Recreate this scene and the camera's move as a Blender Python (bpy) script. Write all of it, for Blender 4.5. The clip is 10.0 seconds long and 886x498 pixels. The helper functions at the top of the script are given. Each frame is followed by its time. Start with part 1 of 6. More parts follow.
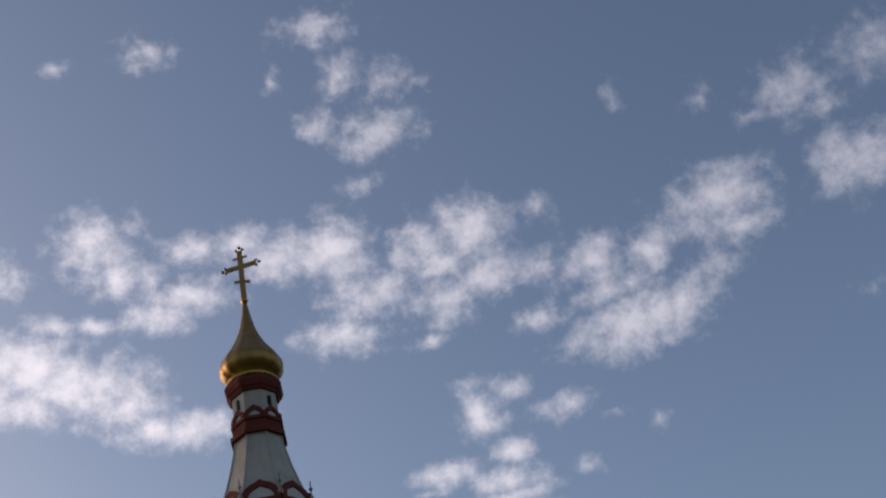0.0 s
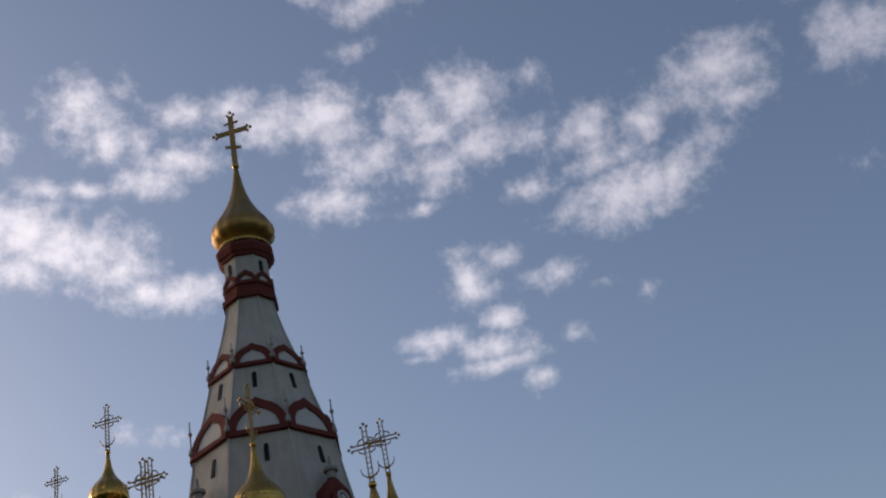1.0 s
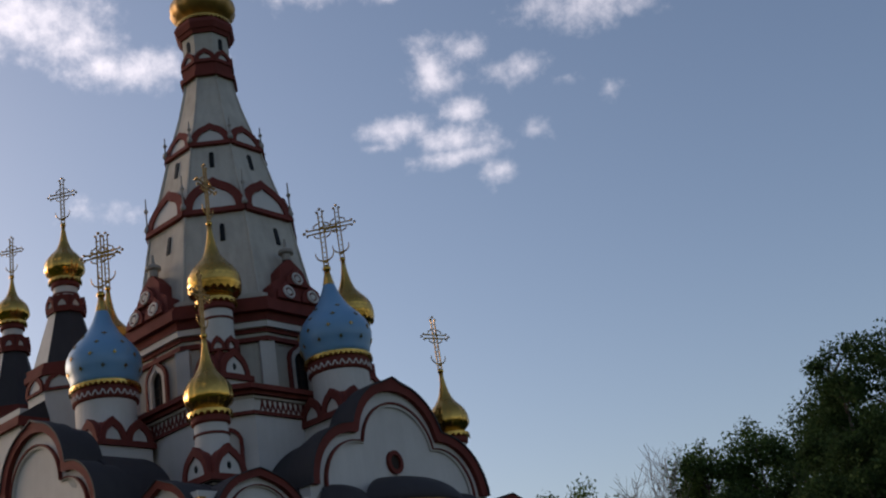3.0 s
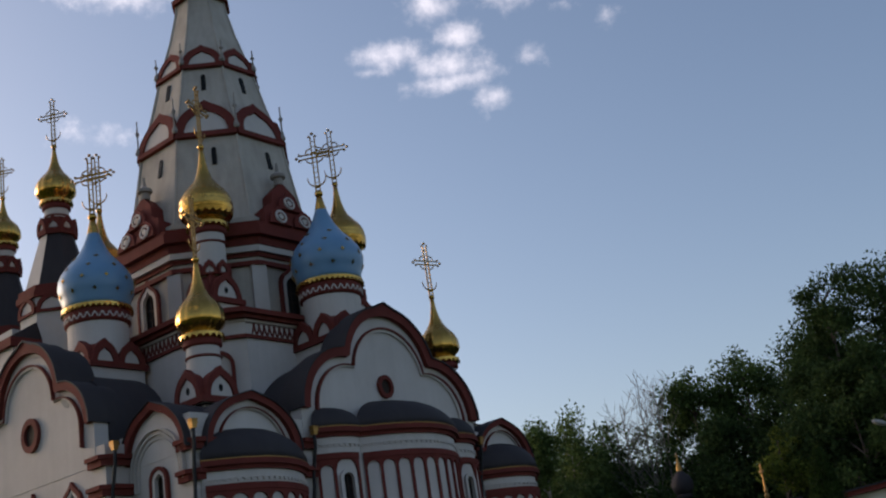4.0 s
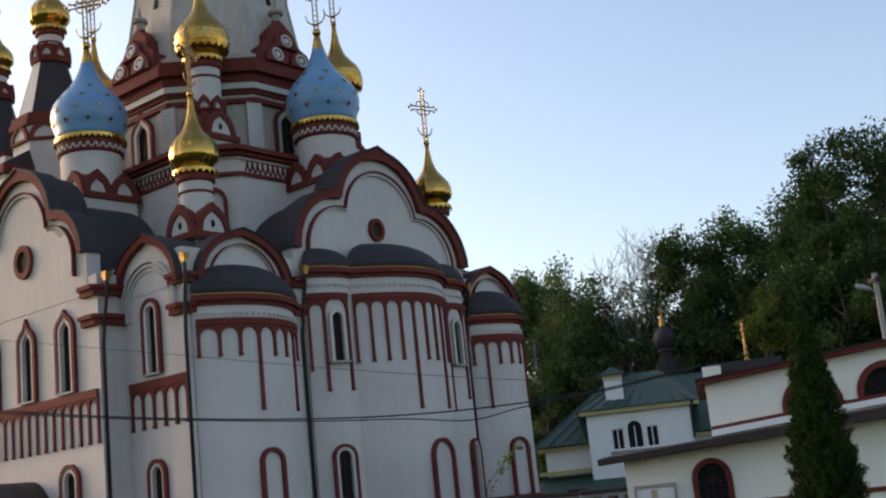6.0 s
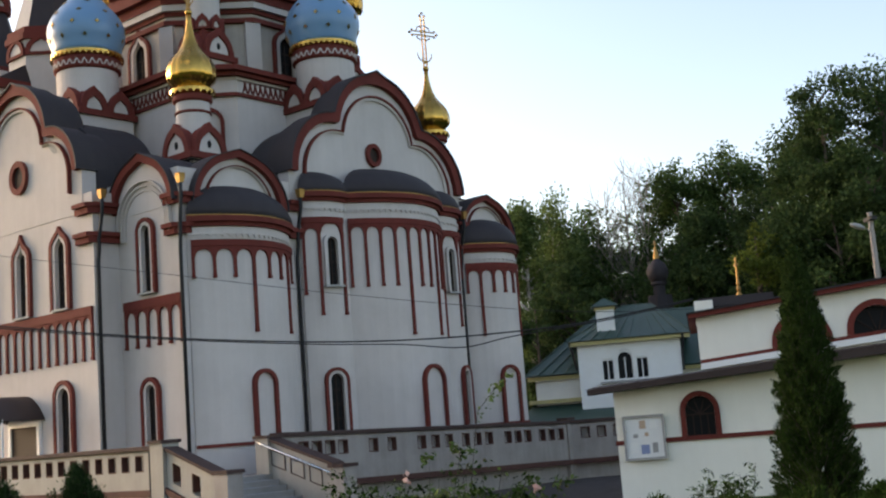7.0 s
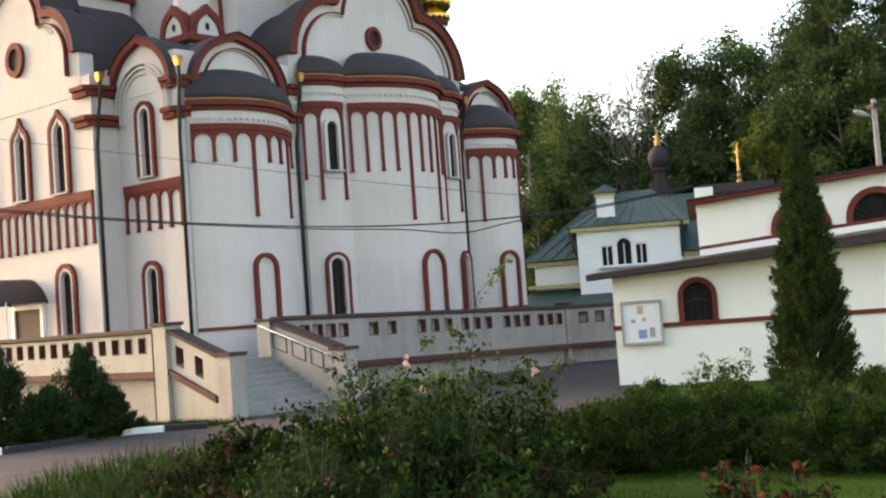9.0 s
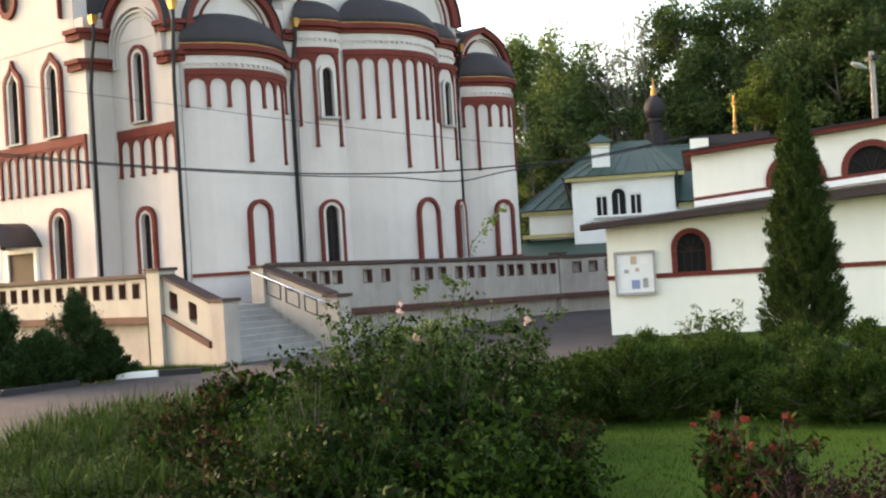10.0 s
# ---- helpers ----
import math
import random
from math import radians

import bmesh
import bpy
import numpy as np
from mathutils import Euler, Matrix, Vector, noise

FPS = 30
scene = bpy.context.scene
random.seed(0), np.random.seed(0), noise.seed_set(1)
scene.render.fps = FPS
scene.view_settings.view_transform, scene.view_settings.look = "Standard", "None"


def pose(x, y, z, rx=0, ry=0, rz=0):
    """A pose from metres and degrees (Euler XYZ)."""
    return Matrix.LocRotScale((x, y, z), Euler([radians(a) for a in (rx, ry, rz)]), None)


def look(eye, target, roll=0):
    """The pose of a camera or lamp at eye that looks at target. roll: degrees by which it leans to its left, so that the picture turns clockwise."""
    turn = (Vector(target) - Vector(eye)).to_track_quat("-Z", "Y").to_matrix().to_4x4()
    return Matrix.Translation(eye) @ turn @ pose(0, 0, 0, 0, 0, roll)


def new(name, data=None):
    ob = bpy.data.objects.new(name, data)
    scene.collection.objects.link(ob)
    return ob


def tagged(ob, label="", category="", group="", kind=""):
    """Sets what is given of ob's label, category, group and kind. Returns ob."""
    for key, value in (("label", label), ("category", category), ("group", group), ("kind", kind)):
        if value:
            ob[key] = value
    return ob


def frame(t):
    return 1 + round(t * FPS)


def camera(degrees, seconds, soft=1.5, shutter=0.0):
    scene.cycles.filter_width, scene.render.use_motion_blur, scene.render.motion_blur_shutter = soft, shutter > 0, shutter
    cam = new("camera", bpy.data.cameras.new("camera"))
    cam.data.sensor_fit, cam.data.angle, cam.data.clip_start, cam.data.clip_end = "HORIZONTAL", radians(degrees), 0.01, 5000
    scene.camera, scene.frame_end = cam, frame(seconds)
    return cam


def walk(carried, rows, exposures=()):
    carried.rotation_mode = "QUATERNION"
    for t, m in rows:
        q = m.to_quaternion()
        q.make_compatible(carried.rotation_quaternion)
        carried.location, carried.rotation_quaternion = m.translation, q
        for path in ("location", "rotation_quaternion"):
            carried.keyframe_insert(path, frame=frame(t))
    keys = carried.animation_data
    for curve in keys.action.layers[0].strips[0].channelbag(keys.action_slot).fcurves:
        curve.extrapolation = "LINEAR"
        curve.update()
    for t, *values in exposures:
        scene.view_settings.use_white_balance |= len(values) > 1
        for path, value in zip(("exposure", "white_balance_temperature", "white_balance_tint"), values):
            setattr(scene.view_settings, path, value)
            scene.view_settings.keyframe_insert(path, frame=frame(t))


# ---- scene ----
EYE = 2.35
cam = camera(40.6, 10.0, soft=2.2)
PATH = [
    (0.0, pose(0, 0, EYE, 129.15, 0, -2.65) @ pose(0, 0, 0, 0, 0, -13.92)),
    (0.5, pose(0, 0, EYE, 125.68, 0, -1.85) @ pose(0, 0, 0, 0, 0, -13.14)),
    (1.0, pose(0, 0, EYE, 122.93, 0, -1.37) @ pose(0, 0, 0, 0, 0, -12.39)),
    (1.5, pose(0, 0, EYE, 119.91, 0, -1.42) @ pose(0, 0, 0, 0, 0, -11.41)),
    (2.0, pose(0, 0, EYE, 117.28, 0, -1.51) @ pose(0, 0, 0, 0, 0, -10.69)),
    (2.5, pose(0, 0, EYE, 115.20, 0, -1.26) @ pose(0, 0, 0, 0, 0, -9.82)),
    (3.0, pose(0, 0, EYE, 112.75, 0, -1.40) @ pose(0, 0, 0, 0, 0, -9.61)),
    (4.5, pose(0, 0, EYE, 107.54, 0, -1.15) @ pose(0, 0, 0, 0, 0, -8.23)),
    (5.0, pose(0, 0, EYE, 105.52, 0, -1.12) @ pose(0, 0, 0, 0, 0, -7.46)),
    (5.5, pose(0, 0, EYE, 103.67, 0, -0.73) @ pose(0, 0, 0, 0, 0, -6.93)),
    (7.0, pose(0, 0, EYE, 98.44, 0, -0.42) @ pose(0, 0, 0, 0, 0, -4.46)),
    (7.5, pose(0, 0, EYE, 96.74, 0, -0.24) @ pose(0, 0, 0, 0, 0, -4.45)),
    (8.0, pose(0, 0, EYE, 95.31, 0, -0.05) @ pose(0, 0, 0, 0, 0, -4.83)),
    (8.5, pose(0, 0, EYE, 93.98, 0, -0.02) @ pose(0, 0, 0, 0, 0, -4.62)),
    (9.0, pose(0, 0, EYE, 92.98, 0, 0.00) @ pose(0, 0, 0, 0, 0, -4.14)),
    (9.5, pose(0, 0, EYE, 91.73, 0, -0.15) @ pose(0, 0, 0, 0, 0, -3.91)),
    (10.0, pose(0, 0, EYE, 90.50, 0, -0.11) @ pose(0, 0, 0, 0, 0, -3.53)),
]
EXPO = [(0.0, -0.25, 6700, 18), (1.0, -0.2, 6700, 18), (2.5, -0.08, 6700, 18), (3.2, 0.02, 6700, 18), (4.3, 0.24, 6700, 18), (5.0, 0.48, 6750, 18), (5.5, 0.76, 6900, 18), (5.9, 0.98, 7050, 18), (6.8, 1.38, 7450, 18), (7.5, 1.65, 7800, 18), (8.5, 2.13, 8200, 18), (10.0, 2.6, 8650, 18)]
walk(cam, PATH, EXPO)

# ---- light ----
SUN_AZ, SUN_EL = 62.0, 16.0     # degrees to the left of straight ahead, and up
w = bpy.data.worlds.new("sky")
scene.world = w
w.use_nodes = True
nt = w.node_tree
nt.nodes.clear()
N = nt.nodes.new
L = nt.links.new


def mathn(tree, op, a, b=None, clamp=False):
    n = tree.nodes.new("ShaderNodeMath")
    n.operation, n.use_clamp = op, clamp
    for i, v in enumerate((a, b)):
        if v is None:
            continue
        if isinstance(v, (int, float)):
            n.inputs[i].default_value = v
        else:
            tree.links.new(v, n.inputs[i])
    return n.outputs[0]


sky = N("ShaderNodeTexSky")
sky.sky_type, sky.sun_disc = "NISHITA", False
sky.sun_elevation, sky.sun_rotation = radians(SUN_EL), radians(-SUN_AZ)
sky.air_density, sky.dust_density, sky.ozone_density = 1.0, 1.9, 1.5
# broken cloud over the clear sky, bank by bank: soft lobes (azimuth to the left, height, half-width, half-height, amount), frayed by noise
low_bank = [(22.0, 35.8, 3.0, 1.2, 1.10), (19.6, 35.0, 3.0, 1.2, 1.10), (22.5, 33.9, 2.3, 0.9, 1.00), (16.9, 33.9, 2.3, 1.0, 1.00), (15.6, 32.8, 1.9, 0.8, 1.00), (13.2, 32.7, 2.2, 0.8, 0.95), (20.9, 37.6, 2.1, 0.6, 0.80), (18.4, 37.6, 1.7, 0.5, 0.75), (24.6, 34.8, 2.6, 1.6, 1.00), (24.7, 39.5, 2.8, 1.0, 0.90), (8.7, 32.9, 1.3, 0.8, 0.40)]      # the bright bank low on the left
spire_bank = [(18.5, 41.2, 2.1, 1.2, 1.10), (17.2, 39.8, 2.2, 0.9, 1.00), (20.3, 40.5, 1.3, 0.6, 0.60), (15.0, 37.9, 2.1, 0.8, 0.80), (12.7, 38.8, 2.5, 0.8, 0.90), (12.3, 41.0, 2.2, 0.7, 0.90), (9.7, 41.1, 2.2, 0.8, 0.90), (7.8, 40.1, 2.0, 1.1, 1.00), (3.9, 40.1, 2.0, 1.3, 1.05)]      # puffs beside the spire
middle_bank = [(2.1, 37.6, 2.5, 1.1, 1.00), (4.2, 36.1, 2.7, 0.8, 0.90), (-1.2, 39.5, 2.2, 1.1, 0.90), (-4.6, 39.6, 2.0, 1.4, 1.00), (-2.7, 38.6, 2.3, 0.8, 0.90), (-2.1, 36.7, 1.7, 1.0, 1.00), (-0.6, 35.0, 1.4, 0.5, 0.55), (-5.1, 37.3, 2.1, 0.9, 1.00), (-8.9, 39.7, 1.5, 1.1, 0.45), (-8.0, 37.2, 2.1, 0.9, 0.80), (-10.9, 36.6, 2.0, 1.1, 0.95), (-14.4, 36.2, 1.5, 1.0, 0.85), (-7.2, 34.8, 2.0, 0.7, 0.70), (-12.4, 33.1, 3.0, 1.1, 1.05), (-14.9, 33.5, 2.3, 1.1, 0.90), (-11.5, 35.0, 2.6, 0.8, 0.75), (-17.7, 34.3, 1.5, 1.0, 0.55)]      # the long bank across the middle
right_bank = [(-19.3, 37.3, 2.4, 1.4, 1.05), (-20.1, 35.6, 1.9, 0.8, 0.80), (-25.5, 40.4, 2.0, 1.4, 0.85), (-26.9, 39.0, 1.7, 0.8, 0.50), (-22.9, 40.0, 1.9, 0.6, 0.50), (-20.8, 41.8, 1.7, 1.4, 0.42), (-26.3, 36.1, 1.7, 1.4, 0.85), (-28.3, 35.6, 2.1, 1.4, 0.85), (-31.1, 39.8, 2.5, 1.7, 0.75), (-24.6, 30.6, 1.6, 1.1, 0.35)]      # scattered puffs on the right
high_veil = [(15.6, 50.1, 2.6, 1.1, 0.65), (2.5, 50.6, 3.6, 1.2, 0.58), (1.6, 48.2, 2.3, 1.6, 0.60), (-1.9, 47.5, 2.4, 1.1, 0.68), (3.7, 46.1, 2.0, 0.9, 0.68), (0.0, 45.2, 2.8, 1.1, 0.85), (1.5, 43.0, 2.3, 0.8, 0.36), (6.4, 48.3, 1.0, 1.1, 0.40), (-15.8, 43.8, 1.2, 1.4, 0.30), (21.3, 49.3, 1.7, 0.8, 0.30)]      # thin high veil
lower_puffs = [(-2.4, 31.1, 1.3, 1.2, 0.90), (-4.1, 31.9, 1.3, 0.6, 0.80), (-7.5, 30.5, 1.9, 0.7, 0.70), (-9.5, 29.6, 1.6, 0.5, 0.42), (-11.6, 28.6, 1.3, 0.7, 0.38), (-0.2, 28.7, 1.8, 0.6, 0.85), (-3.6, 29.1, 1.1, 0.6, 0.95), (-3.1, 27.8, 1.8, 0.8, 0.90), (-7.5, 27.5, 1.6, 0.7, 0.42)]      # the lone group below
lowest_puffs = [(-3.0, 27.0, 2.2, 0.5, 0.90), (-4.9, 25.9, 1.1, 0.7, 0.80), (1.3, 28.0, 1.3, 0.4, 0.40), (16.7, 26.3, 1.3, 0.7, 0.50), (14.4, 26.1, 1.3, 0.6, 0.60), (22.2, 23.2, 1.2, 0.9, 0.60)]      # its frayed lower edge
CLOUDS = low_bank + spire_bank + middle_bank + right_bank + high_veil + lower_puffs + lowest_puffs + [(-60, 38, 9, 3, 1), (150, 45, 14, 4, 1)]
tc = N("ShaderNodeTexCoord")
xyz = N("ShaderNodeSeparateXYZ")
L(tc.outputs["Generated"], xyz.inputs[0])
azi = mathn(nt, "MULTIPLY", mathn(nt, "ARCTAN2", xyz.outputs[0], xyz.outputs[1]), -57.2958)
ele = mathn(nt, "MULTIPLY", mathn(nt, "ARCSINE", xyz.outputs[2]), 57.2958)
ae = N("ShaderNodeCombineXYZ")
L(azi, ae.inputs[0])
L(ele, ae.inputs[1])
total = None
for ca, ce, sa, se, amt in CLOUDS:
    mad = N("ShaderNodeVectorMath")
    mad.operation = "MULTIPLY_ADD"
    L(ae.outputs[0], mad.inputs[0])
    kx, ky = 1 / (sa * 1.45), 1 / (se * 1.45)
    mad.inputs[1].default_value = (kx, ky, 0)
    mad.inputs[2].default_value = (-ca * kx, -ce * ky, 0)
    le = N("ShaderNodeVectorMath")
    le.operation = "LENGTH"
    L(mad.outputs[0], le.inputs[0])
    lobe = mathn(nt, "MULTIPLY_ADD", le.outputs["Value"], -1.0)
    lobe.node.inputs[2].default_value = amt
    total = lobe if total is None else mathn(nt, "SMOOTH_MAX", total, lobe)
    if total.node.operation == "SMOOTH_MAX":
        total.node.inputs[2].default_value = 0.12


def sky_noise(sc, detail, rough):
    n = N("ShaderNodeTexNoise")
    n.inputs["Scale"].default_value, n.inputs["Detail"].default_value, n.inputs["Roughness"].default_value = sc, detail, rough
    L(tc.outputs["Generated"], n.inputs["Vector"])
    return mathn(nt, "SUBTRACT", n.outputs["Fac"], 0.5)


puff = mathn(nt, "ADD", mathn(nt, "MULTIPLY", sky_noise(58, 6, 0.62), 1.9), mathn(nt, "MULTIPLY", sky_noise(13, 2, 0.5), 0.8))
dens = mathn(nt, "ADD", mathn(nt, "MAXIMUM", total, -1.0), puff)
mr = N("ShaderNodeMapRange")
mr.interpolation_type = "SMOOTHSTEP"
mr.inputs["From Min"].default_value, mr.inputs["From Max"].default_value = -0.16, 1.35
mr.inputs["To Max"].default_value = 0.88
L(dens, mr.inputs["Value"])
# the cloud thins and dims away from the sun
lit = N("ShaderNodeMapRange")
lit.inputs["From Min"].default_value, lit.inputs["From Max"].default_value = -30, 28
lit.inputs["To Min"].default_value, lit.inputs["To Max"].default_value = 0.4, 1.0
L(mathn(nt, "SUBTRACT", azi, mathn(nt, "MULTIPLY", mathn(nt, "SUBTRACT", ele, 38.0), 0.7)), lit.inputs["Value"])
cmix = N("ShaderNodeMix")
cmix.data_type = "RGBA"
L(mathn(nt, "MULTIPLY", mr.outputs[0], lit.outputs[0], True), cmix.inputs["Factor"])
L(sky.outputs[0], cmix.inputs["A"])
cmix.inputs["B"].default_value = (8.0, 7.9, 8.3, 1)
bg = N("ShaderNodeBackground")
bg.inputs["Strength"].default_value = 0.15
out = N("ShaderNodeOutputWorld")
L(cmix.outputs["Result"], bg.inputs[0])
L(bg.outputs[0], out.inputs[0])
sun = new("sun", bpy.data.lights.new("sun", "SUN"))
sun.data.energy, sun.data.angle, sun.data.color = 0.45, radians(10), (1.0, 0.95, 0.89)
sd = Vector((-math.sin(radians(SUN_AZ)) * math.cos(radians(SUN_EL)), math.cos(radians(SUN_AZ)) * math.cos(radians(SUN_EL)), math.sin(radians(SUN_EL))))
sun.matrix_world = look(sd * 200, (0, 0, 0))

# ---- materials ----


def mat(name, base, dark, rough=0.7, metal=0.0, scale=1.0, amount=0.5, bump=0.2, fine=30.0, streak=0.0, random_amount=0.0, stain=None, spec=0.5):
    """A worn surface: two scales of mottling from base to dark, fine relief, and drip streaks if asked for."""
    m = bpy.data.materials.new(name)
    m.use_nodes = True
    t = m.node_tree
    b = t.nodes["Principled BSDF"]
    g = t.nodes.new("ShaderNodeNewGeometry")
    n1 = t.nodes.new("ShaderNodeTexNoise")
    n1.inputs["Scale"].default_value, n1.inputs["Detail"].default_value, n1.inputs["Roughness"].default_value = scale, 6, 0.65
    t.links.new(g.outputs["Position"], n1.inputs["Vector"])
    n2 = t.nodes.new("ShaderNodeTexNoise")
    n2.inputs["Scale"].default_value, n2.inputs["Detail"].default_value = fine, 4
    t.links.new(g.outputs["Position"], n2.inputs["Vector"])
    f = mathn(t, "MULTIPLY", n1.outputs["Fac"], 1.0)
    f = mathn(t, "MULTIPLY_ADD", f, 2.4)
    f.node.inputs[2].default_value = -0.75
    f = mathn(t, "ADD", f, mathn(t, "MULTIPLY", mathn(t, "SUBTRACT", n2.outputs["Fac"], 0.5), 0.5))
    if streak:
        mp = t.nodes.new("ShaderNodeMapping")
        mp.inputs["Scale"].default_value = (2.2, 2.2, 0.12)
        t.links.new(g.outputs["Position"], mp.inputs["Vector"])
        n3 = t.nodes.new("ShaderNodeTexNoise")
        n3.inputs["Scale"].default_value, n3.inputs["Detail"].default_value = 1.6, 5
        t.links.new(mp.outputs[0], n3.inputs["Vector"])
        f = mathn(t, "ADD", f, mathn(t, "MULTIPLY", mathn(t, "SUBTRACT", n3.outputs["Fac"], 0.5), streak))
    f = mathn(t, "MULTIPLY", f, amount, True)
    mix = t.nodes.new("ShaderNodeMix")
    mix.data_type = "RGBA"
    t.links.new(f, mix.inputs["Factor"])
    mix.inputs["A"].default_value, mix.inputs["B"].default_value = (*base, 1), (*dark, 1)
    col = mix.outputs["Result"]
    if random_amount:
        oi = t.nodes.new("ShaderNodeNewGeometry")
        hs = t.nodes.new("ShaderNodeHueSaturation")
        t.links.new(mathn(t, "ADD", mathn(t, "MULTIPLY", oi.outputs["Random Per Island"], random_amount), 1 - random_amount / 2), hs.inputs["Value"])
        t.links.new(col, hs.inputs["Color"])
        col = hs.outputs[0]
    t.links.new(col, b.inputs["Base Color"])
    b.inputs["Metallic"].default_value = metal
    b.inputs["Specular IOR Level"].default_value = spec
    t.links.new(mathn(t, "ADD", mathn(t, "MULTIPLY", mathn(t, "SUBTRACT", n1.outputs["Fac"], 0.5), 0.25), rough), b.inputs["Roughness"])
    if bump:
        bp = t.nodes.new("ShaderNodeBump")
        bp.inputs["Strength"].default_value, bp.inputs["Distance"].default_value = bump, 0.02
        t.links.new(n2.outputs["Fac"], bp.inputs["Height"])
        t.links.new(bp.outputs[0], b.inputs["Normal"])
    return m


WHITE = mat("whitewashed_plaster", (0.565, 0.515, 0.485), (0.33, 0.295, 0.265), 0.85, scale=0.5, amount=0.38, streak=0.9, spec=0.15)
LIMEWASH = mat("weathered_limewash", (0.46, 0.412, 0.36), (0.24, 0.208, 0.178), 0.9, scale=0.7, amount=0.5, streak=1.6)
CREAM = mat("cream_plaster", (0.82, 0.79, 0.70), (0.6, 0.57, 0.49), 0.85, scale=0.6, amount=0.3, streak=1.2)
BEIGE = mat("beige_plaster", (0.38, 0.35, 0.305), (0.22, 0.2, 0.17), 0.85, scale=0.8, amount=0.5, streak=1.5)
STONE = mat("grey_plaster", (0.35, 0.31, 0.28), (0.17, 0.15, 0.135), 0.85, scale=0.9, amount=0.6, streak=1.5)
RED = mat("brick_red_paint", (0.165, 0.037, 0.029), (0.07, 0.021, 0.017), 0.8, scale=1.2, amount=0.5, streak=0.8, spec=0.12)
ROOF = mat("dark_sheet_roof", (0.034, 0.029, 0.032), (0.06, 0.052, 0.054), 0.72, spec=0.2, scale=0.7, amount=0.5, streak=0.8, bump=0.1)
GREENROOF = mat("green_sheet_roof", (0.013, 0.05, 0.036), (0.028, 0.066, 0.05), 0.6, metal=0.0, scale=0.8, amount=0.5, bump=0.1)
BROWNROOF = mat("brown_eaves", (0.04, 0.022, 0.019), (0.06, 0.04, 0.034), 0.75, scale=1.2, amount=0.5)
GOLD = mat("gilded_metal", (0.58, 0.34, 0.08), (0.25, 0.125, 0.03), 0.24, metal=1.0, scale=2.0, amount=0.5, bump=0.15, fine=9)
DULLGOLD = mat("weathered_gilding", (0.42, 0.24, 0.07), (0.2, 0.11, 0.05), 0.45, metal=0.8, scale=2.0, amount=0.6, bump=0.1)
BLUE = mat("blue_enamel", (0.11, 0.25, 0.42), (0.17, 0.32, 0.47), 0.35, scale=0.8, amount=0.5, streak=0.5, bump=0.05)
PIPE = mat("dark_downpipe", (0.02, 0.02, 0.022), (0.045, 0.042, 0.042), 0.55, amount=0.4, spec=0.2)
GLASS = mat("dark_window_glass", (0.014, 0.014, 0.016), (0.025, 0.024, 0.022), 0.4, scale=0.8, amount=0.5, bump=0.0, spec=0.05)
FRAME = mat("brown_window_frame", (0.04, 0.027, 0.022), (0.025, 0.018, 0.015), 0.6, spec=0.1)
WHITEPAINT = mat("white_paint", (0.8, 0.79, 0.76), (0.55, 0.54, 0.5), 0.55, amount=0.3)
YELLOW = mat("ochre_trim", (0.5, 0.43, 0.2), (0.36, 0.31, 0.15), 0.7, amount=0.4)
GRANITE = mat("granite_steps", (0.30, 0.29, 0.285), (0.18, 0.175, 0.17), 0.8, scale=2, amount=0.7, fine=60)
COPING = mat("brown_coping", (0.06, 0.037, 0.033), (0.1, 0.068, 0.06), 0.75, scale=2, amount=0.5, spec=0.12)
TRIMBROWN = mat("brown_red_trim", (0.11, 0.05, 0.04), (0.06, 0.034, 0.029), 0.75, scale=1.5, amount=0.6, streak=0.8, spec=0.15)
STEEL = mat("polished_steel", (0.7, 0.7, 0.7), (0.5, 0.5, 0.5), 0.25, metal=1.0, amount=0.3, bump=0)
ASPHALT = mat("asphalt", (0.078, 0.066, 0.062), (0.05, 0.042, 0.04), 0.9, scale=1.5, amount=0.7, fine=80, spec=0.15)
BARK = mat("bark", (0.09, 0.07, 0.055), (0.04, 0.03, 0.025), 0.9, scale=4, amount=0.8)
BIRCH = mat("birch_bark", (0.45, 0.43, 0.40), (0.08, 0.07, 0.06), 0.8, scale=5, amount=0.7)
TWIG = mat("grey_twigs", (0.2, 0.18, 0.155), (0.1, 0.088, 0.075), 0.9, scale=4, amount=0.7)
CONCRETE = mat("concrete", (0.36, 0.35, 0.33), (0.22, 0.21, 0.2), 0.85, scale=3, amount=0.6)
PAPER = mat("paper", (0.75, 0.74, 0.72), (0.6, 0.6, 0.58), 0.6, amount=0.4)
PAPERBLUE = mat("printed_sheet_blue", (0.16, 0.22, 0.42), (0.3, 0.32, 0.4), 0.6)
PAPERTAN = mat("printed_sheet_tan", (0.45, 0.3, 0.2), (0.6, 0.5, 0.4), 0.6)


def leafmat(name, base, dark, rnd=0.9, transl=0.35):
    m = mat(name, base, dark, 0.75, scale=0.9, amount=0.6, bump=0, fine=6, random_amount=rnd, spec=0.08)
    b = m.node_tree.nodes["Principled BSDF"]
    t = m.node_tree
    tr = t.nodes.new("ShaderNodeBsdfTranslucent")
    t.links.new(b.inputs["Base Color"].links[0].from_socket, tr.inputs["Color"])
    ms = t.nodes.new("ShaderNodeMixShader")
    ms.inputs[0].default_value = transl
    t.links.new(b.outputs[0], ms.inputs[1])
    t.links.new(tr.outputs[0], ms.inputs[2])
    t.links.new(ms.outputs[0], t.nodes["Material Output"].inputs[0])
    return m


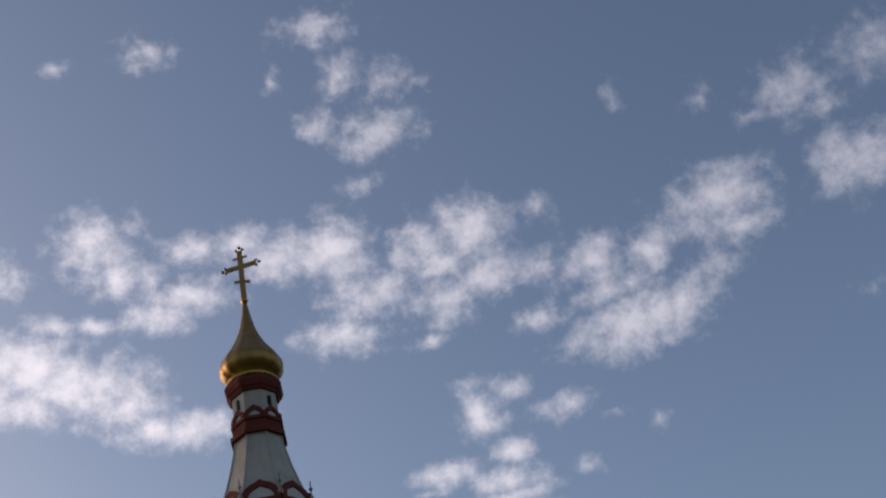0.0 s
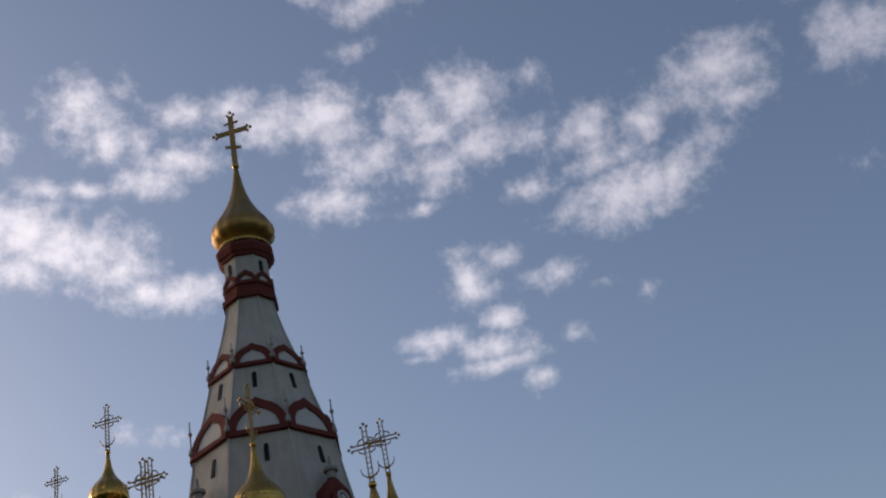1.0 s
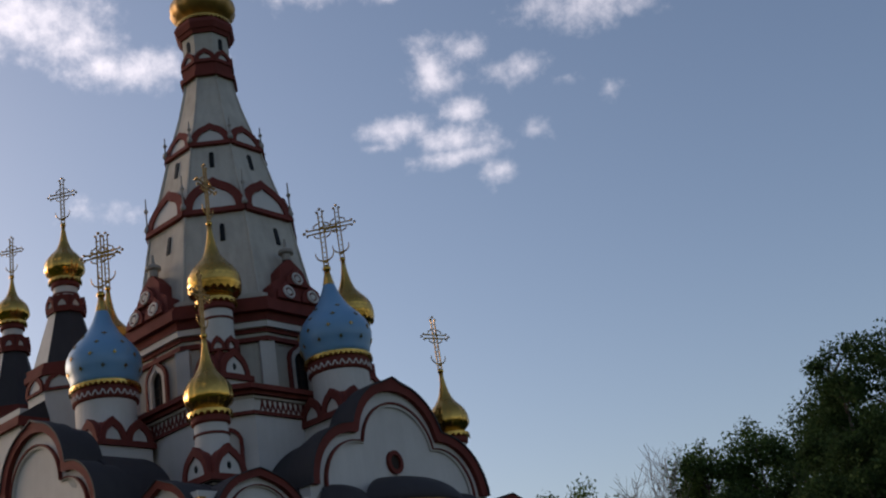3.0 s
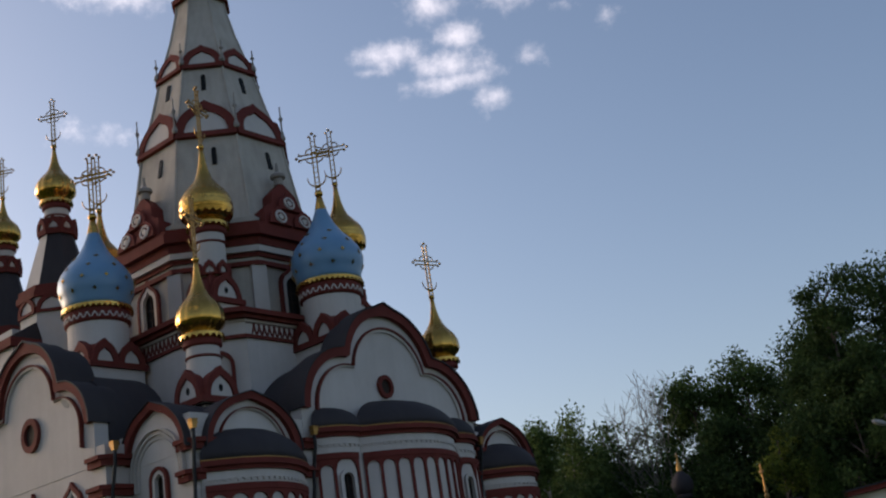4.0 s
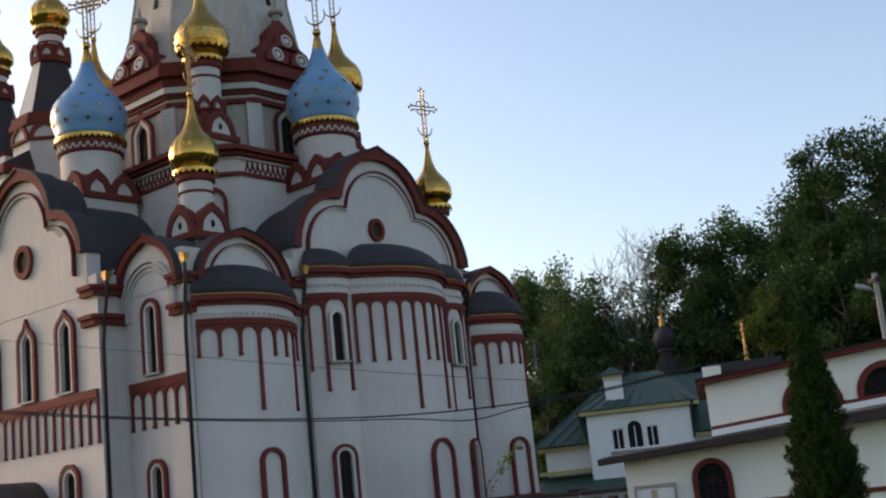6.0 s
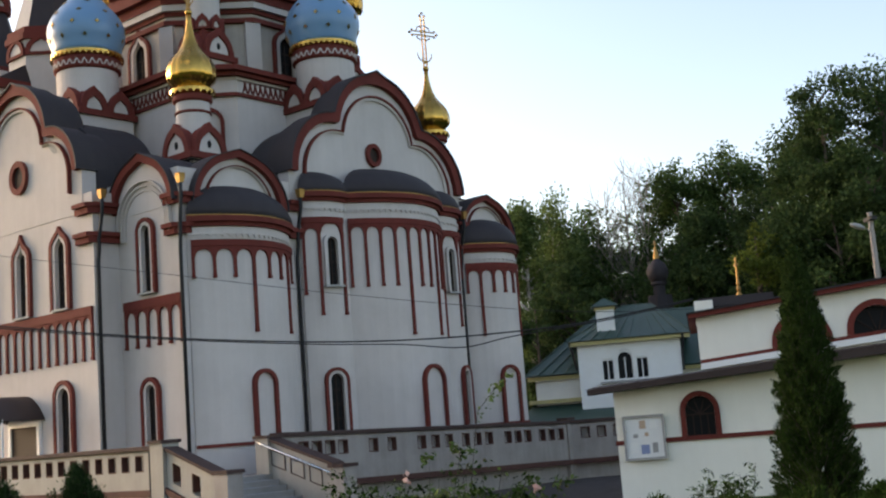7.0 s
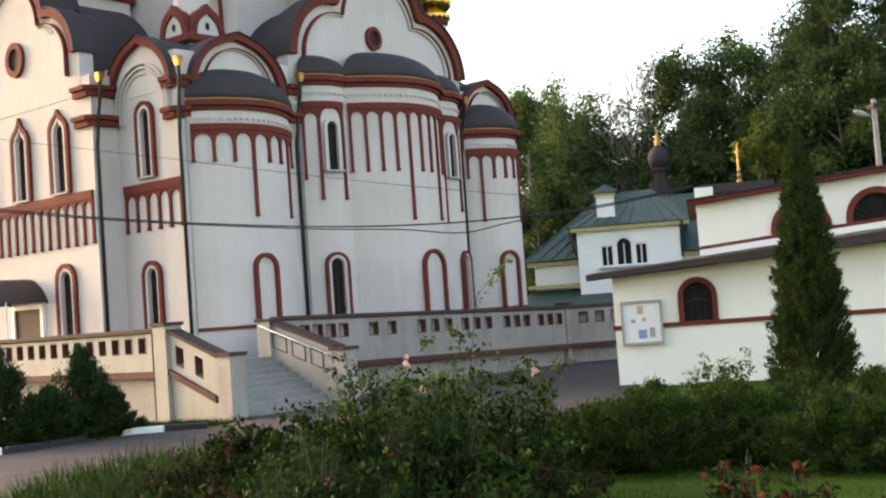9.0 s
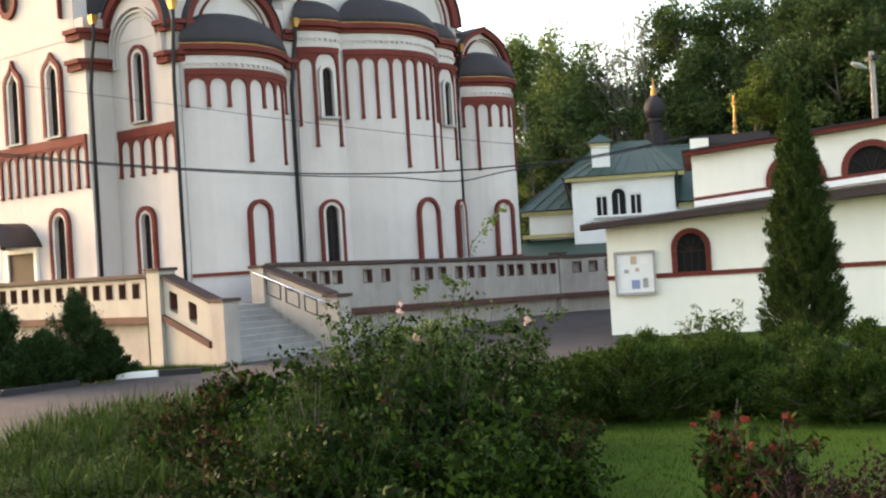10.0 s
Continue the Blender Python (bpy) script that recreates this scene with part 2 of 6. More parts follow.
LEAF = leafmat("green_leaves", (0.07, 0.115, 0.034), (0.037, 0.066, 0.021))
LEAFY = leafmat("yellowing_leaves", (0.11, 0.145, 0.026), (0.06, 0.085, 0.02))
LEAFB = leafmat("birch_leaves", (0.11, 0.16, 0.05), (0.065, 0.10, 0.03))
LEAFD = leafmat("dark_leaves", (0.046, 0.08, 0.027), (0.024, 0.044, 0.016))
NEEDLE = leafmat("juniper_needles", (0.036, 0.068, 0.011), (0.008, 0.019, 0.003), 1.4, 0.15)
JUNIPER = leafmat("dark_juniper_needles", (0.02, 0.042, 0.012), (0.008, 0.018, 0.005), 1.3, 0.1)
# Brighter copy of the rose green; paints top-lit leaves in the bush mixes.
ROSEBRIGHT = leafmat("bright_rose_leaves", (0.036, 0.074, 0.009), (0.012, 0.026, 0.004), 1.2, 0.15)
# Near-black copy of the leaf green: bush-interior shade put into the colour.
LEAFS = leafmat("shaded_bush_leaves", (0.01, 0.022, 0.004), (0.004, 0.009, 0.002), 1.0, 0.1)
THUJA = leafmat("thuja_scales", (0.03, 0.055, 0.011), (0.01, 0.02, 0.004), 0.9, 0.15)
ROSELEAF = leafmat("rose_leaves", (0.02, 0.042, 0.005), (0.005, 0.012, 0.002), 1.4, 0.12)
REDLEAF = leafmat("reddish_leaves", (0.055, 0.02, 0.011), (0.022, 0.014, 0.007))
GRASS = leafmat("grass_blades", (0.029, 0.058, 0.008), (0.009, 0.02, 0.003), 1.3, 0.15)
LAWNGRASS = leafmat("lawn_blades", (0.052, 0.1, 0.012), (0.022, 0.044, 0.006), 1.1, 0.2)
PETAL = leafmat("pale_pink_petals", (0.6, 0.42, 0.38), (0.5, 0.3, 0.28), 0.3)
ORANGEPETAL = leafmat("orange_red_petals", (0.17, 0.034, 0.022), (0.1, 0.025, 0.018), 0.6)
PURPLELEAF = leafmat("purple_leaves", (0.034, 0.013, 0.014), (0.018, 0.008, 0.009), 0.9)
FEATHER = leafmat("feathery_leaves", (0.03, 0.068, 0.012), (0.012, 0.03, 0.006), 1.2, 0.2)
STRAW = leafmat("dry_grass", (0.16, 0.13, 0.07), (0.09, 0.07, 0.04), 0.8, 0.15)
LAWN = mat("lawn_soil", (0.05, 0.09, 0.013), (0.026, 0.045, 0.009), 0.95, scale=0.6, amount=0.8, fine=40, bump=0.5, spec=0.03)

# ---- mesh helpers ----


def bm_new():
    return bmesh.new()


def part(name, bm, material, parent=None, label="", smooth=False):
    """Links a bmesh as one mesh object, under a thing or a part if one is given."""
    me = bpy.data.meshes.new(name)
    bmesh.ops.recalc_face_normals(bm, faces=bm.faces)
    bm.to_mesh(me)
    bm.free()
    me.materials.append(material)
    if smooth:
        for p in me.polygons:
            p.use_smooth = True
    ob = new(name, me)
    if parent is not None:
        ob.parent = parent
    if label:
        ob["label"] = label
    return ob


def thing(name, label, category, at=None, group="", kind=""):
    e = new(name)
    e.empty_display_size = 0.2
    if at is not None:
        e.matrix_world = at
    return tagged(e, label, category, group, kind)


def box(bm, x0, x1, y0, y1, z0, z1, m=None):
    vs = [bm.verts.new((x, y, z)) for z in (z0, z1) for x, y in ((x0, y0), (x1, y0), (x1, y1), (x0, y1))]
    if m is not None:
        for v in vs:
            v.co = m @ v.co
    for f in ((3, 2, 1, 0), (4, 5, 6, 7), (0, 1, 5, 4), (1, 2, 6, 5), (2, 3, 7, 6), (3, 0, 4, 7)):
        bm.faces.new([vs[i] for i in f])
    return bm


def prism(bm, poly, z0, z1, top=None):
    """An upright solid over a plan polygon; top: another polygon for the upper face."""
    a = [bm.verts.new((x, y, z0)) for x, y in poly]
    b = [bm.verts.new((x, y, z1)) for x, y in (top or poly)]
    n = len(poly)
    bm.faces.new(a[::-1])
    bm.faces.new(b)
    for i in range(n):
        bm.faces.new((a[i], a[(i + 1) % n], b[(i + 1) % n], b[i]))
    return bm


def slab(bm, outline, y0, y1, m=None):
    """A solid with an outline in x and z, from y0 to y1; m places it."""
    a = [bm.verts.new((x, y0, z)) for x, z in outline]
    b = [bm.verts.new((x, y1, z)) for x, z in outline]
    if m is not None:
        for v in a + b:
            v.co = m @ v.co
    n = len(outline)
    bm.faces.new(a)
    bm.faces.new(b[::-1])
    for i in range(n):
        bm.faces.new((a[(i + 1) % n], a[i], b[i], b[(i + 1) % n]))
    return bm


def band(bm, outer, inner, y0, y1, m=None):
    """A moulding between two open outlines in x and z, from y0 to y1."""
    rows = [[bm.verts.new((x, y, z)) for x, z in o] for o, y in ((outer, y0), (inner, y0), (inner, y1), (outer, y1))]
    if m is not None:
        for r in rows:
            for v in r:
                v.co = m @ v.co
    n = len(outer)
    for k in range(4):
        p, q = rows[k], rows[(k + 1) % 4]
        for i in range(n - 1):
            bm.faces.new((p[i], p[i + 1], q[i + 1], q[i]))
    for i in (0, n - 1):
        bm.faces.new([r[i] for r in rows])
    return bm


def lathe(bm, profile, n=32, ribs=0, depth=0.0, phase=0.0, sub=1, flat=0.0):
    """A turned form from (radius, z) rows, with standing ribs if asked for."""
    rings = []
    for r, z in profile:
        ring = []
        for i in range(n):
            a = 2 * math.pi * i / n + phase
            k = 1.0
            if ribs:
                k = 1 - depth * (0.5 - 0.5 * abs(math.cos(ribs * a / 2))) * min(1, r * 2)
            ring.append(bm.verts.new((r * k * math.cos(a), r * k * math.sin(a), z)))
        rings.append(ring)
    for p, q in zip(rings, rings[1:]):
        for i in range(n):
            bm.faces.new((p[i], p[(i + 1) % n], q[(i + 1) % n], q[i]))
    bm.faces.new(rings[0][::-1])
    bm.faces.new(rings[-1])
    return bm


def tube(bm, pts, r, n=6, r1=None):
    """A round bar along points, tapering to r1."""
    pts = [Vector(p) for p in pts]
    rings = []
    for i, p in enumerate(pts):
        d = (pts[min(i + 1, len(pts) - 1)] - pts[max(i - 1, 0)]).normalized()
        s = d.orthogonal().normalized()
        u = d.cross(s)
        rr = r if r1 is None else r + (r1 - r) * i / max(1, len(pts) - 1)
        rings.append([bm.verts.new(p + s * rr * math.cos(2 * math.pi * k / n) + u * rr * math.sin(2 * math.pi * k / n)) for k in range(n)])
    for p, q in zip(rings, rings[1:]):
        # rings are turned to meet at their nearest corners
        best = min(range(n), key=lambda o: sum((p[k].co - q[(k + o) % n].co).length for k in range(n)))
        for k in range(n):
            bm.faces.new((p[k], p[(k + 1) % n], q[(k + 1 + best) % n], q[(k + best) % n]))
    bm.faces.new(rings[0][::-1])
    bm.faces.new(rings[-1])
    return bm


def arch(cx, half, z0, zs, n=14, rise=1.0, keel=0.0):
    """An open outline from the left foot over an arch to the right foot; keel: height of a small point on top."""
    o = [(cx - half, z0)]
    for i in range(n + 1):
        a = math.pi * (1 - i / n)
        k = keel * max(0.0, 1 - abs(math.cos(a)) / 0.42) ** 1.6
        o.append((cx + half * math.cos(a), zs + half * rise * math.sin(a) + k))
    o.append((cx + half, z0))
    return o

# ---- the ground ----
bm = bm_new()
xs = [-900, -400, -200, -120] + [-80 + 4 * i for i in range(41)] + [120, 200, 400, 900]
ys = [-400, -100, -40] + [-8 + 2 * i for i in range(60)] + [130, 180, 300, 600, 1500]
grid = [[bm.verts.new((x, y, 0.05 * noise.noise((x * 0.13, y * 0.13, 0)) - 0.05 + (max(0, y - 75) * 0.05 if abs(x) < 500 else 0))) for x in xs] for y in ys]
for r, q in zip(grid, grid[1:]):
    for i in range(len(xs) - 1):
        bm.faces.new((r[i], r[i + 1], q[i + 1], q[i]))
ground = tagged(part("ground", bm, LAWN, smooth=True), "mown green lawn running under the whole churchyard", "ground", kind="structure")

bm = bm_new()
prism(bm, [(-40, 4), (-9, 10.5), (-6.0, 13.2), (-5.3, 16.0), (-5.0, 18.3), (-3, 20.2), (3, 20.8), (12, 21), (12, 24), (4.2, 28), (8, 48), (2, 46), (-4.5, 33), (-5.7, 28.3), (-7.4, 28.2), (-9.5, 25.4), (-40, 2 + 13.4)], -0.3, 0.02)
tagged(part("road", bm, ASPHALT), "grey asphalt drive in front of the church steps", "road", kind="structure")
kerb = thing("kerb", "whitewashed concrete kerb stones along the asphalt drive", "kerb", kind="structure")
bm = bm_new()
box(bm, -0.49, 0.49, -0.09, 0.09, -0.1, 0.16)
bmesh.ops.bevel(bm, geom=[e for e in bm.edges], offset=0.02, segments=1, affect="EDGES")
first = part("kerb_stone", bm, WHITEPAINT, kerb)
dark_me = first.data.copy()
dark_me.materials[0] = PIPE
count = 0
for (x0, y0), (x1, y1) in (((-20, 21.9), (-9.5, 25.4)), ((-9.5, 25.4), (-7.9, 27.6)), ((-7.8, 28.1), (-5.6, 28.35))):
    ln = math.hypot(x1 - x0, y1 - y0)
    for i in range(max(1, int(ln))):
        ob = first if count == 0 else first.copy()
        if count:
            scene.collection.objects.link(ob)
            if count not in (10, 13):
                ob.data = dark_me
        u = (i + 0.5) / ln
        ob.matrix_basis = pose(x0 + (x1 - x0) * u, y0 + (y1 - y0) * u, 0, 0, random.uniform(-1.5, 1.5), math.degrees(math.atan2(y1 - y0, x1 - x0)) + random.uniform(-1, 1))
        count += 1

# ---- the church ----
CX, CY, TURN = -8.32, 48.2, 50.1
CH = pose(CX, CY, 0, 0, 0, TURN)
church = thing("church", "white tent-roofed church with red trim and gold and blue onion domes", "church", CH)
FY, LX, BX = -8.3, -8.95, -9.9          # planes of the apse wall, the side wall and the side's middle bay
HX = 8.02
FACE_L = pose(0, 0, 0, 0, 0, -90)       # turns a drawing made for the apse side to the long side


def off(outline, c, k, dz=0.0):
    """An outline drawn in towards a point c by the factor k."""
    return [(c[0] + (x - c[0]) * k, c[1] + (z - c[1]) * k + dz) for x, z in outline]



def round_gable(cx, half, zs, rise, keel=0.2, n=24):
    o = []
    for i in range(n + 1):
        a = math.pi * (1 - i / n)
        k = keel * max(0.0, 1 - abs(math.cos(a)) / 0.3) ** 1.4
        o.append((cx + half * math.cos(a), zs + (rise - keel) * math.sin(a) + k))
    return o


class Path:
    """A run of plan points on a wall, walked by length, for strips and arches that follow a curved wall."""

    def __init__(self, pts):
        self.p = [Vector((x, y, 0)) for x, y in pts]
        self.s = [0.0]
        for a, b in zip(self.p, self.p[1:]):
            self.s.append(self.s[-1] + (b - a).length)
        self.len = self.s[-1]

    def at(self, s, out=0.0):
        s = min(max(s, 0.0), self.len - 1e-6)
        i = max(k for k in range(len(self.s) - 1) if self.s[k] <= s)
        a, b = self.p[i], self.p[i + 1]
        d = (b - a).normalized()
        q = a + d * (s - self.s[i])
        return q.x + d.y * out, q.y - d.x * out

    def spot(self, s):
        """A pose whose x runs along the wall, whose -y points out of it, at s."""
        x, y = self.at(s)
        x1, y1 = self.at(s + 0.02)
        x0, y0 = self.at(s - 0.02)
        return pose(x, y, 0, 0, 0, math.degrees(math.atan2(y1 - y0, x1 - x0)))


def strip_on(bm, path, s0, s1, z0, z1, out, back=-0.05, n=10):
    """A raised course that follows a path from s0 to s1."""
    rows = []
    for i in range(n + 1):
        s = s0 + (s1 - s0) * i / n
        (xa, ya), (xb, yb) = path.at(s, back), path.at(s, out)
        rows.append([bm.verts.new(c) for c in ((xa, ya, z0), (xb, yb, z0), (xb, yb, z1), (xa, ya, z1))])
    for p, q in zip(rows, rows[1:]):
        for k in range(4):
            bm.faces.new((p[k], p[(k + 1) % 4], q[(k + 1) % 4], q[k]))
    bm.faces.new(rows[0])
    bm.faces.new(rows[-1][::-1])
    return bm


def arcade(path, stops, ztop, zspring, ends, parent, width=0.1, out=0.075, bandtop=0.2):
    """A blind arcade: a course with arches cut in its lower edge, and hanging strips at the stops, which end at the heights given."""
    bm = bm_new()
    strip_on(bm, path, stops[0] - width / 2, stops[-1] + width / 2, ztop - bandtop, ztop, out + 0.03, n=30)
    for a, b in zip(stops, stops[1:]):
        h = (b - a - width) / 2
        if h <= 0.05:
            continue
        rows = []
        for i in range(13):
            u = -1 + 2 * i / 12
            s = (a + b) / 2 + u * h
            zl = min(zspring + h * math.sqrt(max(0, 1 - u * u)), ztop - bandtop - 0.03)
            (xa, ya), (xb, yb) = path.at(s, -0.03), path.at(s, out)
            rows.append([bm.verts.new(c) for c in ((xa, ya, zl), (xb, yb, zl), (xb, yb, ztop - bandtop), (xa, ya, ztop - bandtop))])
        for p, q in zip(rows, rows[1:]):
            for k in range(4):
                bm.faces.new((p[k], p[(k + 1) % 4], q[(k + 1) % 4], q[k]))
    course = part("arcade_course", bm, RED, parent, "brick-red arched course")
    for s, z in zip(stops, ends):
        bm = bm_new()
        strip_on(bm, path, s - width / 2, s + width / 2, z, ztop - bandtop, out, n=2)
        box(bm, -width * 0.62, width * 0.62, -out - 0.02, 0.03, z - 0.05, z + 0.03, path.spot(s))
        part("hanging_strip", bm, RED, parent)
    return course


def cut(wall, outline, m, deep=0.3, front_y=-0.4):
    """Cuts a recess with an outline in x and z into a wall; m has its x along the wall and -y out of it."""
    bm = bm_new()
    slab(bm, outline, front_y, deep, m)
    bmesh.ops.recalc_face_normals(bm, faces=bm.faces)
    me = bpy.data.meshes.new("recess")
    bm.to_mesh(me)
    bm.free()
    tool = bpy.data.objects.new("recess", me)
    scene.collection.objects.link(tool)
    tool.parent = wall.parent
    mod = wall.modifiers.new("recess", "BOOLEAN")
    mod.operation, mod.object, mod.solver = "DIFFERENCE", tool, "EXACT"
    held = wall.data
    wall.data = bpy.data.meshes.new_from_object(wall.evaluated_get(bpy.context.evaluated_depsgraph_get()))
    wall.modifiers.clear()
    wall.data.materials.clear()
    wall.data.materials.append(held.materials[0])
    bpy.data.objects.remove(tool)
    bpy.data.meshes.remove(me)


def window_on(m, half, z0, zs, parent, surround=0.14, red=0.1, blind=False, keel=0.0, deep=0.13, red_foot=None, bars=True, name="window", wall=None):
    """A round-headed window let into a wall: m has its x along the wall and -y out of it."""
    o = arch(0, half, z0, zs, keel=keel)
    bm = bm_new()
    if blind:
        slab(bm, o, -0.01, 0.02, m)
        win = part("blind_niche", bm, WHITE, parent)
    else:
        back = m @ pose(0, deep if wall else 0.03, 0)
        if wall:
            cut(wall, o, m, deep)
        slab(bm, o, -0.03, 0.02, back)
        win = part(name, bm, GLASS, parent, "dark glass")
    if not blind:
        bm = bm_new()
        band(bm, arch(0, half + surround, z0, zs, keel=keel * 1.1), arch(0, half, z0, zs, keel=keel), -0.09, 0.02, m)
        part("surround", bm, WHITE, win, "white moulded surround")
        bm = bm_new()
        box(bm, -half - surround - 0.05, half + surround + 0.05, -0.16, 0.02, z0 - 0.07, z0, m)
        part("sill", bm, CONCRETE, win)
        if bars:
            bm = bm_new()
            band(bm, arch(0, half - 0.002, z0 + 0.002, zs, keel=keel), arch(0, half - 0.06, z0 + 0.06, zs, keel=keel), -0.07, -0.03, back)
            box(bm, -0.022, 0.022, -0.07, -0.03, z0, zs + half * 0.9, back)
            for k in (0.28, 0.56, 0.84):
                box(bm, -half + 0.03, half - 0.03, -0.068, -0.03, z0 + (zs - z0) * k - 0.02, z0 + (zs - z0) * k + 0.02, back)
            part("window_frame", bm, FRAME, win)
    if red:
        foot = z0 - 0.05 if red_foot is None else red_foot
        bm = bm_new()
        i = half + surround
        band(bm, arch(0, i + red, foot, zs, keel=keel * 1.6), arch(0, i, foot, zs, keel=keel * 1.1), -0.13, 0.02, m)
        part("red_hood", bm, RED, win, "brick-red hood moulding")
    return win


def oculus(m, z, r, parent):
    bm = bm_new()
    disc = [(r * math.cos(2 * math.pi * i / 28), z + 1.12 * r * math.sin(2 * math.pi * i / 28)) for i in range(28)]
    slab(bm, disc, -0.012, 0.05, m)
    win = part("round_window", bm, GLASS, parent, "dark red-framed round window")
    ring = disc + disc[:1]
    bm = bm_new()
    band(bm, off(ring, (0, z), 1.5), off(ring, (0, z), 0.95), -0.12, 0.03, m)
    part("window_ring", bm, RED, win)
    bm = bm_new()
    slab(bm, [(x * 0.97, z + (q - z) * 0.97) for x, q in disc], -0.02, 0.0, m)
    part("pane", bm, FRAME, win)


def front(x, y=FY):
    return pose(x, y, 0)


def side(y, x=LX):
    return pose(x, y, 0, 0, 0, -90)


# main body, with the terrace-level plinth
bm = bm_new()
prism(bm, [(LX, FY), (HX, FY), (HX, 9), (LX, 9)], 1.0, 10.9)
body_wall = part("body_wall", bm, WHITE, church, "white plastered wall")
bm = bm_new()
prism(bm, [(BX, -5.17), (LX + 0.5, -5.17), (LX + 0.5, 3.2), (BX, 3.2)], 1.0, 10.6)
bay_wall = part("bay_wall", bm, WHITE, church)
bm = bm_new()
prism(bm, [(-5, 8.5), (5, 8.5), (5, 17.5), (-5, 17.5)], 1.0, 19.0)
part("narthex_wall", bm, WHITE, church)


def cornice(pts, z, parent, closed=False):
    """A stepped red cornice: two courses with a white one between."""
    p = Path(pts)
    for z0, z1, o, m, nm in ((z, z + 0.2, 0.16, RED, "cornice"), (z + 0.2, z + 0.34, 0.26, RED, "cornice")):
        bm = bm_new()
        strip_on(bm, p, 0, p.len, z0, z1, o, n=max(2, len(pts) * 3))
        part(nm, bm, m, parent)


# ---- gables ----


def gable(m, outline, zfoot, depth, parent, inner=0.8, rows=2, mat_in=WHITE, rim=0.9, lobed=None, legs=0.0, vault=None, edge_in=None):
    """A gable wall with a red edge, inner mouldings and the dark vault that runs back from it. m: x along the wall, -y out of it."""
    cx = (outline[0][0] + outline[-1][0]) / 2
    c = (cx, outline[0][1])
    full = [(outline[0][0], zfoot)] + outline + [(outline[-1][0], zfoot)]
    bm = bm_new()
    slab(bm, full, -0.02, 0.5, m)
    wall = part("gable_wall", bm, mat_in, parent, "white plastered gable")
    bm = bm_new()
    band(bm, off(outline, c, 1.01), edge_in or off(outline, c, rim), -0.22, 0.0, m)
    part("gable_edge", bm, RED, wall, "brick-red gable edge")
    if lobed:
        bm = bm_new()
        band(bm, lobed, off(lobed, c, 0.978), -0.17, 0.0, m)
        part("gable_moulding", bm, RED, wall)
        bm = bm_new()
        band(bm, off(lobed, c, 0.978), off(lobed, c, 0.945), -0.11, 0.0, m)
        part("gable_moulding", bm, WHITE, wall)
    bm = bm_new()
    vault = vault or outline
    band(bm, off(outline, c, 1.025), off(outline, c, 1.008), -0.28, 0.56, m)
    slab(bm, [(vault[0][0], zfoot + 0.3)] + vault + [(vault[-1][0], zfoot + 0.3)], 0.45, depth, m)
    part("vault_roof", bm, ROOF, wall, "dark sheet-metal vault")
    bm = bm_new()
    for i in range(1, int(depth / 0.55)):
        y = i * 0.55
        band(bm, off(vault, c, 1.012), off(vault, c, 0.99), y, y + 0.03, m)
    part("roof_seam", bm, ROOF, wall)
    k = inner
    for i in range(rows):
        def leg(q):
            o = off(outline, c, q)
            return [(o[0][0], o[0][1] - legs)] + o + [(o[-1][0], o[-1][1] - legs)] if legs else o
        bm = bm_new()
        band(bm, leg(k + 0.018), leg(k - 0.012), -0.13, 0.0, m)
        part("gable_moulding", bm, RED if i == 0 else WHITE, wall)
        bm = bm_new()
        band(bm, leg(k - 0.012), leg(k - 0.05), -0.09, 0.0, m)
        part("gable_moulding", bm, WHITE, wall)
        k -= 0.09
    return wall


ZM = 11.3


def lobes(side_c, side_r, top_c, top_r, zs, keel=0.0, n=72):
    """A three-lobed gable line: two side circles about the springing line and a top circle above it."""
    o = []
    for i in range(n + 1):
        a = math.pi * (1 - i / n)
        ux, uz = math.cos(a), math.sin(a)
        best = 0.0
        for px, pz, r in ((0, top_c, top_r), (side_c, 0.0, side_r), (-side_c, 0.0, side_r)):
            b = px * ux + pz * uz
            d = b * b - (px * px + pz * pz - r * r)
            if d > 0:
                best = max(best, b + math.sqrt(d))
        k = keel * max(0.0, 1 - abs(ux) / 0.13) ** 1.3
        o.append((best * ux, zs + best * uz + k))
    return o


def legged(o, z):
    return [(o[0][0], z)] + o + [(o[-1][0], z)]


big = lobes(2.25, 2.27, 1.62, 2.4, ZM, 0.16)
gable(front(0.2), big, 10.0, 1.15, church, rows=0, lobed=legged(lobes(2.15, 1.72, 1.42, 1.88, ZM), 10.5), vault=off(big, (0, ZM), 0.985), edge_in=lobes(2.25, 1.97, 1.62, 2.1, ZM))
for m, half, zs, rise in ((front(0.2), 3.7, ZM, 2.75), (side(-1.0, BX), 3.1, 11.4, 2.5)):
    bm = bm_new()
    o = round_gable(0, half, zs, rise, keel=0.0, n=40)
    slab(bm, [(o[0][0], zs - 0.8)] + o + [(o[-1][0], zs - 0.8)], 1.1, 3.4, m)
    part("barrel_roof", bm, ROOF, church, "dark sheet-metal barrel roof")
oculus(front(-0.1, FY - 0.03), 12.33, 0.26, church)
gable(front(-6.6), round_gable(0, 1.95, 9.8, 1.86, keel=0.1), 9.0, 2.0, church, rows=0, rim=0.88, lobed=round_gable(0, 1.42, 9.75, 1.42, keel=0.0))
gable(front(6.25), round_gable(0, 1.72, 9.75, 1.7, keel=0.1), 9.0, 2.0, church, rows=0, rim=0.88, lobed=round_gable(0, 1.25, 9.7, 1.3, keel=0.0))
gw = gable(side(-6.62), round_gable(0, 1.66, 9.86, 1.75, keel=0.14), 9.75, 2.5, church, rows=0, rim=0.86)
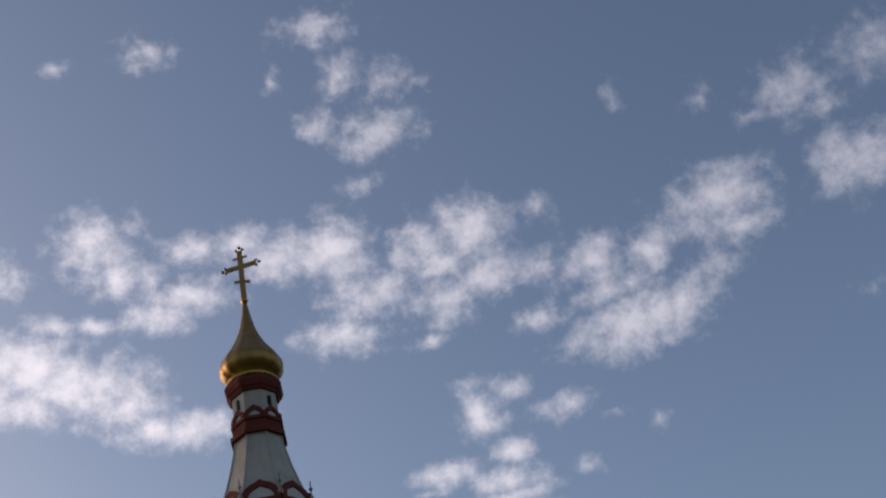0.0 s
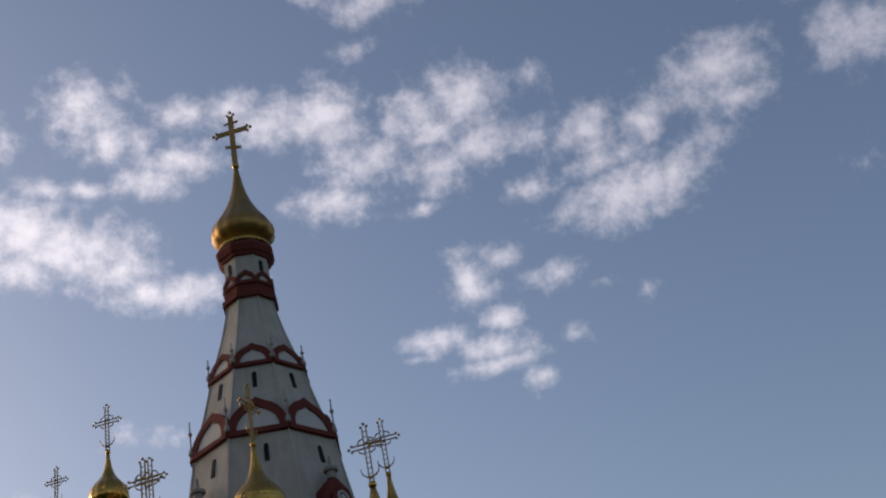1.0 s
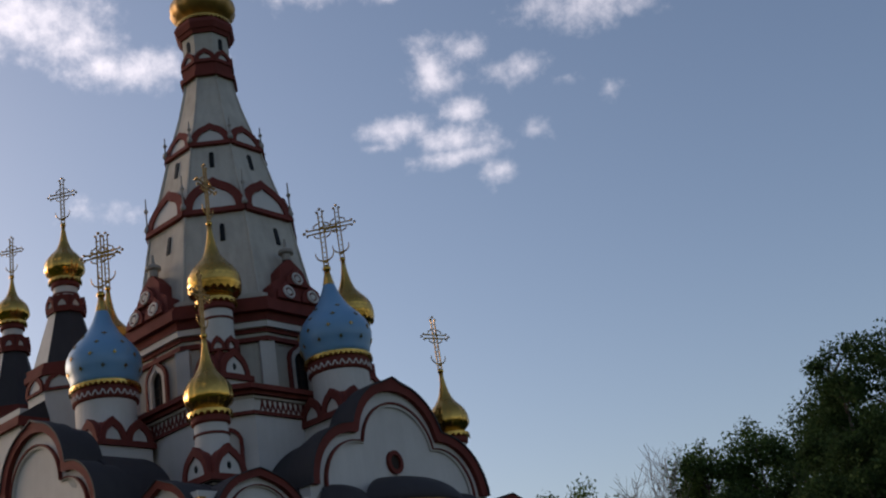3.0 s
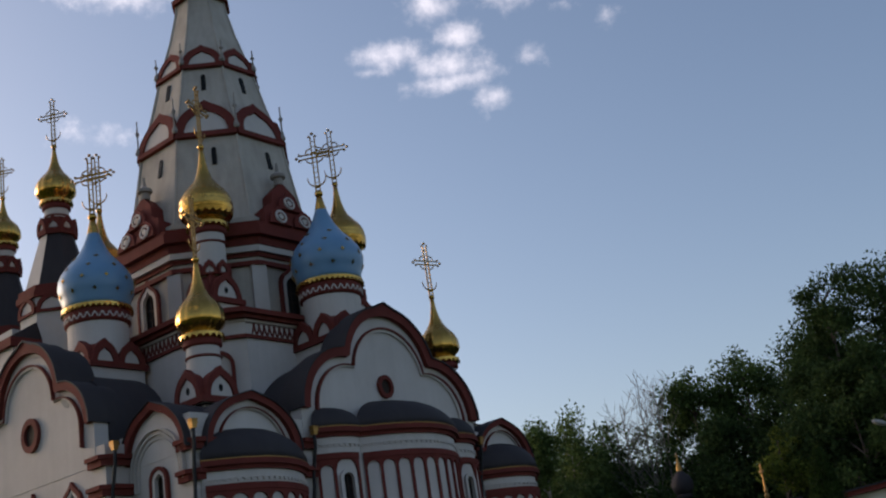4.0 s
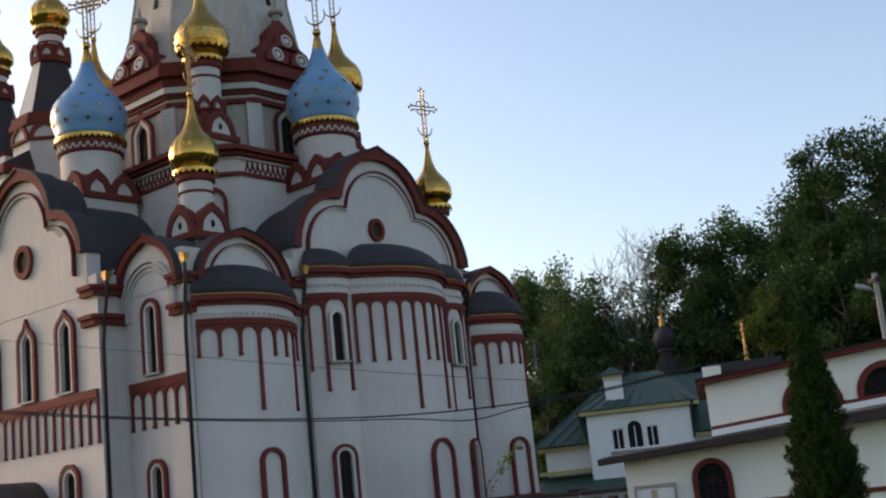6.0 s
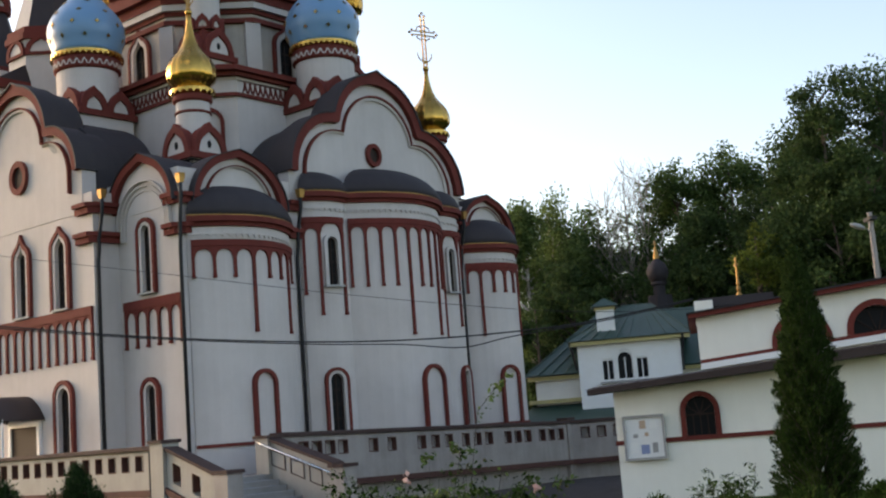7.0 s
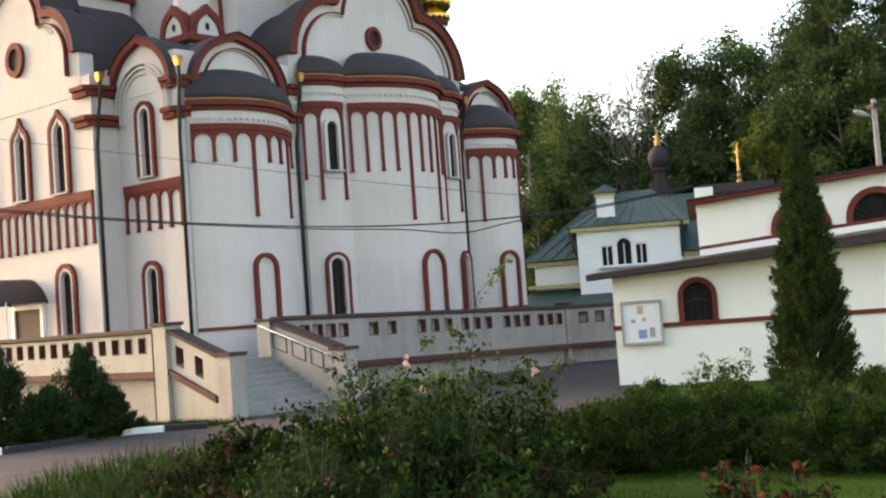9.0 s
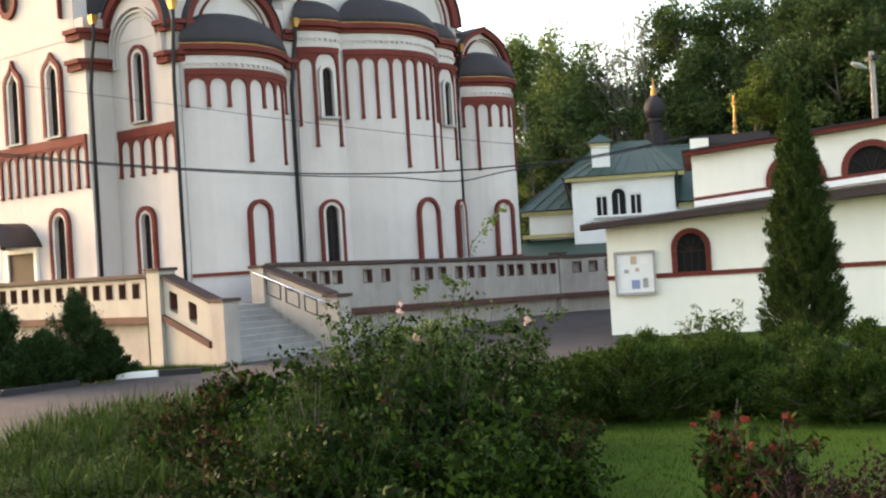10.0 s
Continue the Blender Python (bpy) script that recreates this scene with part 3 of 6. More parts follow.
for i in range(3):
    bm = bm_new()
    q = 1.36 - 0.15 * i
    band(bm, arch(0, q, 8.95, 9.4), arch(0, q - 0.05, 8.95, 9.4), -0.16 + 0.045 * i, 0.0, side(-6.62))
    part("arch_moulding", bm, WHITE, gw)
ZB = 11.4
big = lobes(1.98, 1.7, 1.5, 2.02, ZB, 0.16)
gable(side(-1.0, BX), big, 10.0, 1.3, church, rows=0, lobed=legged(lobes(1.85, 1.27, 1.3, 1.55, ZB), 10.7), vault=off(big, (0, ZB), 0.985), edge_in=lobes(1.98, 1.44, 1.5, 1.76, ZB))
oculus(side(-1.07, BX - 0.03), 11.8, 0.35, church)

# peeled patch of render on the side gable
pm = side(-1.0, BX - 0.03)
bm = bm_new()
patch = [(2.05 + 0.3 * math.cos(q * math.pi / 9) * (1 + 0.35 * noise.noise((q * 0.9, 1, 0))), 12.5 + 0.16 * math.sin(q * math.pi / 9) * (1 + 0.6 * noise.noise((q * 0.7, 5, 0))) - 0.25 * math.cos(q * math.pi / 9)) for q in range(18)]
slab(bm, patch, -0.012, 0.0, pm)
part("peeled_patch", bm, CONCRETE, church, "patch of fallen render showing brown masonry")

# ---- apses ----



def chord_arc(x0, x1, o0, o1, bulge, n=14):
    """A bowed run in front of the apse wall, from x0 (o0 out) to x1 (o1 out)."""
    pts = []
    for i in range(n + 1):
        u = i / n
        pts.append((x0 + (x1 - x0) * u, FY - (o0 + (o1 - o0) * u + bulge * (1 - (2 * u - 1) ** 2))))
    return pts


def half_dome(pts, z0, rise, parent, back=0.0, over=0.16):
    """The dark conch roof of an apse."""
    cx = (pts[0][0] + pts[-1][0]) / 2
    p = Path(pts)
    rows = []
    bm = bm_new()
    for j in range(9):
        a = j / 8 * math.pi / 2
        k, z = math.cos(a), z0 + rise * math.sin(a)
        row = []
        for i in range(33):
            x, y = p.at(p.len * i / 32, over)
            row.append(bm.verts.new((cx + (x - cx) * (0.12 + 0.88 * k), FY + 0.12 + (y - FY - 0.12) * k, z)))
        rows.append(row)
    for r, q in zip(rows, rows[1:]):
        for i in range(32):
            bm.faces.new((r[i], r[i + 1], q[i + 1], q[i]))
    for j in range(1):
        bm.faces.new(rows[0])
    roof = part("apse_roof", bm, ROOF, parent, "dark sheet-metal apse roof", smooth=True)
    bm = bm_new()
    n = int(p.len / 0.09)
    for i in range(n):
        s = (i + 0.5) * p.len / n
        x, y = p.at(s, over + 0.01)
        m = p.spot(s)
        m.translation = Vector((x, y, 0))
        slab(bm, [(-0.042, z0 + 0.01), (-0.042, z0 - 0.06), (0, z0 - 0.14), (0.042, z0 - 0.06), (0.042, z0 + 0.01)], -0.012, 0.012, m)
    tagged(part("gold_fringe", bm, DULLGOLD, roof, "toothed gilded roof edge"), kind="stuff")
    return roof


def apse(pts, z_low, z_corn, parent, ztop_arc, short, long, stops_long, n_bays, roof_rise):
    p = Path(pts)
    bm = bm_new()
    prism(bm, pts + [(pts[-1][0], FY + 0.3), (pts[0][0], FY + 0.3)], z_low, z_corn + 0.5)
    wall = part("apse_wall", bm, WHITE, parent, "white plastered curved apse wall")
    for z0, z1, o in ((z_corn + 0.1, z_corn + 0.24, 0.08), (z_corn + 0.24, z_corn + 0.42, 0.2), (2.27, 2.37, 0.06)):
        bm = bm_new()
        strip_on(bm, p, 0, p.len, z0, z1, o, n=24)
        part("red_course", bm, RED, wall)
    bm = bm_new()
    strip_on(bm, p, 0, p.len, z_corn - 0.16, z_corn - 0.1, 0.05, n=24)
    n_t = int(p.len / 0.2)
    for i in range(n_t):
        box(bm, -0.045, 0.045, -0.05, 0.03, z_corn - 0.24, z_corn - 0.16, p.spot((i + 0.5) * p.len / n_t))
    part("dentil_course", bm, WHITE, wall, "white toothed course")
    if n_bays:
        stops = [0.16 + (p.len - 0.32) * i / n_bays for i in range(n_bays + 1)]
        ends = [long if i in stops_long else short for i in range(n_bays + 1)]
        half = (p.len - 0.32) / n_bays / 2 - 0.05
        arcade(p, stops, ztop_arc, ztop_arc - 0.3 - half, ends, wall)
    half_dome(pts, z_corn + 0.44, roof_rise, wall)
    return wall, p


for s, c0, h0 in ((-1, -6.62, 2.12), (1, 6.28, 1.68)):
    pts = chord_arc(c0 - h0, c0 + h0, 0.05, 0.05, 0.95)
    wall, p = apse(pts, 1.0, 8.9, church, 8.58, 7.45, 5.75, (3, 6) if s < 0 else (1, 5), 7, 1.15)
    window_on(p.spot(p.len * (0.47 if s < 0 else 0.40)), 0.34, 2.4, 4.1, wall, 0.0, 0.12, blind=True, red_foot=2.36)
mid = chord_arc(-2.4, 2.7, 0.6, 0.6, 1.15)
wall, p = apse(mid, 1.0, 10.14, church, 9.68, 7.35, 5.65, (4, 7), 10, 1.2)
window_on(p.spot(p.len * 0.54), 0.5, 2.4, 3.95, wall, 0.0, 0.12, blind=True, red_foot=2.36)
for s in (-1, 1):
    pts = chord_arc(-4.02, -2.35, 0.1, 0.62, 0.28) if s < 0 else chord_arc(2.6, 4.4, 0.62, 0.1, 0.28)
    wall, p = apse(pts, 1.0, 10.14, church, 9.68, 6.3, 7.5, (), 0, 0.8)
    fr, ends = ((0.05, 0.33, 0.82), (7.1, 6.4, 6.4)) if s < 0 else ((0.03, 0.5, 0.92), (5.65, 6.1, 8.0))
    arcade(p, [p.len * f for f in fr], 9.68, 9.08, ends, wall)
    c = p.len * (0.57 if s < 0 else 0.26)
    window_on(p.spot(c), 0.2 if s < 0 else 0.17, 7.35, 8.8, wall, 0.12, 0.0, wall=wall)
    c = p.len * 0.5
    window_on(p.spot(c), 0.24, 2.4, 4.15, wall, 0.1, 0.1, red_foot=2.36, wall=wall)

# side wall: windows, bands and hanging strips
nb = Path([(LX, -5.2), (LX, FY)])
ww = church
arcade(nb, [0.25 + 0.56 * i for i in range(6)], 7.0, 6.42, [5.55] * 6, ww, bandtop=0.28)
bb = Path([(BX, 3.2), (BX, -5.17)])
arcade(bb, [0.2 + 0.5 * i for i in range(17)], 6.95, 6.4, [5.3] * 17, ww, bandtop=0.28)
window_on(side(-6.66), 0.22, 7.2, 9.1, church, 0.12, 0.12, wall=body_wall)
window_on(side(-6.6), 0.24, 2.3, 4.1, church, 0.1, 0.13, wall=body_wall)
for y, k in ((-3.37, 0.25), (-1.07, 0.42), (1.25, 0.25)):
    window_on(side(y, BX), 0.27, 7.05, 9.0 if k < 0.4 else 8.95, church, 0.14, 0.15, keel=k * 0.5, wall=bay_wall)
window_on(side(-3.35, BX), 0.3, 2.2, 4.2, church, 0.12, 0.14, wall=bay_wall)

# corner cornices, downpipes with gilded heads
for m0, z in (([(LX, -7.7), (LX, FY), (-8.0, FY)], 9.75), ([(BX, -4.4), (BX, -5.17), (LX - 0.02, -5.17)], 9.9), ([(-4.5, FY), (-4.0, FY)], 9.9), ([(4.4, FY), (4.95, FY)], 9.9), ([(7.6, FY), (HX, FY), (HX, -7)], 9.75)):
    cornice(m0, z, church)
    cornice(m0, z - 0.95, church)


def downpipe(x, y, ox, oy, ztop=10.3):
    bm = bm_new()
    tube(bm, [(x + ox * 3, y + oy * 3, ztop), (x + ox * 3, y + oy * 3, ztop - 0.35), (x + ox * 1.2, y + oy * 1.2, ztop - 1.3), (x + ox * 1.2, y + oy * 1.2, ztop - 1.6), (x + ox * 0.6, y + oy * 0.6, ztop - 2.0), (x + ox * 0.6, y + oy * 0.6, 1.5)], 0.06, 8)
    pipe = part("downpipe", bm, PIPE, church, "dark metal downpipe", smooth=True)
    bm = bm_new()
    m = pose(x + ox * 3, y + oy * 3, ztop)
    prism(bm, [(-0.1, -0.1), (0.1, -0.1), (0.1, 0.1), (-0.1, 0.1)], 0, 0.16, [(-0.12, -0.12), (0.12, -0.12), (0.12, 0.12), (-0.12, 0.12)])
    prism(bm, [(-0.15, -0.15), (0.15, -0.15), (0.15, 0.15), (-0.15, 0.15)], 0.16, 0.21)
    prism(bm, [(-0.12, -0.12), (0.12, -0.12), (0.12, 0.12), (-0.12, 0.12)], 0.21, 0.34, [(-0.15, -0.15), (0.15, -0.15), (0.15, 0.15), (-0.15, 0.15)])
    bmesh.ops.transform(bm, matrix=m @ Matrix.Diagonal((0.78, 0.78, 0.85, 1)), verts=bm.verts)
    part("pipe_head", bm, DULLGOLD, pipe, "gilded square rainwater head")
    return pipe


downpipe(LX - 0.02, FY + 0.02, -0.05, -0.12)
downpipe(BX + 0.1, -5.17, 0, -0.13)
downpipe(-4.2, FY, 0, -0.13)
downpipe(4.5, FY, 0, -0.13)

# ---- upper works: stepped roofs, octagons and the tent ----


def octa(r, phase=22.5):
    """An octagon of apothem r."""
    q = r / math.cos(radians(22.5))
    return [(q * math.cos(radians(phase + 45 * i)), q * math.sin(radians(phase + 45 * i))) for i in range(8)]


bm = bm_new()
prism(bm, [(-7.2, -6.9), (7.2, -6.9), (7.2, 8), (-7.2, 8)], 10.8, 11.6)
part("attic_wall", bm, WHITE, church)
bm = bm_new()
prism(bm, [(-7.4, -7.1), (7.4, -7.1), (7.4, 8), (-7.4, 8)], 11.6, 12.2, [(-5, -5), (5, -5), (5, 6), (-5, 6)])
part("attic_roof", bm, ROOF, church, "dark sheet-metal roof")


def cut_square(r, cut=1.5):
    """A square of half-width r with cut corners."""
    c = r - cut
    return [(r, c), (c, r), (-c, r), (-r, c), (-r, -c), (-c, -r), (c, -r), (r, -c)]


bm = bm_new()
prism(bm, cut_square(5.0), 10.5, 15.6)
low = part("lower_octagon", bm, WHITE, church, "white eight-sided stage")


def oct_course(r, z0, z1, material, parent, r1=None, name="red_course", label=""):
    bm = bm_new()
    prism(bm, octa(r), z0, z1, octa(r1 if r1 else r))
    return part(name, bm, material, parent, label)


for r, z0, z1, material in ((5.1, 14.82, 14.95, RED), (5.12, 15.42, 15.52, WHITE), (5.3, 15.52, 15.66, RED), (5.48, 15.66, 15.85, RED)):
    bm = bm_new()
    prism(bm, cut_square(r), z0, z1)
    part("red_course" if material is RED else "white_course", bm, material, low)
bm = bm_new()
prism(bm, cut_square(5.48), 15.85, 16.4, octa(4.05))
part("lean_roof", bm, RED, low, "dark red sheet-metal lean-to roof")
for i in range(8):
    turn = pose(0, 0, 0, 0, 0, 45 * i)
    bm = bm_new()
    if i % 2 == 0:
        m = turn @ pose(0, -5.0, 0)
        for k in range(26):
            x = -3.25 + 0.25 * k
            slab(bm, [(x, 15.0), (x + 0.05, 15.0), (x + 0.175, 15.4), (x + 0.125, 15.4)], -0.05, 0.02, m)
            slab(bm, [(x + 0.25, 15.0), (x + 0.2, 15.0), (x + 0.075, 15.4), (x + 0.125, 15.4)], -0.045, 0.02, m)
        part("zigzag_frieze", bm, RED, low, "red zigzag frieze")
    else:
        m = turn @ pose(0, -6.01, 0)
        box(bm, -1.08, 1.08, -0.12, 0.2, 14.95, 15.42, m)
        part("corner_block", bm, WHITE, low)
        window_on(turn @ pose(0, -6.03, 0), 0.42, 12.6, 13.85, low, 0.0, 0.14, blind=True)
bm = bm_new()
prism(bm, octa(3.95), 14.3, 20.4)
drum = part("upper_octagon", bm, LIMEWASH, church, "white eight-sided drum")
for r, z0, z1, m in ((4.12, 18.3, 18.48, RED), (4.05, 18.68, 18.85, RED), (4.2, 18.85, 19.1, WHITE), (4.25, 19.1, 19.45, RED), (4.5, 19.45, 19.85, RED), (4.35, 19.85, 20.05, RED)):
    oct_course(r, z0, z1, m, drum)
for i in range(8):
    m = pose(0, 0, 0, 0, 0, 45 * i) @ pose(0, -3.97, 0)
    if i % 2 == 0:
        window_on(m, 0.36, 16.2, 17.6, drum, 0.2, 0.13, keel=0.2, wall=drum)
    bm = bm_new()
    box(bm, -0.3, 0.3, -0.14, 0.3, 14.4, 18.3, pose(0, 0, 0, 0, 0, 45 * i + 22.5) @ pose(0, -4.2, 0))
    part("corner_pilaster", bm, WHITE, drum)


def kokoshnik(m, half, z0, rise, parent, red=0.16, eye=True, deep=0.35, tilt=0.0):
    """A small keel-shaped gable with a red rim."""
    mm = m @ pose(0, 0, z0, tilt)
    o = round_gable(0, half, 0, rise, keel=rise * 0.13, n=16)
    bm = bm_new()
    slab(bm, off(o, (0, 0), 0.98), 0, deep, mm)
    k = part("kokoshnik", bm, WHITE, parent, "keel-shaped white gable with red rim")
    bm = bm_new()
    band(bm, off(o, (0, 0), 1.06), off(o, (0, 0), 1 - red / half), -0.08, deep * 0.8, mm)
    box(bm, -half * 1.05, half * 1.05, -0.07, deep * 0.5, -red * 0.8, 0, mm)
    part("red_rim", bm, RED, k)
    if eye:
        bm = bm_new()
        r = half * 0.13
        slab(bm, [(r * math.cos(q * math.pi / 5), rise * 0.32 + 1.6 * r * math.sin(q * math.pi / 5)) for q in range(10)], -0.02, 0.01, mm)
        part("eyelet", bm, GLASS, k)
    return k


# stacked red gables round the foot of the tent
for i in range(8):
    rot = pose(0, 0, 0, 0, 0, 45 * i)
    if i % 2:
        continue
    for x, z, h in ((-0.64, 20.05, 0.58), (0.64, 20.05, 0.58), (0, 20.8, 0.56)):
        mm = rot @ pose(x, -4.5 if z < 20.5 else -4.38, z, -9)
        o = round_gable(0, h, 0, h * 1.5, keel=h * 0.3, n=14)
        bm = bm_new()
        slab(bm, o, 0, 0.6, mm)
        k = part("tent_foot_gable", bm, RED, drum, "dark red stacked gable with white rings")
        c = [(h * 0.5 * math.cos(q * math.pi / 8), h * 0.55 + h * 0.5 * math.sin(q * math.pi / 8)) for q in range(17)]
        bm = bm_new()
        band(bm, c, off(c, (0, h * 0.55), 0.72), -0.06, 0.02, mm)
        slab(bm, off(c[:-1], (0, h * 0.55), 0.42), -0.05, 0.02, mm)
        part("white_ring", bm, WHITE, k)
    mm = rot @ pose(0, -4.4, 19.95, -9)
    bm = bm_new()
    slab(bm, [(-1.4, 0), (1.4, 0), (1.25, 0.85), (0.75, 1.15), (0.62, 1.7), (0, 2.3), (-0.62, 1.7), (-0.75, 1.15), (-1.25, 0.85)], 0.05, 0.7, mm)
    part("gable_backing", bm, RED, drum)
    bm = bm_new()
    lathe(bm, [(0.2, 0), (0.2, 0.28), (0.32, 0.32), (0.32, 0.45), (0.08, 0.62), (0.05, 1.0)], 12)
    bmesh.ops.transform(bm, matrix=rot @ pose(0, -3.85, 22.1), verts=bm.verts)
    part("tent_pinnacle", bm, STONE, drum)

TENT = [(3.72, 20.0), (3.05, 24.1), (2.98, 24.7), (2.45, 26.6), (2.05, 28.3), (1.95, 28.7), (1.42, 30.6), (1.14, 31.9), (1.02, 32.8)]
bm = bm_new()
rings = []
for r, z in TENT:
    rings.append([bm.verts.new((x, y, z)) for x, y in octa(r)])
for a, b in zip(rings, rings[1:]):
    for i in range(8):
        bm.faces.new((a[i], a[(i + 1) % 8], b[(i + 1) % 8], b[i]))
bm.faces.new(rings[0][::-1])
bm.faces.new(rings[-1])
tent = part("tent_roof", bm, LIMEWASH, church, "white eight-sided tent spire")


def tent_r(z):
    for (r0, z0), (r1, z1) in zip(TENT, TENT[1:]):
        if z0 <= z <= z1:
            return r0 + (r1 - r0) * (z - z0) / (z1 - z0)
    return TENT[-1][0]


for z, rise, tl in ((24.75, 1.55, -12), (28.45, 1.0, -12)):
    for i in range(8):
        r = tent_r(z)
        hw = r * math.tan(radians(22.5)) * 0.98
        kokoshnik(pose(0, 0, 0, 0, 0, 45 * i) @ pose(0, -r - 0.1, 0), hw, z, rise, tent, red=0.3 if z < 26 else 0.24, eye=False, tilt=tl)
        q = r / math.cos(radians(22.5)) + 0.12
        bm = bm_new()
        tube(bm, [(0, 0, 0), (0, 0, rise * 1.05)], 0.045, 6, 0.03)
        lathe(bm, [(0.1, 0), (0.14, 0.1), (0.08, 0.3)], 8)
        lathe(bm, [(0.02, rise * 0.55), (0.1, rise * 0.66), (0.02, rise * 0.78)], 8)
        bmesh.ops.transform(bm, matrix=pose(0, 0, 0, 0, 0, 45 * i + 22.5) @ pose(0, -q, z + 0.05), verts=bm.verts)
        part("small_finial", bm, STONE, tent)
    for zz, dr, h in ((z - 0.16, 0.12, 0.2),):
        oct_course(tent_r(z) + dr, zz, zz + h, RED, tent)
for z, ks in ((23.6, range(8)), (27.5, range(8))):
    for i in ks:
        r = tent_r(z)
        bm = bm_new()
        slab(bm, arch(0.25 if z < 25 else 0.0, 0.1, -0.45, 0.3, 6), -0.03, 0.05, pose(0, 0, 0, 0, 0, 45 * i) @ pose(0, -r - 0.02, z, -11))
        part("slit_window", bm, GLASS, tent)
for i in range(8):
    bm = bm_new()
    a = radians(22.5 + 45 * i)
    q = 1 / math.cos(radians(22.5))
    tube(bm, [(r * q * math.cos(a), r * q * math.sin(a), z) for r, z in TENT], 0.07, 6, 0.05)
    part("corner_rib", bm, LIMEWASH, tent)
# neck of the spire
bm = bm_new()
prism(bm, octa(1.03), 32.5, 35.3)
neck = part("spire_neck", bm, LIMEWASH, church, "white eight-sided neck below the top dome")
for r, z0, z1, r1 in ((1.26, 32.45, 32.68, 1.26), (1.12, 32.68, 33.2, 1.12), (1.2, 33.2, 33.4, 1.15), (1.12, 34.85, 35.05, 1.2), (1.25, 35.05, 35.35, 1.36), (1.36, 35.35, 35.55, 1.3)):
    oct_course(r, z0, z1, RED, neck, r1)
for i in range(8):
    kokoshnik(pose(0, 0, 0, 0, 0, 45 * i) @ pose(0, -1.1, 0), 0.46, 33.3, 0.62, neck, red=0.16, eye=False, deep=0.2)
    if i % 2 == 0:
        bm = bm_new()
        slab(bm, arch(0, 0.11, 34.0, 34.5, 6), -0.03, 0.05, pose(0, 0, 0, 0, 0, 45 * i) @ pose(0, -1.03, 0))
        part("slit_window", bm, GLASS, neck)

# ---- domes and crosses ----


def onion(r, h, neck_r, waist, full=False):
    """An onion profile of greatest radius r and height h, as (radius, z) rows."""
    rows = [(waist, 0.0), (waist * 1.08, h * 0.05)]
    slim = ((0.085, 0.8), (0.125, 0.93), (0.16, 0.985), (0.21, 1.0), (0.30, 0.97), (0.37, 0.88), (0.43, 0.75), (0.48, 0.61), (0.53, 0.48), (0.59, 0.36), (0.66, 0.27), (0.74, 0.2), (0.83, 0.145), (0.92, 0.105), (1.0, 0.075))
    plump = ((0.08, 0.89), (0.15, 0.97), (0.23, 1.0), (0.31, 0.98), (0.38, 0.90), (0.45, 0.77), (0.51, 0.63), (0.57, 0.49), (0.64, 0.37), (0.72, 0.27), (0.81, 0.185), (0.90, 0.12), (1.0, 0.075))
    tapered = ((0.07, 0.8), (0.115, 0.94), (0.16, 1.0), (0.22, 0.97), (0.28, 0.87), (0.35, 0.72), (0.42, 0.58), (0.5, 0.45), (0.58, 0.34), (0.68, 0.24), (0.8, 0.16), (0.9, 0.11), (1.0, 0.075))
    for u, k in (tapered if waist < r * 0.6 else plump if full else slim):
        rows.append((r * k if k > 0.09 else neck_r, h * u))
    return rows


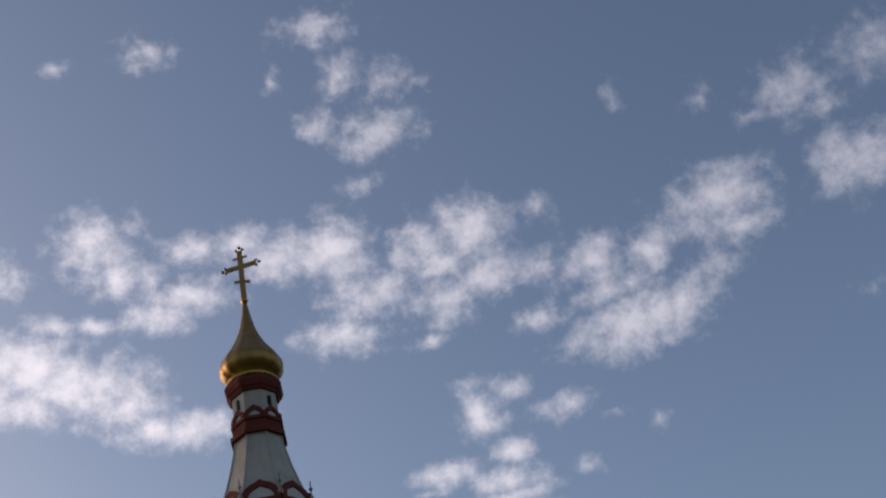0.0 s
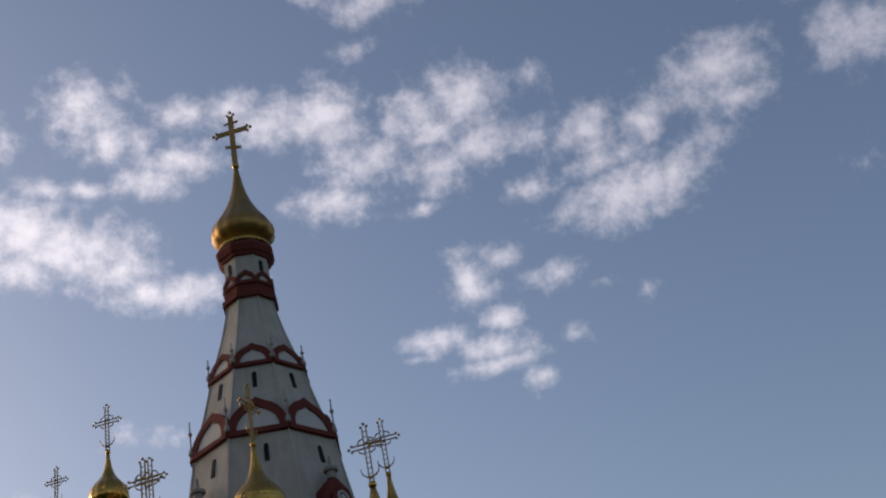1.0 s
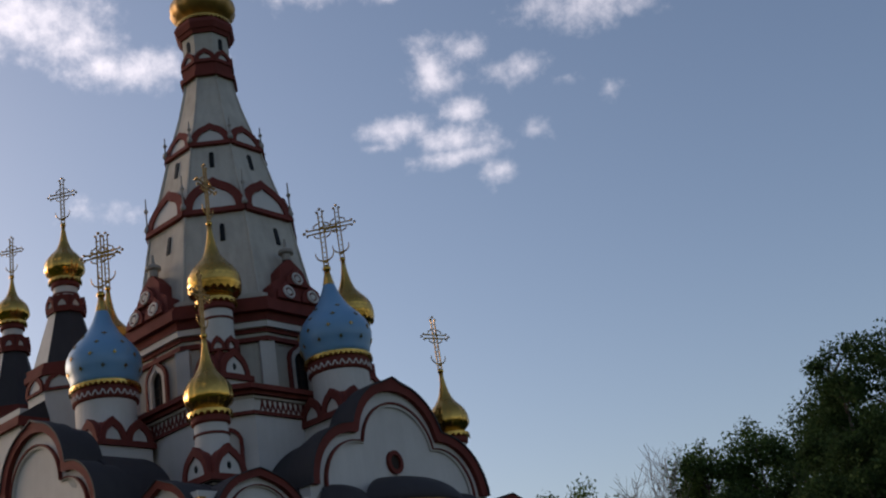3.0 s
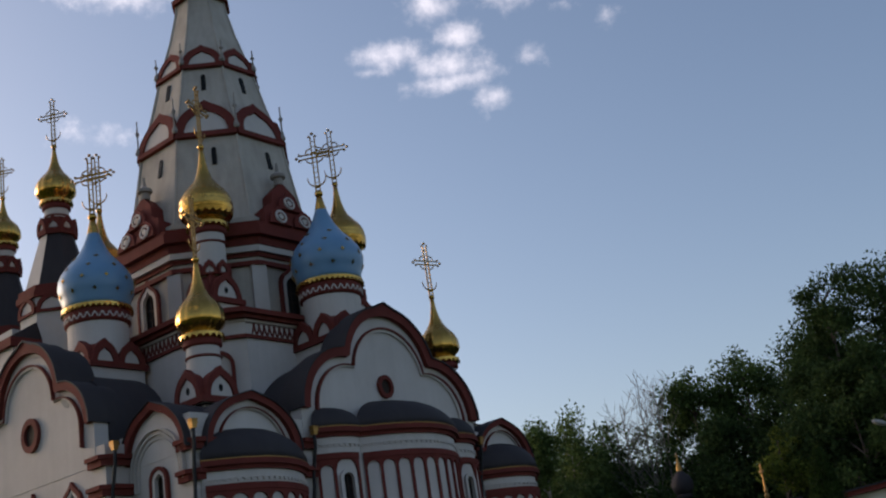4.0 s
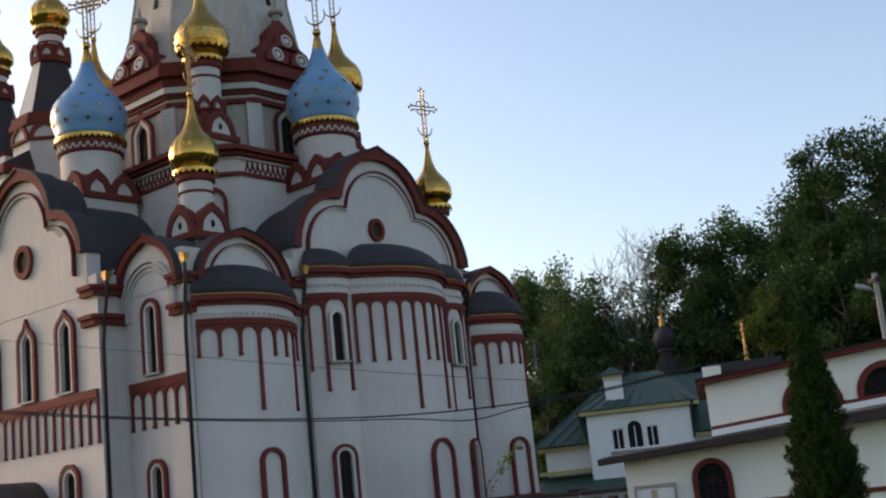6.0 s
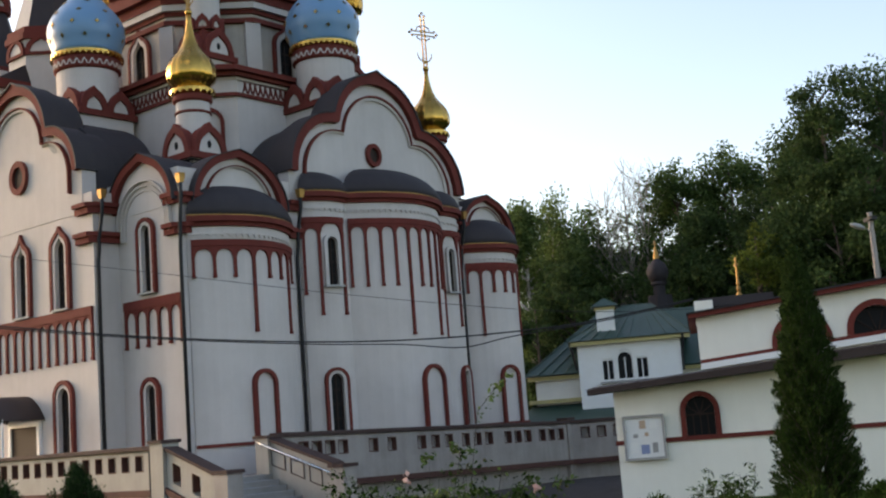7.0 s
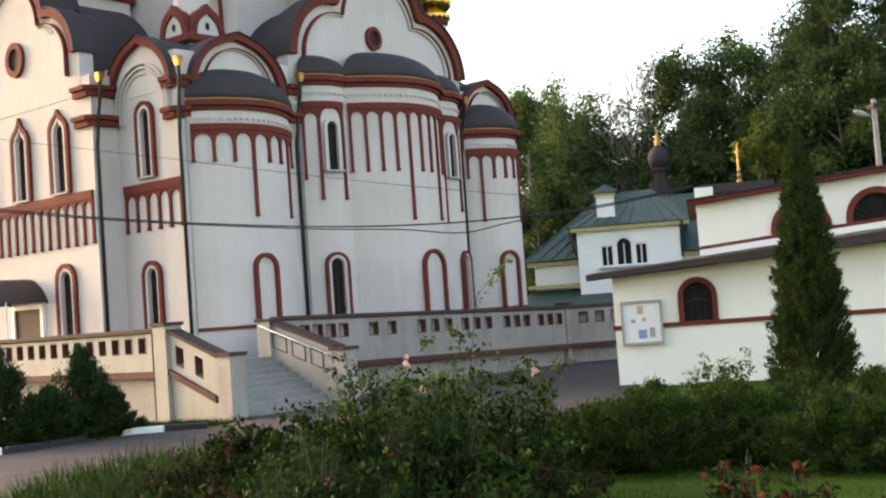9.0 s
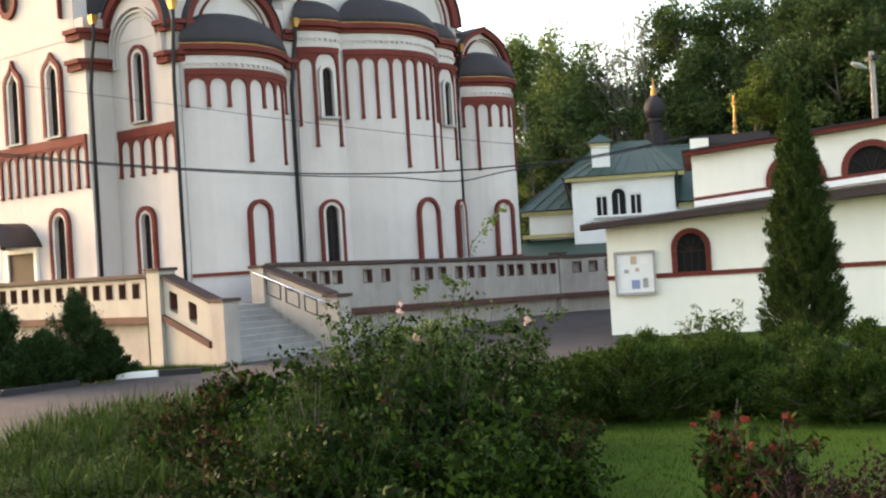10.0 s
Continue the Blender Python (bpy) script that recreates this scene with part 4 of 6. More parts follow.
def cross(m, h, parent, ornate=True, turn=0.0, arm=0.25):
    """A gilded cross with a crescent at its foot and trefoil ends; its plate stands in x and z."""
    bm = bm_new()
    w = h * 0.035
    aw = h * arm
    y = 0.03
    if not ornate:
        box(bm, -w * 0.8, w * 0.8, -y, y, 0, h * 0.98)
        box(bm, -aw, aw, -y * 0.9, y * 0.9, h * 0.66 - w * 0.7, h * 0.66 + w * 0.7)
        box(bm, -aw * 0.45, aw * 0.45, -y * 0.9, y * 0.9, h * 0.84 - w * 0.5, h * 0.84 + w * 0.5)
        slab(bm, [(-aw * 0.5, h * 0.42), (-aw * 0.5, h * 0.37), (aw * 0.5, h * 0.3), (aw * 0.5, h * 0.35)], -y * 0.9, y * 0.9)
    for s in (-1, 1):
        box(bm, s * w - 0.022, s * w + 0.022, -y, y, 0, h)
    box(bm, -w, w, -y * 0.7, y * 0.7, h * 0.1, h * 0.14)
    for s in (-1, 1):
        box(bm, -aw, aw, -y, y, h * 0.66 + s * w - 0.022, h * 0.66 + s * w + 0.022)
    for k in range(1, 11):
        box(bm, -w, w, -y * 0.5, y * 0.5, h * k / 11 - 0.012, h * k / 11 + 0.012)

    def ball(x, z, r):
        bmesh.ops.create_icosphere(bm, subdivisions=1, radius=r, matrix=pose(x, 0, z))

    r = h * 0.03
    for x, z, dx, dz in ((0, h, 0, 1), (-aw, h * 0.66, -1, 0), (aw, h * 0.66, 1, 0)):
        ball(x + dx * r * 1.6, z + dz * r * 1.6, r)
        ball(x + dz * r * 1.7, z + dx * 1.7 * r, r * 0.85)
        ball(x - dz * r * 1.7, z - dx * 1.7 * r, r * 0.85)
    if ornate:
        for s in (-1, 1):
            tube(bm, [(s * h * 0.15 * math.sin(radians(a)), 0, h * 0.27 - h * 0.15 * math.cos(radians(a)) + 0.0) for a in range(0, 100, 12)], h * 0.016, 5, h * 0.008)
            tube(bm, [(s * h * 0.05, 0, h * 0.53), (s * h * 0.12, 0, h * 0.56), (s * h * 0.14, 0, h * 0.6)], h * 0.012, 5)
            tube(bm, [(s * h * 0.05, 0, h * 0.8), (s * h * 0.12, 0, h * 0.77), (s * h * 0.14, 0, h * 0.72)], h * 0.012, 5)
        for q in range(8):
            a = math.pi / 8 + q * math.pi / 4
            tube(bm, [(h * 0.03 * math.cos(a), 0, h * 0.66 + h * 0.03 * math.sin(a)), (h * 0.13 * math.cos(a), 0, h * 0.66 + h * 0.13 * math.sin(a))], h * 0.009, 4, h * 0.005)
    bmesh.ops.transform(bm, matrix=m @ pose(0, 0, 0, 0, 0, turn), verts=bm.verts)
    return part("cross", bm, DULLGOLD, parent, "gilded openwork cross with crescent foot")


def cupola(x, y, zb, drum_r, drum_h, dome_r, dome_h, cross_h, dome_mat, gables=0, base=None, ribs=16, stars=False, arm=0.25, cross_turn=0.0, n=64, scaled=False, plain=False):
    """A drum with small gables, an onion dome, a ball and a cross. zb: foot of the drum."""
    at = pose(x, y, zb)
    bm = bm_new()
    lathe(bm, [(drum_r, -0.3), (drum_r, drum_h)], 32)
    bmesh.ops.transform(bm, matrix=at, verts=bm.verts)
    d = part("cupola_drum", bm, WHITE, church, "white round cupola drum", smooth=False)
    if base:
        w, h = base
        bm = bm_new()
        prism(bm, [(-w, -w), (w, -w), (w, w), (-w, w)], -h - (0.6 if scaled else 2.6), -h)
        bmesh.ops.transform(bm, matrix=at, verts=bm.verts)
        part("cupola_base", bm, WHITE, d)
        bm = bm_new()
        k = w + 0.12
        prism(bm, [(-k, -k), (k, -k), (k, k), (-k, k)], -h, -h + 0.22)
        bmesh.ops.transform(bm, matrix=at, verts=bm.verts)
        part("red_course", bm, RED, d)
        for q in range(4):
            for s in ((-0.5, 0.5) if gables == 2 else (0,)):
                hw = w * (0.5 if gables == 2 else 0.92)
                kokoshnik(at @ pose(0, 0, 0, 0, 0, 90 * q) @ pose(s * w, -w - 0.02, 0), hw * 0.95, -h + 0.2, hw * 1.5, d, red=0.16 if gables == 1 else 0.2, eye=gables == 1, deep=w * 0.5)
        bm = bm_new()
        prism(bm, [(-w, -w), (w, -w), (w, w), (-w, w)], -h + 0.2, 0.12, [(-drum_r * 0.7, -drum_r * 0.7), (drum_r * 0.7, -drum_r * 0.7), (drum_r * 0.7, drum_r * 0.7), (-drum_r * 0.7, drum_r * 0.7)])
        bmesh.ops.transform(bm, matrix=at, verts=bm.verts)
        part("cupola_roof", bm, RED, d)
    if scaled:
        for q in range(8):
            kokoshnik(at @ pose(0, 0, 0, 0, 0, 45 * q) @ pose(0, -drum_r - 0.06, 0), drum_r * 0.42, -0.2, 0.5, d, red=0.1, eye=False, deep=0.15)
    # red and gold collar
    low_c = 0.52 if stars else 0.28
    bm = bm_new()
    lathe(bm, [(drum_r + 0.02, drum_h - low_c), (drum_r + 0.1, drum_h - low_c + 0.06), (drum_r + 0.1, drum_h - 0.05), (drum_r + 0.02, drum_h)], 32)
    bmesh.ops.transform(bm, matrix=at, verts=bm.verts)
    part("collar", bm, RED, d, "red moulded collar")
    bm = bm_new()
    if stars:
        for i in range(28):
            pm2 = pose(0, 0, drum_h, 0, 0, 360 * i / 28) @ pose(0, -drum_r - 0.1, 0)
            hw = math.pi * (drum_r + 0.1) / 28
            slab(bm, [(-hw, -0.4), (-hw + 0.05, -0.4), (0.02, -0.2), (-0.03, -0.2)], -0.02, 0.02, pm2)
            slab(bm, [(hw, -0.4), (hw - 0.05, -0.4), (-0.02, -0.2), (0.03, -0.2)], -0.018, 0.02, pm2)
    else:
        lathe(bm, [(drum_r, drum_h - 0.68), (drum_r + 0.05, drum_h - 0.66), (drum_r + 0.05, drum_h - 0.6), (drum_r, drum_h - 0.58)], 32)
    bmesh.ops.transform(bm, matrix=at, verts=bm.verts)
    part("zigzag_band" if stars else "drum_ring", bm, WHITE if stars else RED, d)
    bm = bm_new()
    nn = max(16, int(2 * math.pi * drum_r / 0.17))
    lathe(bm, [(drum_r + 0.06, drum_h - 0.02), (drum_r + 0.2, drum_h + 0.06), (drum_r + 0.2, drum_h + 0.16), (drum_r, drum_h + 0.2)], 32)
    for i in range(nn):
        slab(bm, [(-0.07, 0.02), (0, -0.11), (0.07, 0.02)], -0.015, 0.015, pose(0, 0, drum_h + 0.06, 0, 0, 360 * i / nn) @ pose(0, -drum_r - 0.2, 0))
    bmesh.ops.transform(bm, matrix=at, verts=bm.verts)
    part("gold_fringe", bm, GOLD, d, "toothed gilded fringe")
    zd = drum_h + 0.14
    prof = onion(dome_r, dome_h, 0.09, drum_r + 0.05 if stars else min(drum_r + 0.05, dome_r * (0.58 if dome_mat is DULLGOLD else 0.66)), stars)
    bm = bm_new()
    lathe(bm, prof, n, ribs, 0.09 if ribs else 0.0)
    bmesh.ops.transform(bm, matrix=at @ pose(0, 0, zd), verts=bm.verts)
    dome = part("onion_dome", bm, dome_mat, d, "blue onion dome with gold stars" if stars else "gilded onion dome", smooth=True)
    if scaled:
        bm = bm_new()
        for row in range(11):
            u = 0.52 - 0.045 * row
            z = dome_h * u
            for (r0, z0), (r1, z1) in zip(prof, prof[1:]):
                if z0 <= z <= z1:
                    r = r0 + (r1 - r0) * (z - z0) / (z1 - z0)
                    slope = math.degrees(math.atan2(r0 - r1, z1 - z0))
            cnt = 22
            w = math.pi * r / cnt * 1.02
            hh = dome_h * 0.062
            for i in range(cnt):
                m = at @ pose(0, 0, zd + z, 0, 0, 360 * (i + 0.5 * (row % 2)) / cnt) @ pose(0, -r * 0.985, 0, -slope + 7)
                slab(bm, [(-w, 0), (-w, -hh * 0.45), (0, -hh * 1.15), (w, -hh * 0.45), (w, 0)], -0.02, 0.01, m)
        tagged(part("dome_scale", bm, GOLD, d, "pointed gilded scales"), kind="stuff")
    if stars:
        k = 0
        for row, (u, cnt) in enumerate(((0.14, 10), (0.27, 10), (0.40, 8), (0.52, 6))):
            z = dome_h * u
            for (r0, z0), (r1, z1) in zip(prof, prof[1:]):
                if z0 <= z <= z1:
                    r = r0 + (r1 - r0) * (z - z0) / (z1 - z0)
                    slope = math.degrees(math.atan2(r0 - r1, z1 - z0))
            for i in range(cnt):
                m = at @ pose(0, 0, zd + z, 0, 0, 360 * (i + 0.5 * (row % 2)) / cnt) @ pose(0, -r - 0.015, 0, -slope)
                st = []
                for q in range(16):
                    a = 2 * math.pi * q / 16
                    rr = (0.11 if q % 4 == 0 else 0.07) if q % 2 == 0 else 0.035
                    st.append((rr * math.sin(a), rr * math.cos(a)))
                bm = bm_new()
                slab(bm, st, -0.02, 0.02, m)
                part("gold_star", bm, GOLD, d)
        bm = bm_new()
        lathe(bm, [(dome_r * 0.235, dome_h * 0.73), (dome_r * 0.19, dome_h * 0.80), (dome_r * 0.13, dome_h * 0.9), (0.09, dome_h * 1.01)], 20)
        bmesh.ops.transform(bm, matrix=at @ pose(0, 0, zd), verts=bm.verts)
        part("dome_tip", bm, GOLD, d, "gilded dome tip", smooth=True)
    bm = bm_new()
    bmesh.ops.create_uvsphere(bm, u_segments=14, v_segments=10, radius=max(0.13, dome_r * 0.12), matrix=at @ pose(0, 0, zd + dome_h + 0.08))
    part("orb", bm, GOLD, d, "gilded orb", smooth=True)
    cross(at @ pose(0, 0, zd + dome_h + 0.12), cross_h, d, not plain, cross_turn, arm)
    return d


C45 = -50.1 - 8      # crosses stand square to the way people come in
# top dome of the tent
cupola(0, 0, 35.4, 1.1, 0.25, 1.58, 5.2, 3.4, DULLGOLD, ribs=14, cross_turn=C45, plain=True)
# the two blue domes, one behind each large gable, and two more on the far sides
for x, y in ((0, -6.1), (-6.4, 0), (6.1, 0)):
    cupola(x, y, 15.35, 1.12, 1.5, 1.42, 3.8, 2.5, BLUE, gables=2, base=(1.14, 0.9), ribs=0, stars=True, cross_turn=C45)
# four gilded domes round the drum
for x, y, ct in ((-3.75, -3.65, 78), (3.6, -3.6, 0), (-3.6, 3.6, 0)):
    cupola(x, y, 17.75, 0.6, 1.75, 1.04, 3.3, 2.5, GOLD, gables=1, base=(0.72, 1.45), ribs=0, scaled=True, cross_turn=C45 + ct)
# gilded domes over the corners
for x, y, ar, ct, dz in ((-6.45, -6.1, 0.24, 78, 0), (5.9, -6.2, 0.24, 40, 0.25)):
    cupola(x, y, 12.45 + dz, 0.57, 1.6, 0.86, 2.75, 2.3, GOLD, arm=ar, gables=1, base=(0.74, 0.75), ribs=14, cross_turn=C45 + ct)
# two small tent towers over the entrance end


def bell_tent(x, y, z0, z1, r0, r1, drum_h, dome_r, dome_h, cross_h):
    bm = bm_new()
    prism(bm, [(x + a, y + b) for a, b in octa(r0 + 0.15)], z0 - 4, z0)
    t = part("tent_tower", bm, WHITE, church, "small tower with a dark tent roof")
    bm = bm_new()
    prism(bm, [(x + a, y + b) for a, b in octa(r0)], z0, z1, [(x + a, y + b) for a, b in octa(r1)])
    part("tower_tent", bm, ROOF, t, "dark sheet-metal tent")
    for k in (3,):
        bm = bm_new()
        o0, o1 = octa(r0 + 0.03), octa(r1 + 0.03)
        a0, b0, a1, b1 = o0[k], o0[(k + 1) % 8], o1[k], o1[(k + 1) % 8]
        v = [bm.verts.new((x + q[0], y + q[1], z)) for q, z in ((a0, z0), (b0, z0), (b1, z1), (a1, z1))]
        i = [bm.verts.new((x + q[0] * 0.97, y + q[1] * 0.97, z)) for q, z in ((a0, z0), (b0, z0), (b1, z1), (a1, z1))]
        bm.faces.new(v)
        bm.faces.new(i[::-1])
        for q in range(4):
            bm.faces.new((v[q], i[q], i[(q + 1) % 4], v[(q + 1) % 4]))
        part("tent_face", bm, WHITE, t)
    for zz, rr in ((z0 - 0.3, r0 + 0.3), (z0, r0 + 0.2), (z1 - 0.05, r1 + 0.15)):
        bm = bm_new()
        prism(bm, [(x + a, y + b) for a, b in octa(rr)], zz, zz + 0.28)
        part("red_course", bm, RED, t)
    for i in range(8):
        kokoshnik(pose(x, y, 0, 0, 0, 45 * i) @ pose(0, -r1 - 0.1, 0), (r1 + 0.1) * 0.41, z1 + 0.2, 0.6, t, red=0.13, eye=False, deep=0.3)
        kokoshnik(pose(x, y, 0, 0, 0, 45 * i) @ pose(0, -r0 - 0.2, 0), (r0 + 0.1) * 0.4, z0 - 0.9, 0.75, t, red=0.16, eye=False, deep=0.3)
    bm = bm_new()
    prism(bm, [(x + a, y + b) for a, b in octa(r1)], z1, z1 + 0.8)
    part("tent_cap", bm, RED, t)
    cupola(x, y, z1 + 0.7, r1 * 0.8, drum_h, dome_r, dome_h, cross_h, GOLD, ribs=14, cross_turn=C45)


bell_tent(-2.16, 9.13, 20.9, 24.0, 1.5, 0.7, 0.9, 0.95, 2.9, 2.4)
bell_tent(-1.7, 14.7, 20.6, 24.0, 1.4, 0.62, 0.8, 0.85, 2.5, 2.1)
# joined roof over the entrance end
bm = bm_new()
prism(bm, [(-5.2, 8.3), (5.2, 8.3), (5.2, 17.7), (-5.2, 17.7)], 18.2, 18.6)
part("red_course", bm, RED, church)
bm = bm_new()
prism(bm, [(-5.2, 8.3), (5.2, 8.3), (5.2, 17.7), (-5.2, 17.7)], 18.6, 20.2, [(-2.6, 8.6), (2.6, 8.6), (2.6, 16.5), (-2.6, 16.5)])
part("narthex_roof", bm, ROOF, church)

# ---- terrace, steps and balustrade ----
E1 = Vector((math.cos(radians(TURN)), math.sin(radians(TURN)), 0))      # along the apse wall
N1 = Vector((E1.y, -E1.x, 0))                                            # out of the apse wall
P0 = Vector((-7.53, 32.1, 0))
Q0 = P0 + E1 * 3.4
K1 = Q0 + E1 * 15.4
TZ = 1.42
LEFT_END = P0 - N1 * 13
terrace = thing("terrace", "grey plastered terrace with a parapet round the church", "terrace", kind="structure")
bm = bm_new()
far = CH @ Vector((14, 20, 0))
poly = [LEFT_END, P0, Q0, K1, K1 + Vector((6, 1.0, 0)), K1 + Vector((8, 14, 0)), far, LEFT_END - N1 * 14 + E1 * 10]
prism(bm, [(p.x, p.y) for p in poly], -0.9, TZ)
part("terrace_wall", bm, STONE, terrace, "grey plastered retaining wall")


def along(a, b):
    d = b - a
    return pose(a.x, a.y, 0, 0, 0, math.degrees(math.atan2(d.y, d.x))), d.length


def parapet(a, b, mat_wall, holes, hole_w=0.34, z0=TZ, z1=2.42, hz0=None, hz1=None, drop=0.0):
    """A plastered parapet with a row of square openings, a brown coping and a red foot course, from a to b."""
    m, ln = along(a, b)
    m = m @ Matrix(((1, 0, 0, 0), (0, 1, 0, 0), (-drop / ln, 0, 1, 0), (0, 0, 0, 1)))      # follows the fall of the ground
    hz0 = hz0 or z0 + 0.36
    hz1 = hz1 or z1 - 0.2
    bm = bm_new()
    box(bm, 0, ln, -0.13, 0.13, z0 - 0.14, hz0, m)
    wall = part("parapet", bm, mat_wall, terrace, "plastered parapet with square openings")
    bm = bm_new()
    box(bm, 0, ln, -0.13, 0.13, hz1, z1 - 0.06, m)
    part("top_rail", bm, mat_wall, wall)
    bm = bm_new()
    box(bm, -0.03, ln + 0.03, -0.22, 0.22, z1 - 0.09, z1 + 0.04, m)
    bmesh.ops.bevel(bm, geom=bm.edges[:], offset=0.02, segments=1, affect="EDGES")
    part("coping", bm, COPING, wall, "brown coping")
    bm = bm_new()
    box(bm, 0, ln, -0.24, 0.1, z0 - 0.3, z0 - 0.12, m)
    part("foot_course", bm, TRIMBROWN, wall, "brown-red foot course")
    edges = [0.0]
    for c in sorted(holes):
        edges += [c - hole_w / 2, c + hole_w / 2]
    edges.append(ln)
    for i in range(0, len(edges), 2):
        if edges[i + 1] - edges[i] < 0.02:
            continue
        bm = bm_new()
        box(bm, edges[i], edges[i + 1], -0.13, 0.13, hz0, hz1, m)
        part("pier", bm, mat_wall, wall)
    for c in holes:
        bm = bm_new()
        w2 = hole_w / 2
        for x0, x1, q0, q1 in ((c - w2, c - w2 + 0.035, hz0, hz1), (c + w2 - 0.035, c + w2, hz0, hz1), (c - w2 + 0.035, c + w2 - 0.035, hz1 - 0.035, hz1), (c - w2 + 0.035, c + w2 - 0.035, hz0, hz0 + 0.035)):
            box(bm, x0, x1, -0.125, 0.125, q0, q1, m)
        part("opening_lining", bm, TRIMBROWN, wall)
        bm = bm_new()
        box(bm, c - w2, c + w2, 0.06, 0.1, hz0, hz1, m)
        part("opening_back", bm, mat_wall, wall)
    return wall


parapet(LEFT_END, P0, BEIGE, [13 - 0.95 - 0.62 * i for i in range(18)], 0.38)
parapet(Q0 + E1 * 0.5, K1, STONE, [1.0, 1.55, 2.1, 2.65, 4.0, 4.85, 6.3, 7.0, 7.7, 8.6, 9.25, 9.9, 11.0, 11.6, 12.2, 13.1, 13.7, 14.3], 0.44, z0=1.2, z1=2.52, hz0=1.84, hz1=2.28, drop=0.32)
parapet(K1, K1 + Vector((6, 1.0, 0)), STONE, [0.7, 1.35, 2.0, 2.65, 3.3, 4.0], 0.38, z0=0.88, z1=2.2, hz0=1.52, hz1=1.96)


def post(p, w, h, material, cap=True, cap_mat=None):
    bm = bm_new()
    m = pose(p.x, p.y, 0, 0, 0, TURN)
    box(bm, -w, w, -w, w, -0.1, h, m)
    o = part("post", bm, material, terrace)
    if cap:
        bm = bm_new()
        prism(bm, [(-w - 0.05, -w - 0.05), (w + 0.05, -w - 0.05), (w + 0.05, w + 0.05), (-w - 0.05, w + 0.05)], h, h + 0.09)
        bmesh.ops.transform(bm, matrix=m, verts=bm.verts)
        part("cap", bm, cap_mat or COPING, o)
    return o


post(P0, 0.27, 2.5, BEIGE)
post(Q0 + E1 * 0.25, 0.27, 2.42, BEIGE)
post(K1, 0.2, 2.26, STONE)
# pipe down beside the corner post
bm = bm_new()
q = P0 - N1 * 0.36 - E1 * 0.2
tube(bm, [(q.x, q.y, 2.35), (q.x, q.y, 0)], 0.05, 8)
part("drain_pipe", bm, PIPE, terrace)


def ramp_wall(a, length, material, panels, side_sign):
    """A sloping cheek wall of the steps, with a coping, openings or panels, and a low end post."""
    m, _ = along(a, a + N1)
    z_hi, z_lo = 2.42, 1.55
    bm = bm_new()
    L2 = length
    if panels == "holes":
        def zt(x):
            return z_hi - (z_hi - z_lo) * x / L2
        xs2 = [0, 0.5, 0.84, 1.28, 1.62, L2]
        for i, (x0, x1) in enumerate(zip(xs2, xs2[1:])):
            if i in (1, 3):
                slab(bm, [(x0, zt(x0) - 0.78), (x1, zt(x1) - 0.78), (x1, -0.1), (x0, -0.1)], -0.15, 0.15, m)
                slab(bm, [(x0, zt(x0)), (x1, zt(x1)), (x1, zt(x1) - 0.25), (x0, zt(x0) - 0.25)], -0.15, 0.15, m)
            else:
                slab(bm, [(x0, zt(x0)), (x1, zt(x1)), (x1, -0.1), (x0, -0.1)], -0.15, 0.15, m)
    else:
        slab(bm, [(0, z_hi), (L2, z_lo), (L2, -0.1), (0, -0.1)], -0.15, 0.15, m)
    w3 = part("cheek_wall", bm, material, terrace, "sloping plastered cheek wall of the steps")
    bm = bm_new()
    slab(bm, [(-0.02, z_hi + 0.09), (L2 + 0.02, z_lo + 0.09), (L2 + 0.02, z_lo), (-0.02, z_hi)], -0.24, 0.24, m)
    part("coping", bm, COPING, w3, "reddish-brown sloping coping")
    if panels == "holes":
        for x0, x1 in ((0.5, 0.84), (1.28, 1.62)):
            bm = bm_new()
            slab(bm, [(x0, z_hi - 0.36 * x0 - 0.25), (x0 + 0.04, z_hi - 0.36 * x0 - 0.26), (x0 + 0.04, z_hi - 0.36 * x0 - 0.76), (x0, z_hi - 0.36 * x0 - 0.75)], -0.14, 0.14, m)
            slab(bm, [(x0, z_hi - 0.36 * x0 - 0.25), (x1, z_hi - 0.36 * x1 - 0.25), (x1, z_hi - 0.36 * x1 - 0.8), (x0, z_hi - 0.36 * x0 - 0.8)], 0.11, 0.14, m)
            part("opening_lining", bm, TRIMBROWN, w3)
        bm = bm_new()
        slab(bm, [(0.1, 1.42), (2.15, 0.62), (2.15, 0.45), (0.1, 1.25)], -0.24, -0.14, m)
        part("sloping_course", bm, TRIMBROWN, w3)
    else:
        for x0, x1 in ((0.25, 0.85), (1.05, 1.6), (1.8, 2.3)):
            bm = bm_new()
            o = [(x0, 2.2 - 0.33 * x0), (x1, 2.2 - 0.33 * x1), (x1, 1.75 - 0.33 * x1), (x0, 1.75 - 0.33 * x0), (x0, 2.2 - 0.33 * x0)]
            c = ((x0 + x1) / 2, 1.975 - 0.33 * (x0 + x1) / 2)
            band(bm, o, off(o, c, 0.88), -0.17, -0.14, m)
            part("panel_line", bm, COPING, w3)
        bm = bm_new()
        tube(bm, [m @ Vector((x, -0.3, 2.28 - 0.33 * x)) for x in (-0.15, 0.0, 1.2, L2)], 0.028, 8)
        for x in (0.0, 1.3, L2 - 0.1):
            tube(bm, [m @ Vector((x, -0.3, 2.28 - 0.33 * x)), m @ Vector((x, -0.3, 2.2 - 0.33 * x)), m @ Vector((x, -0.14, 2.15 - 0.33 * x))], 0.016, 6)
        tagged(part("handrail", bm, STEEL, w3, "polished steel handrail", smooth=True))
    return w3


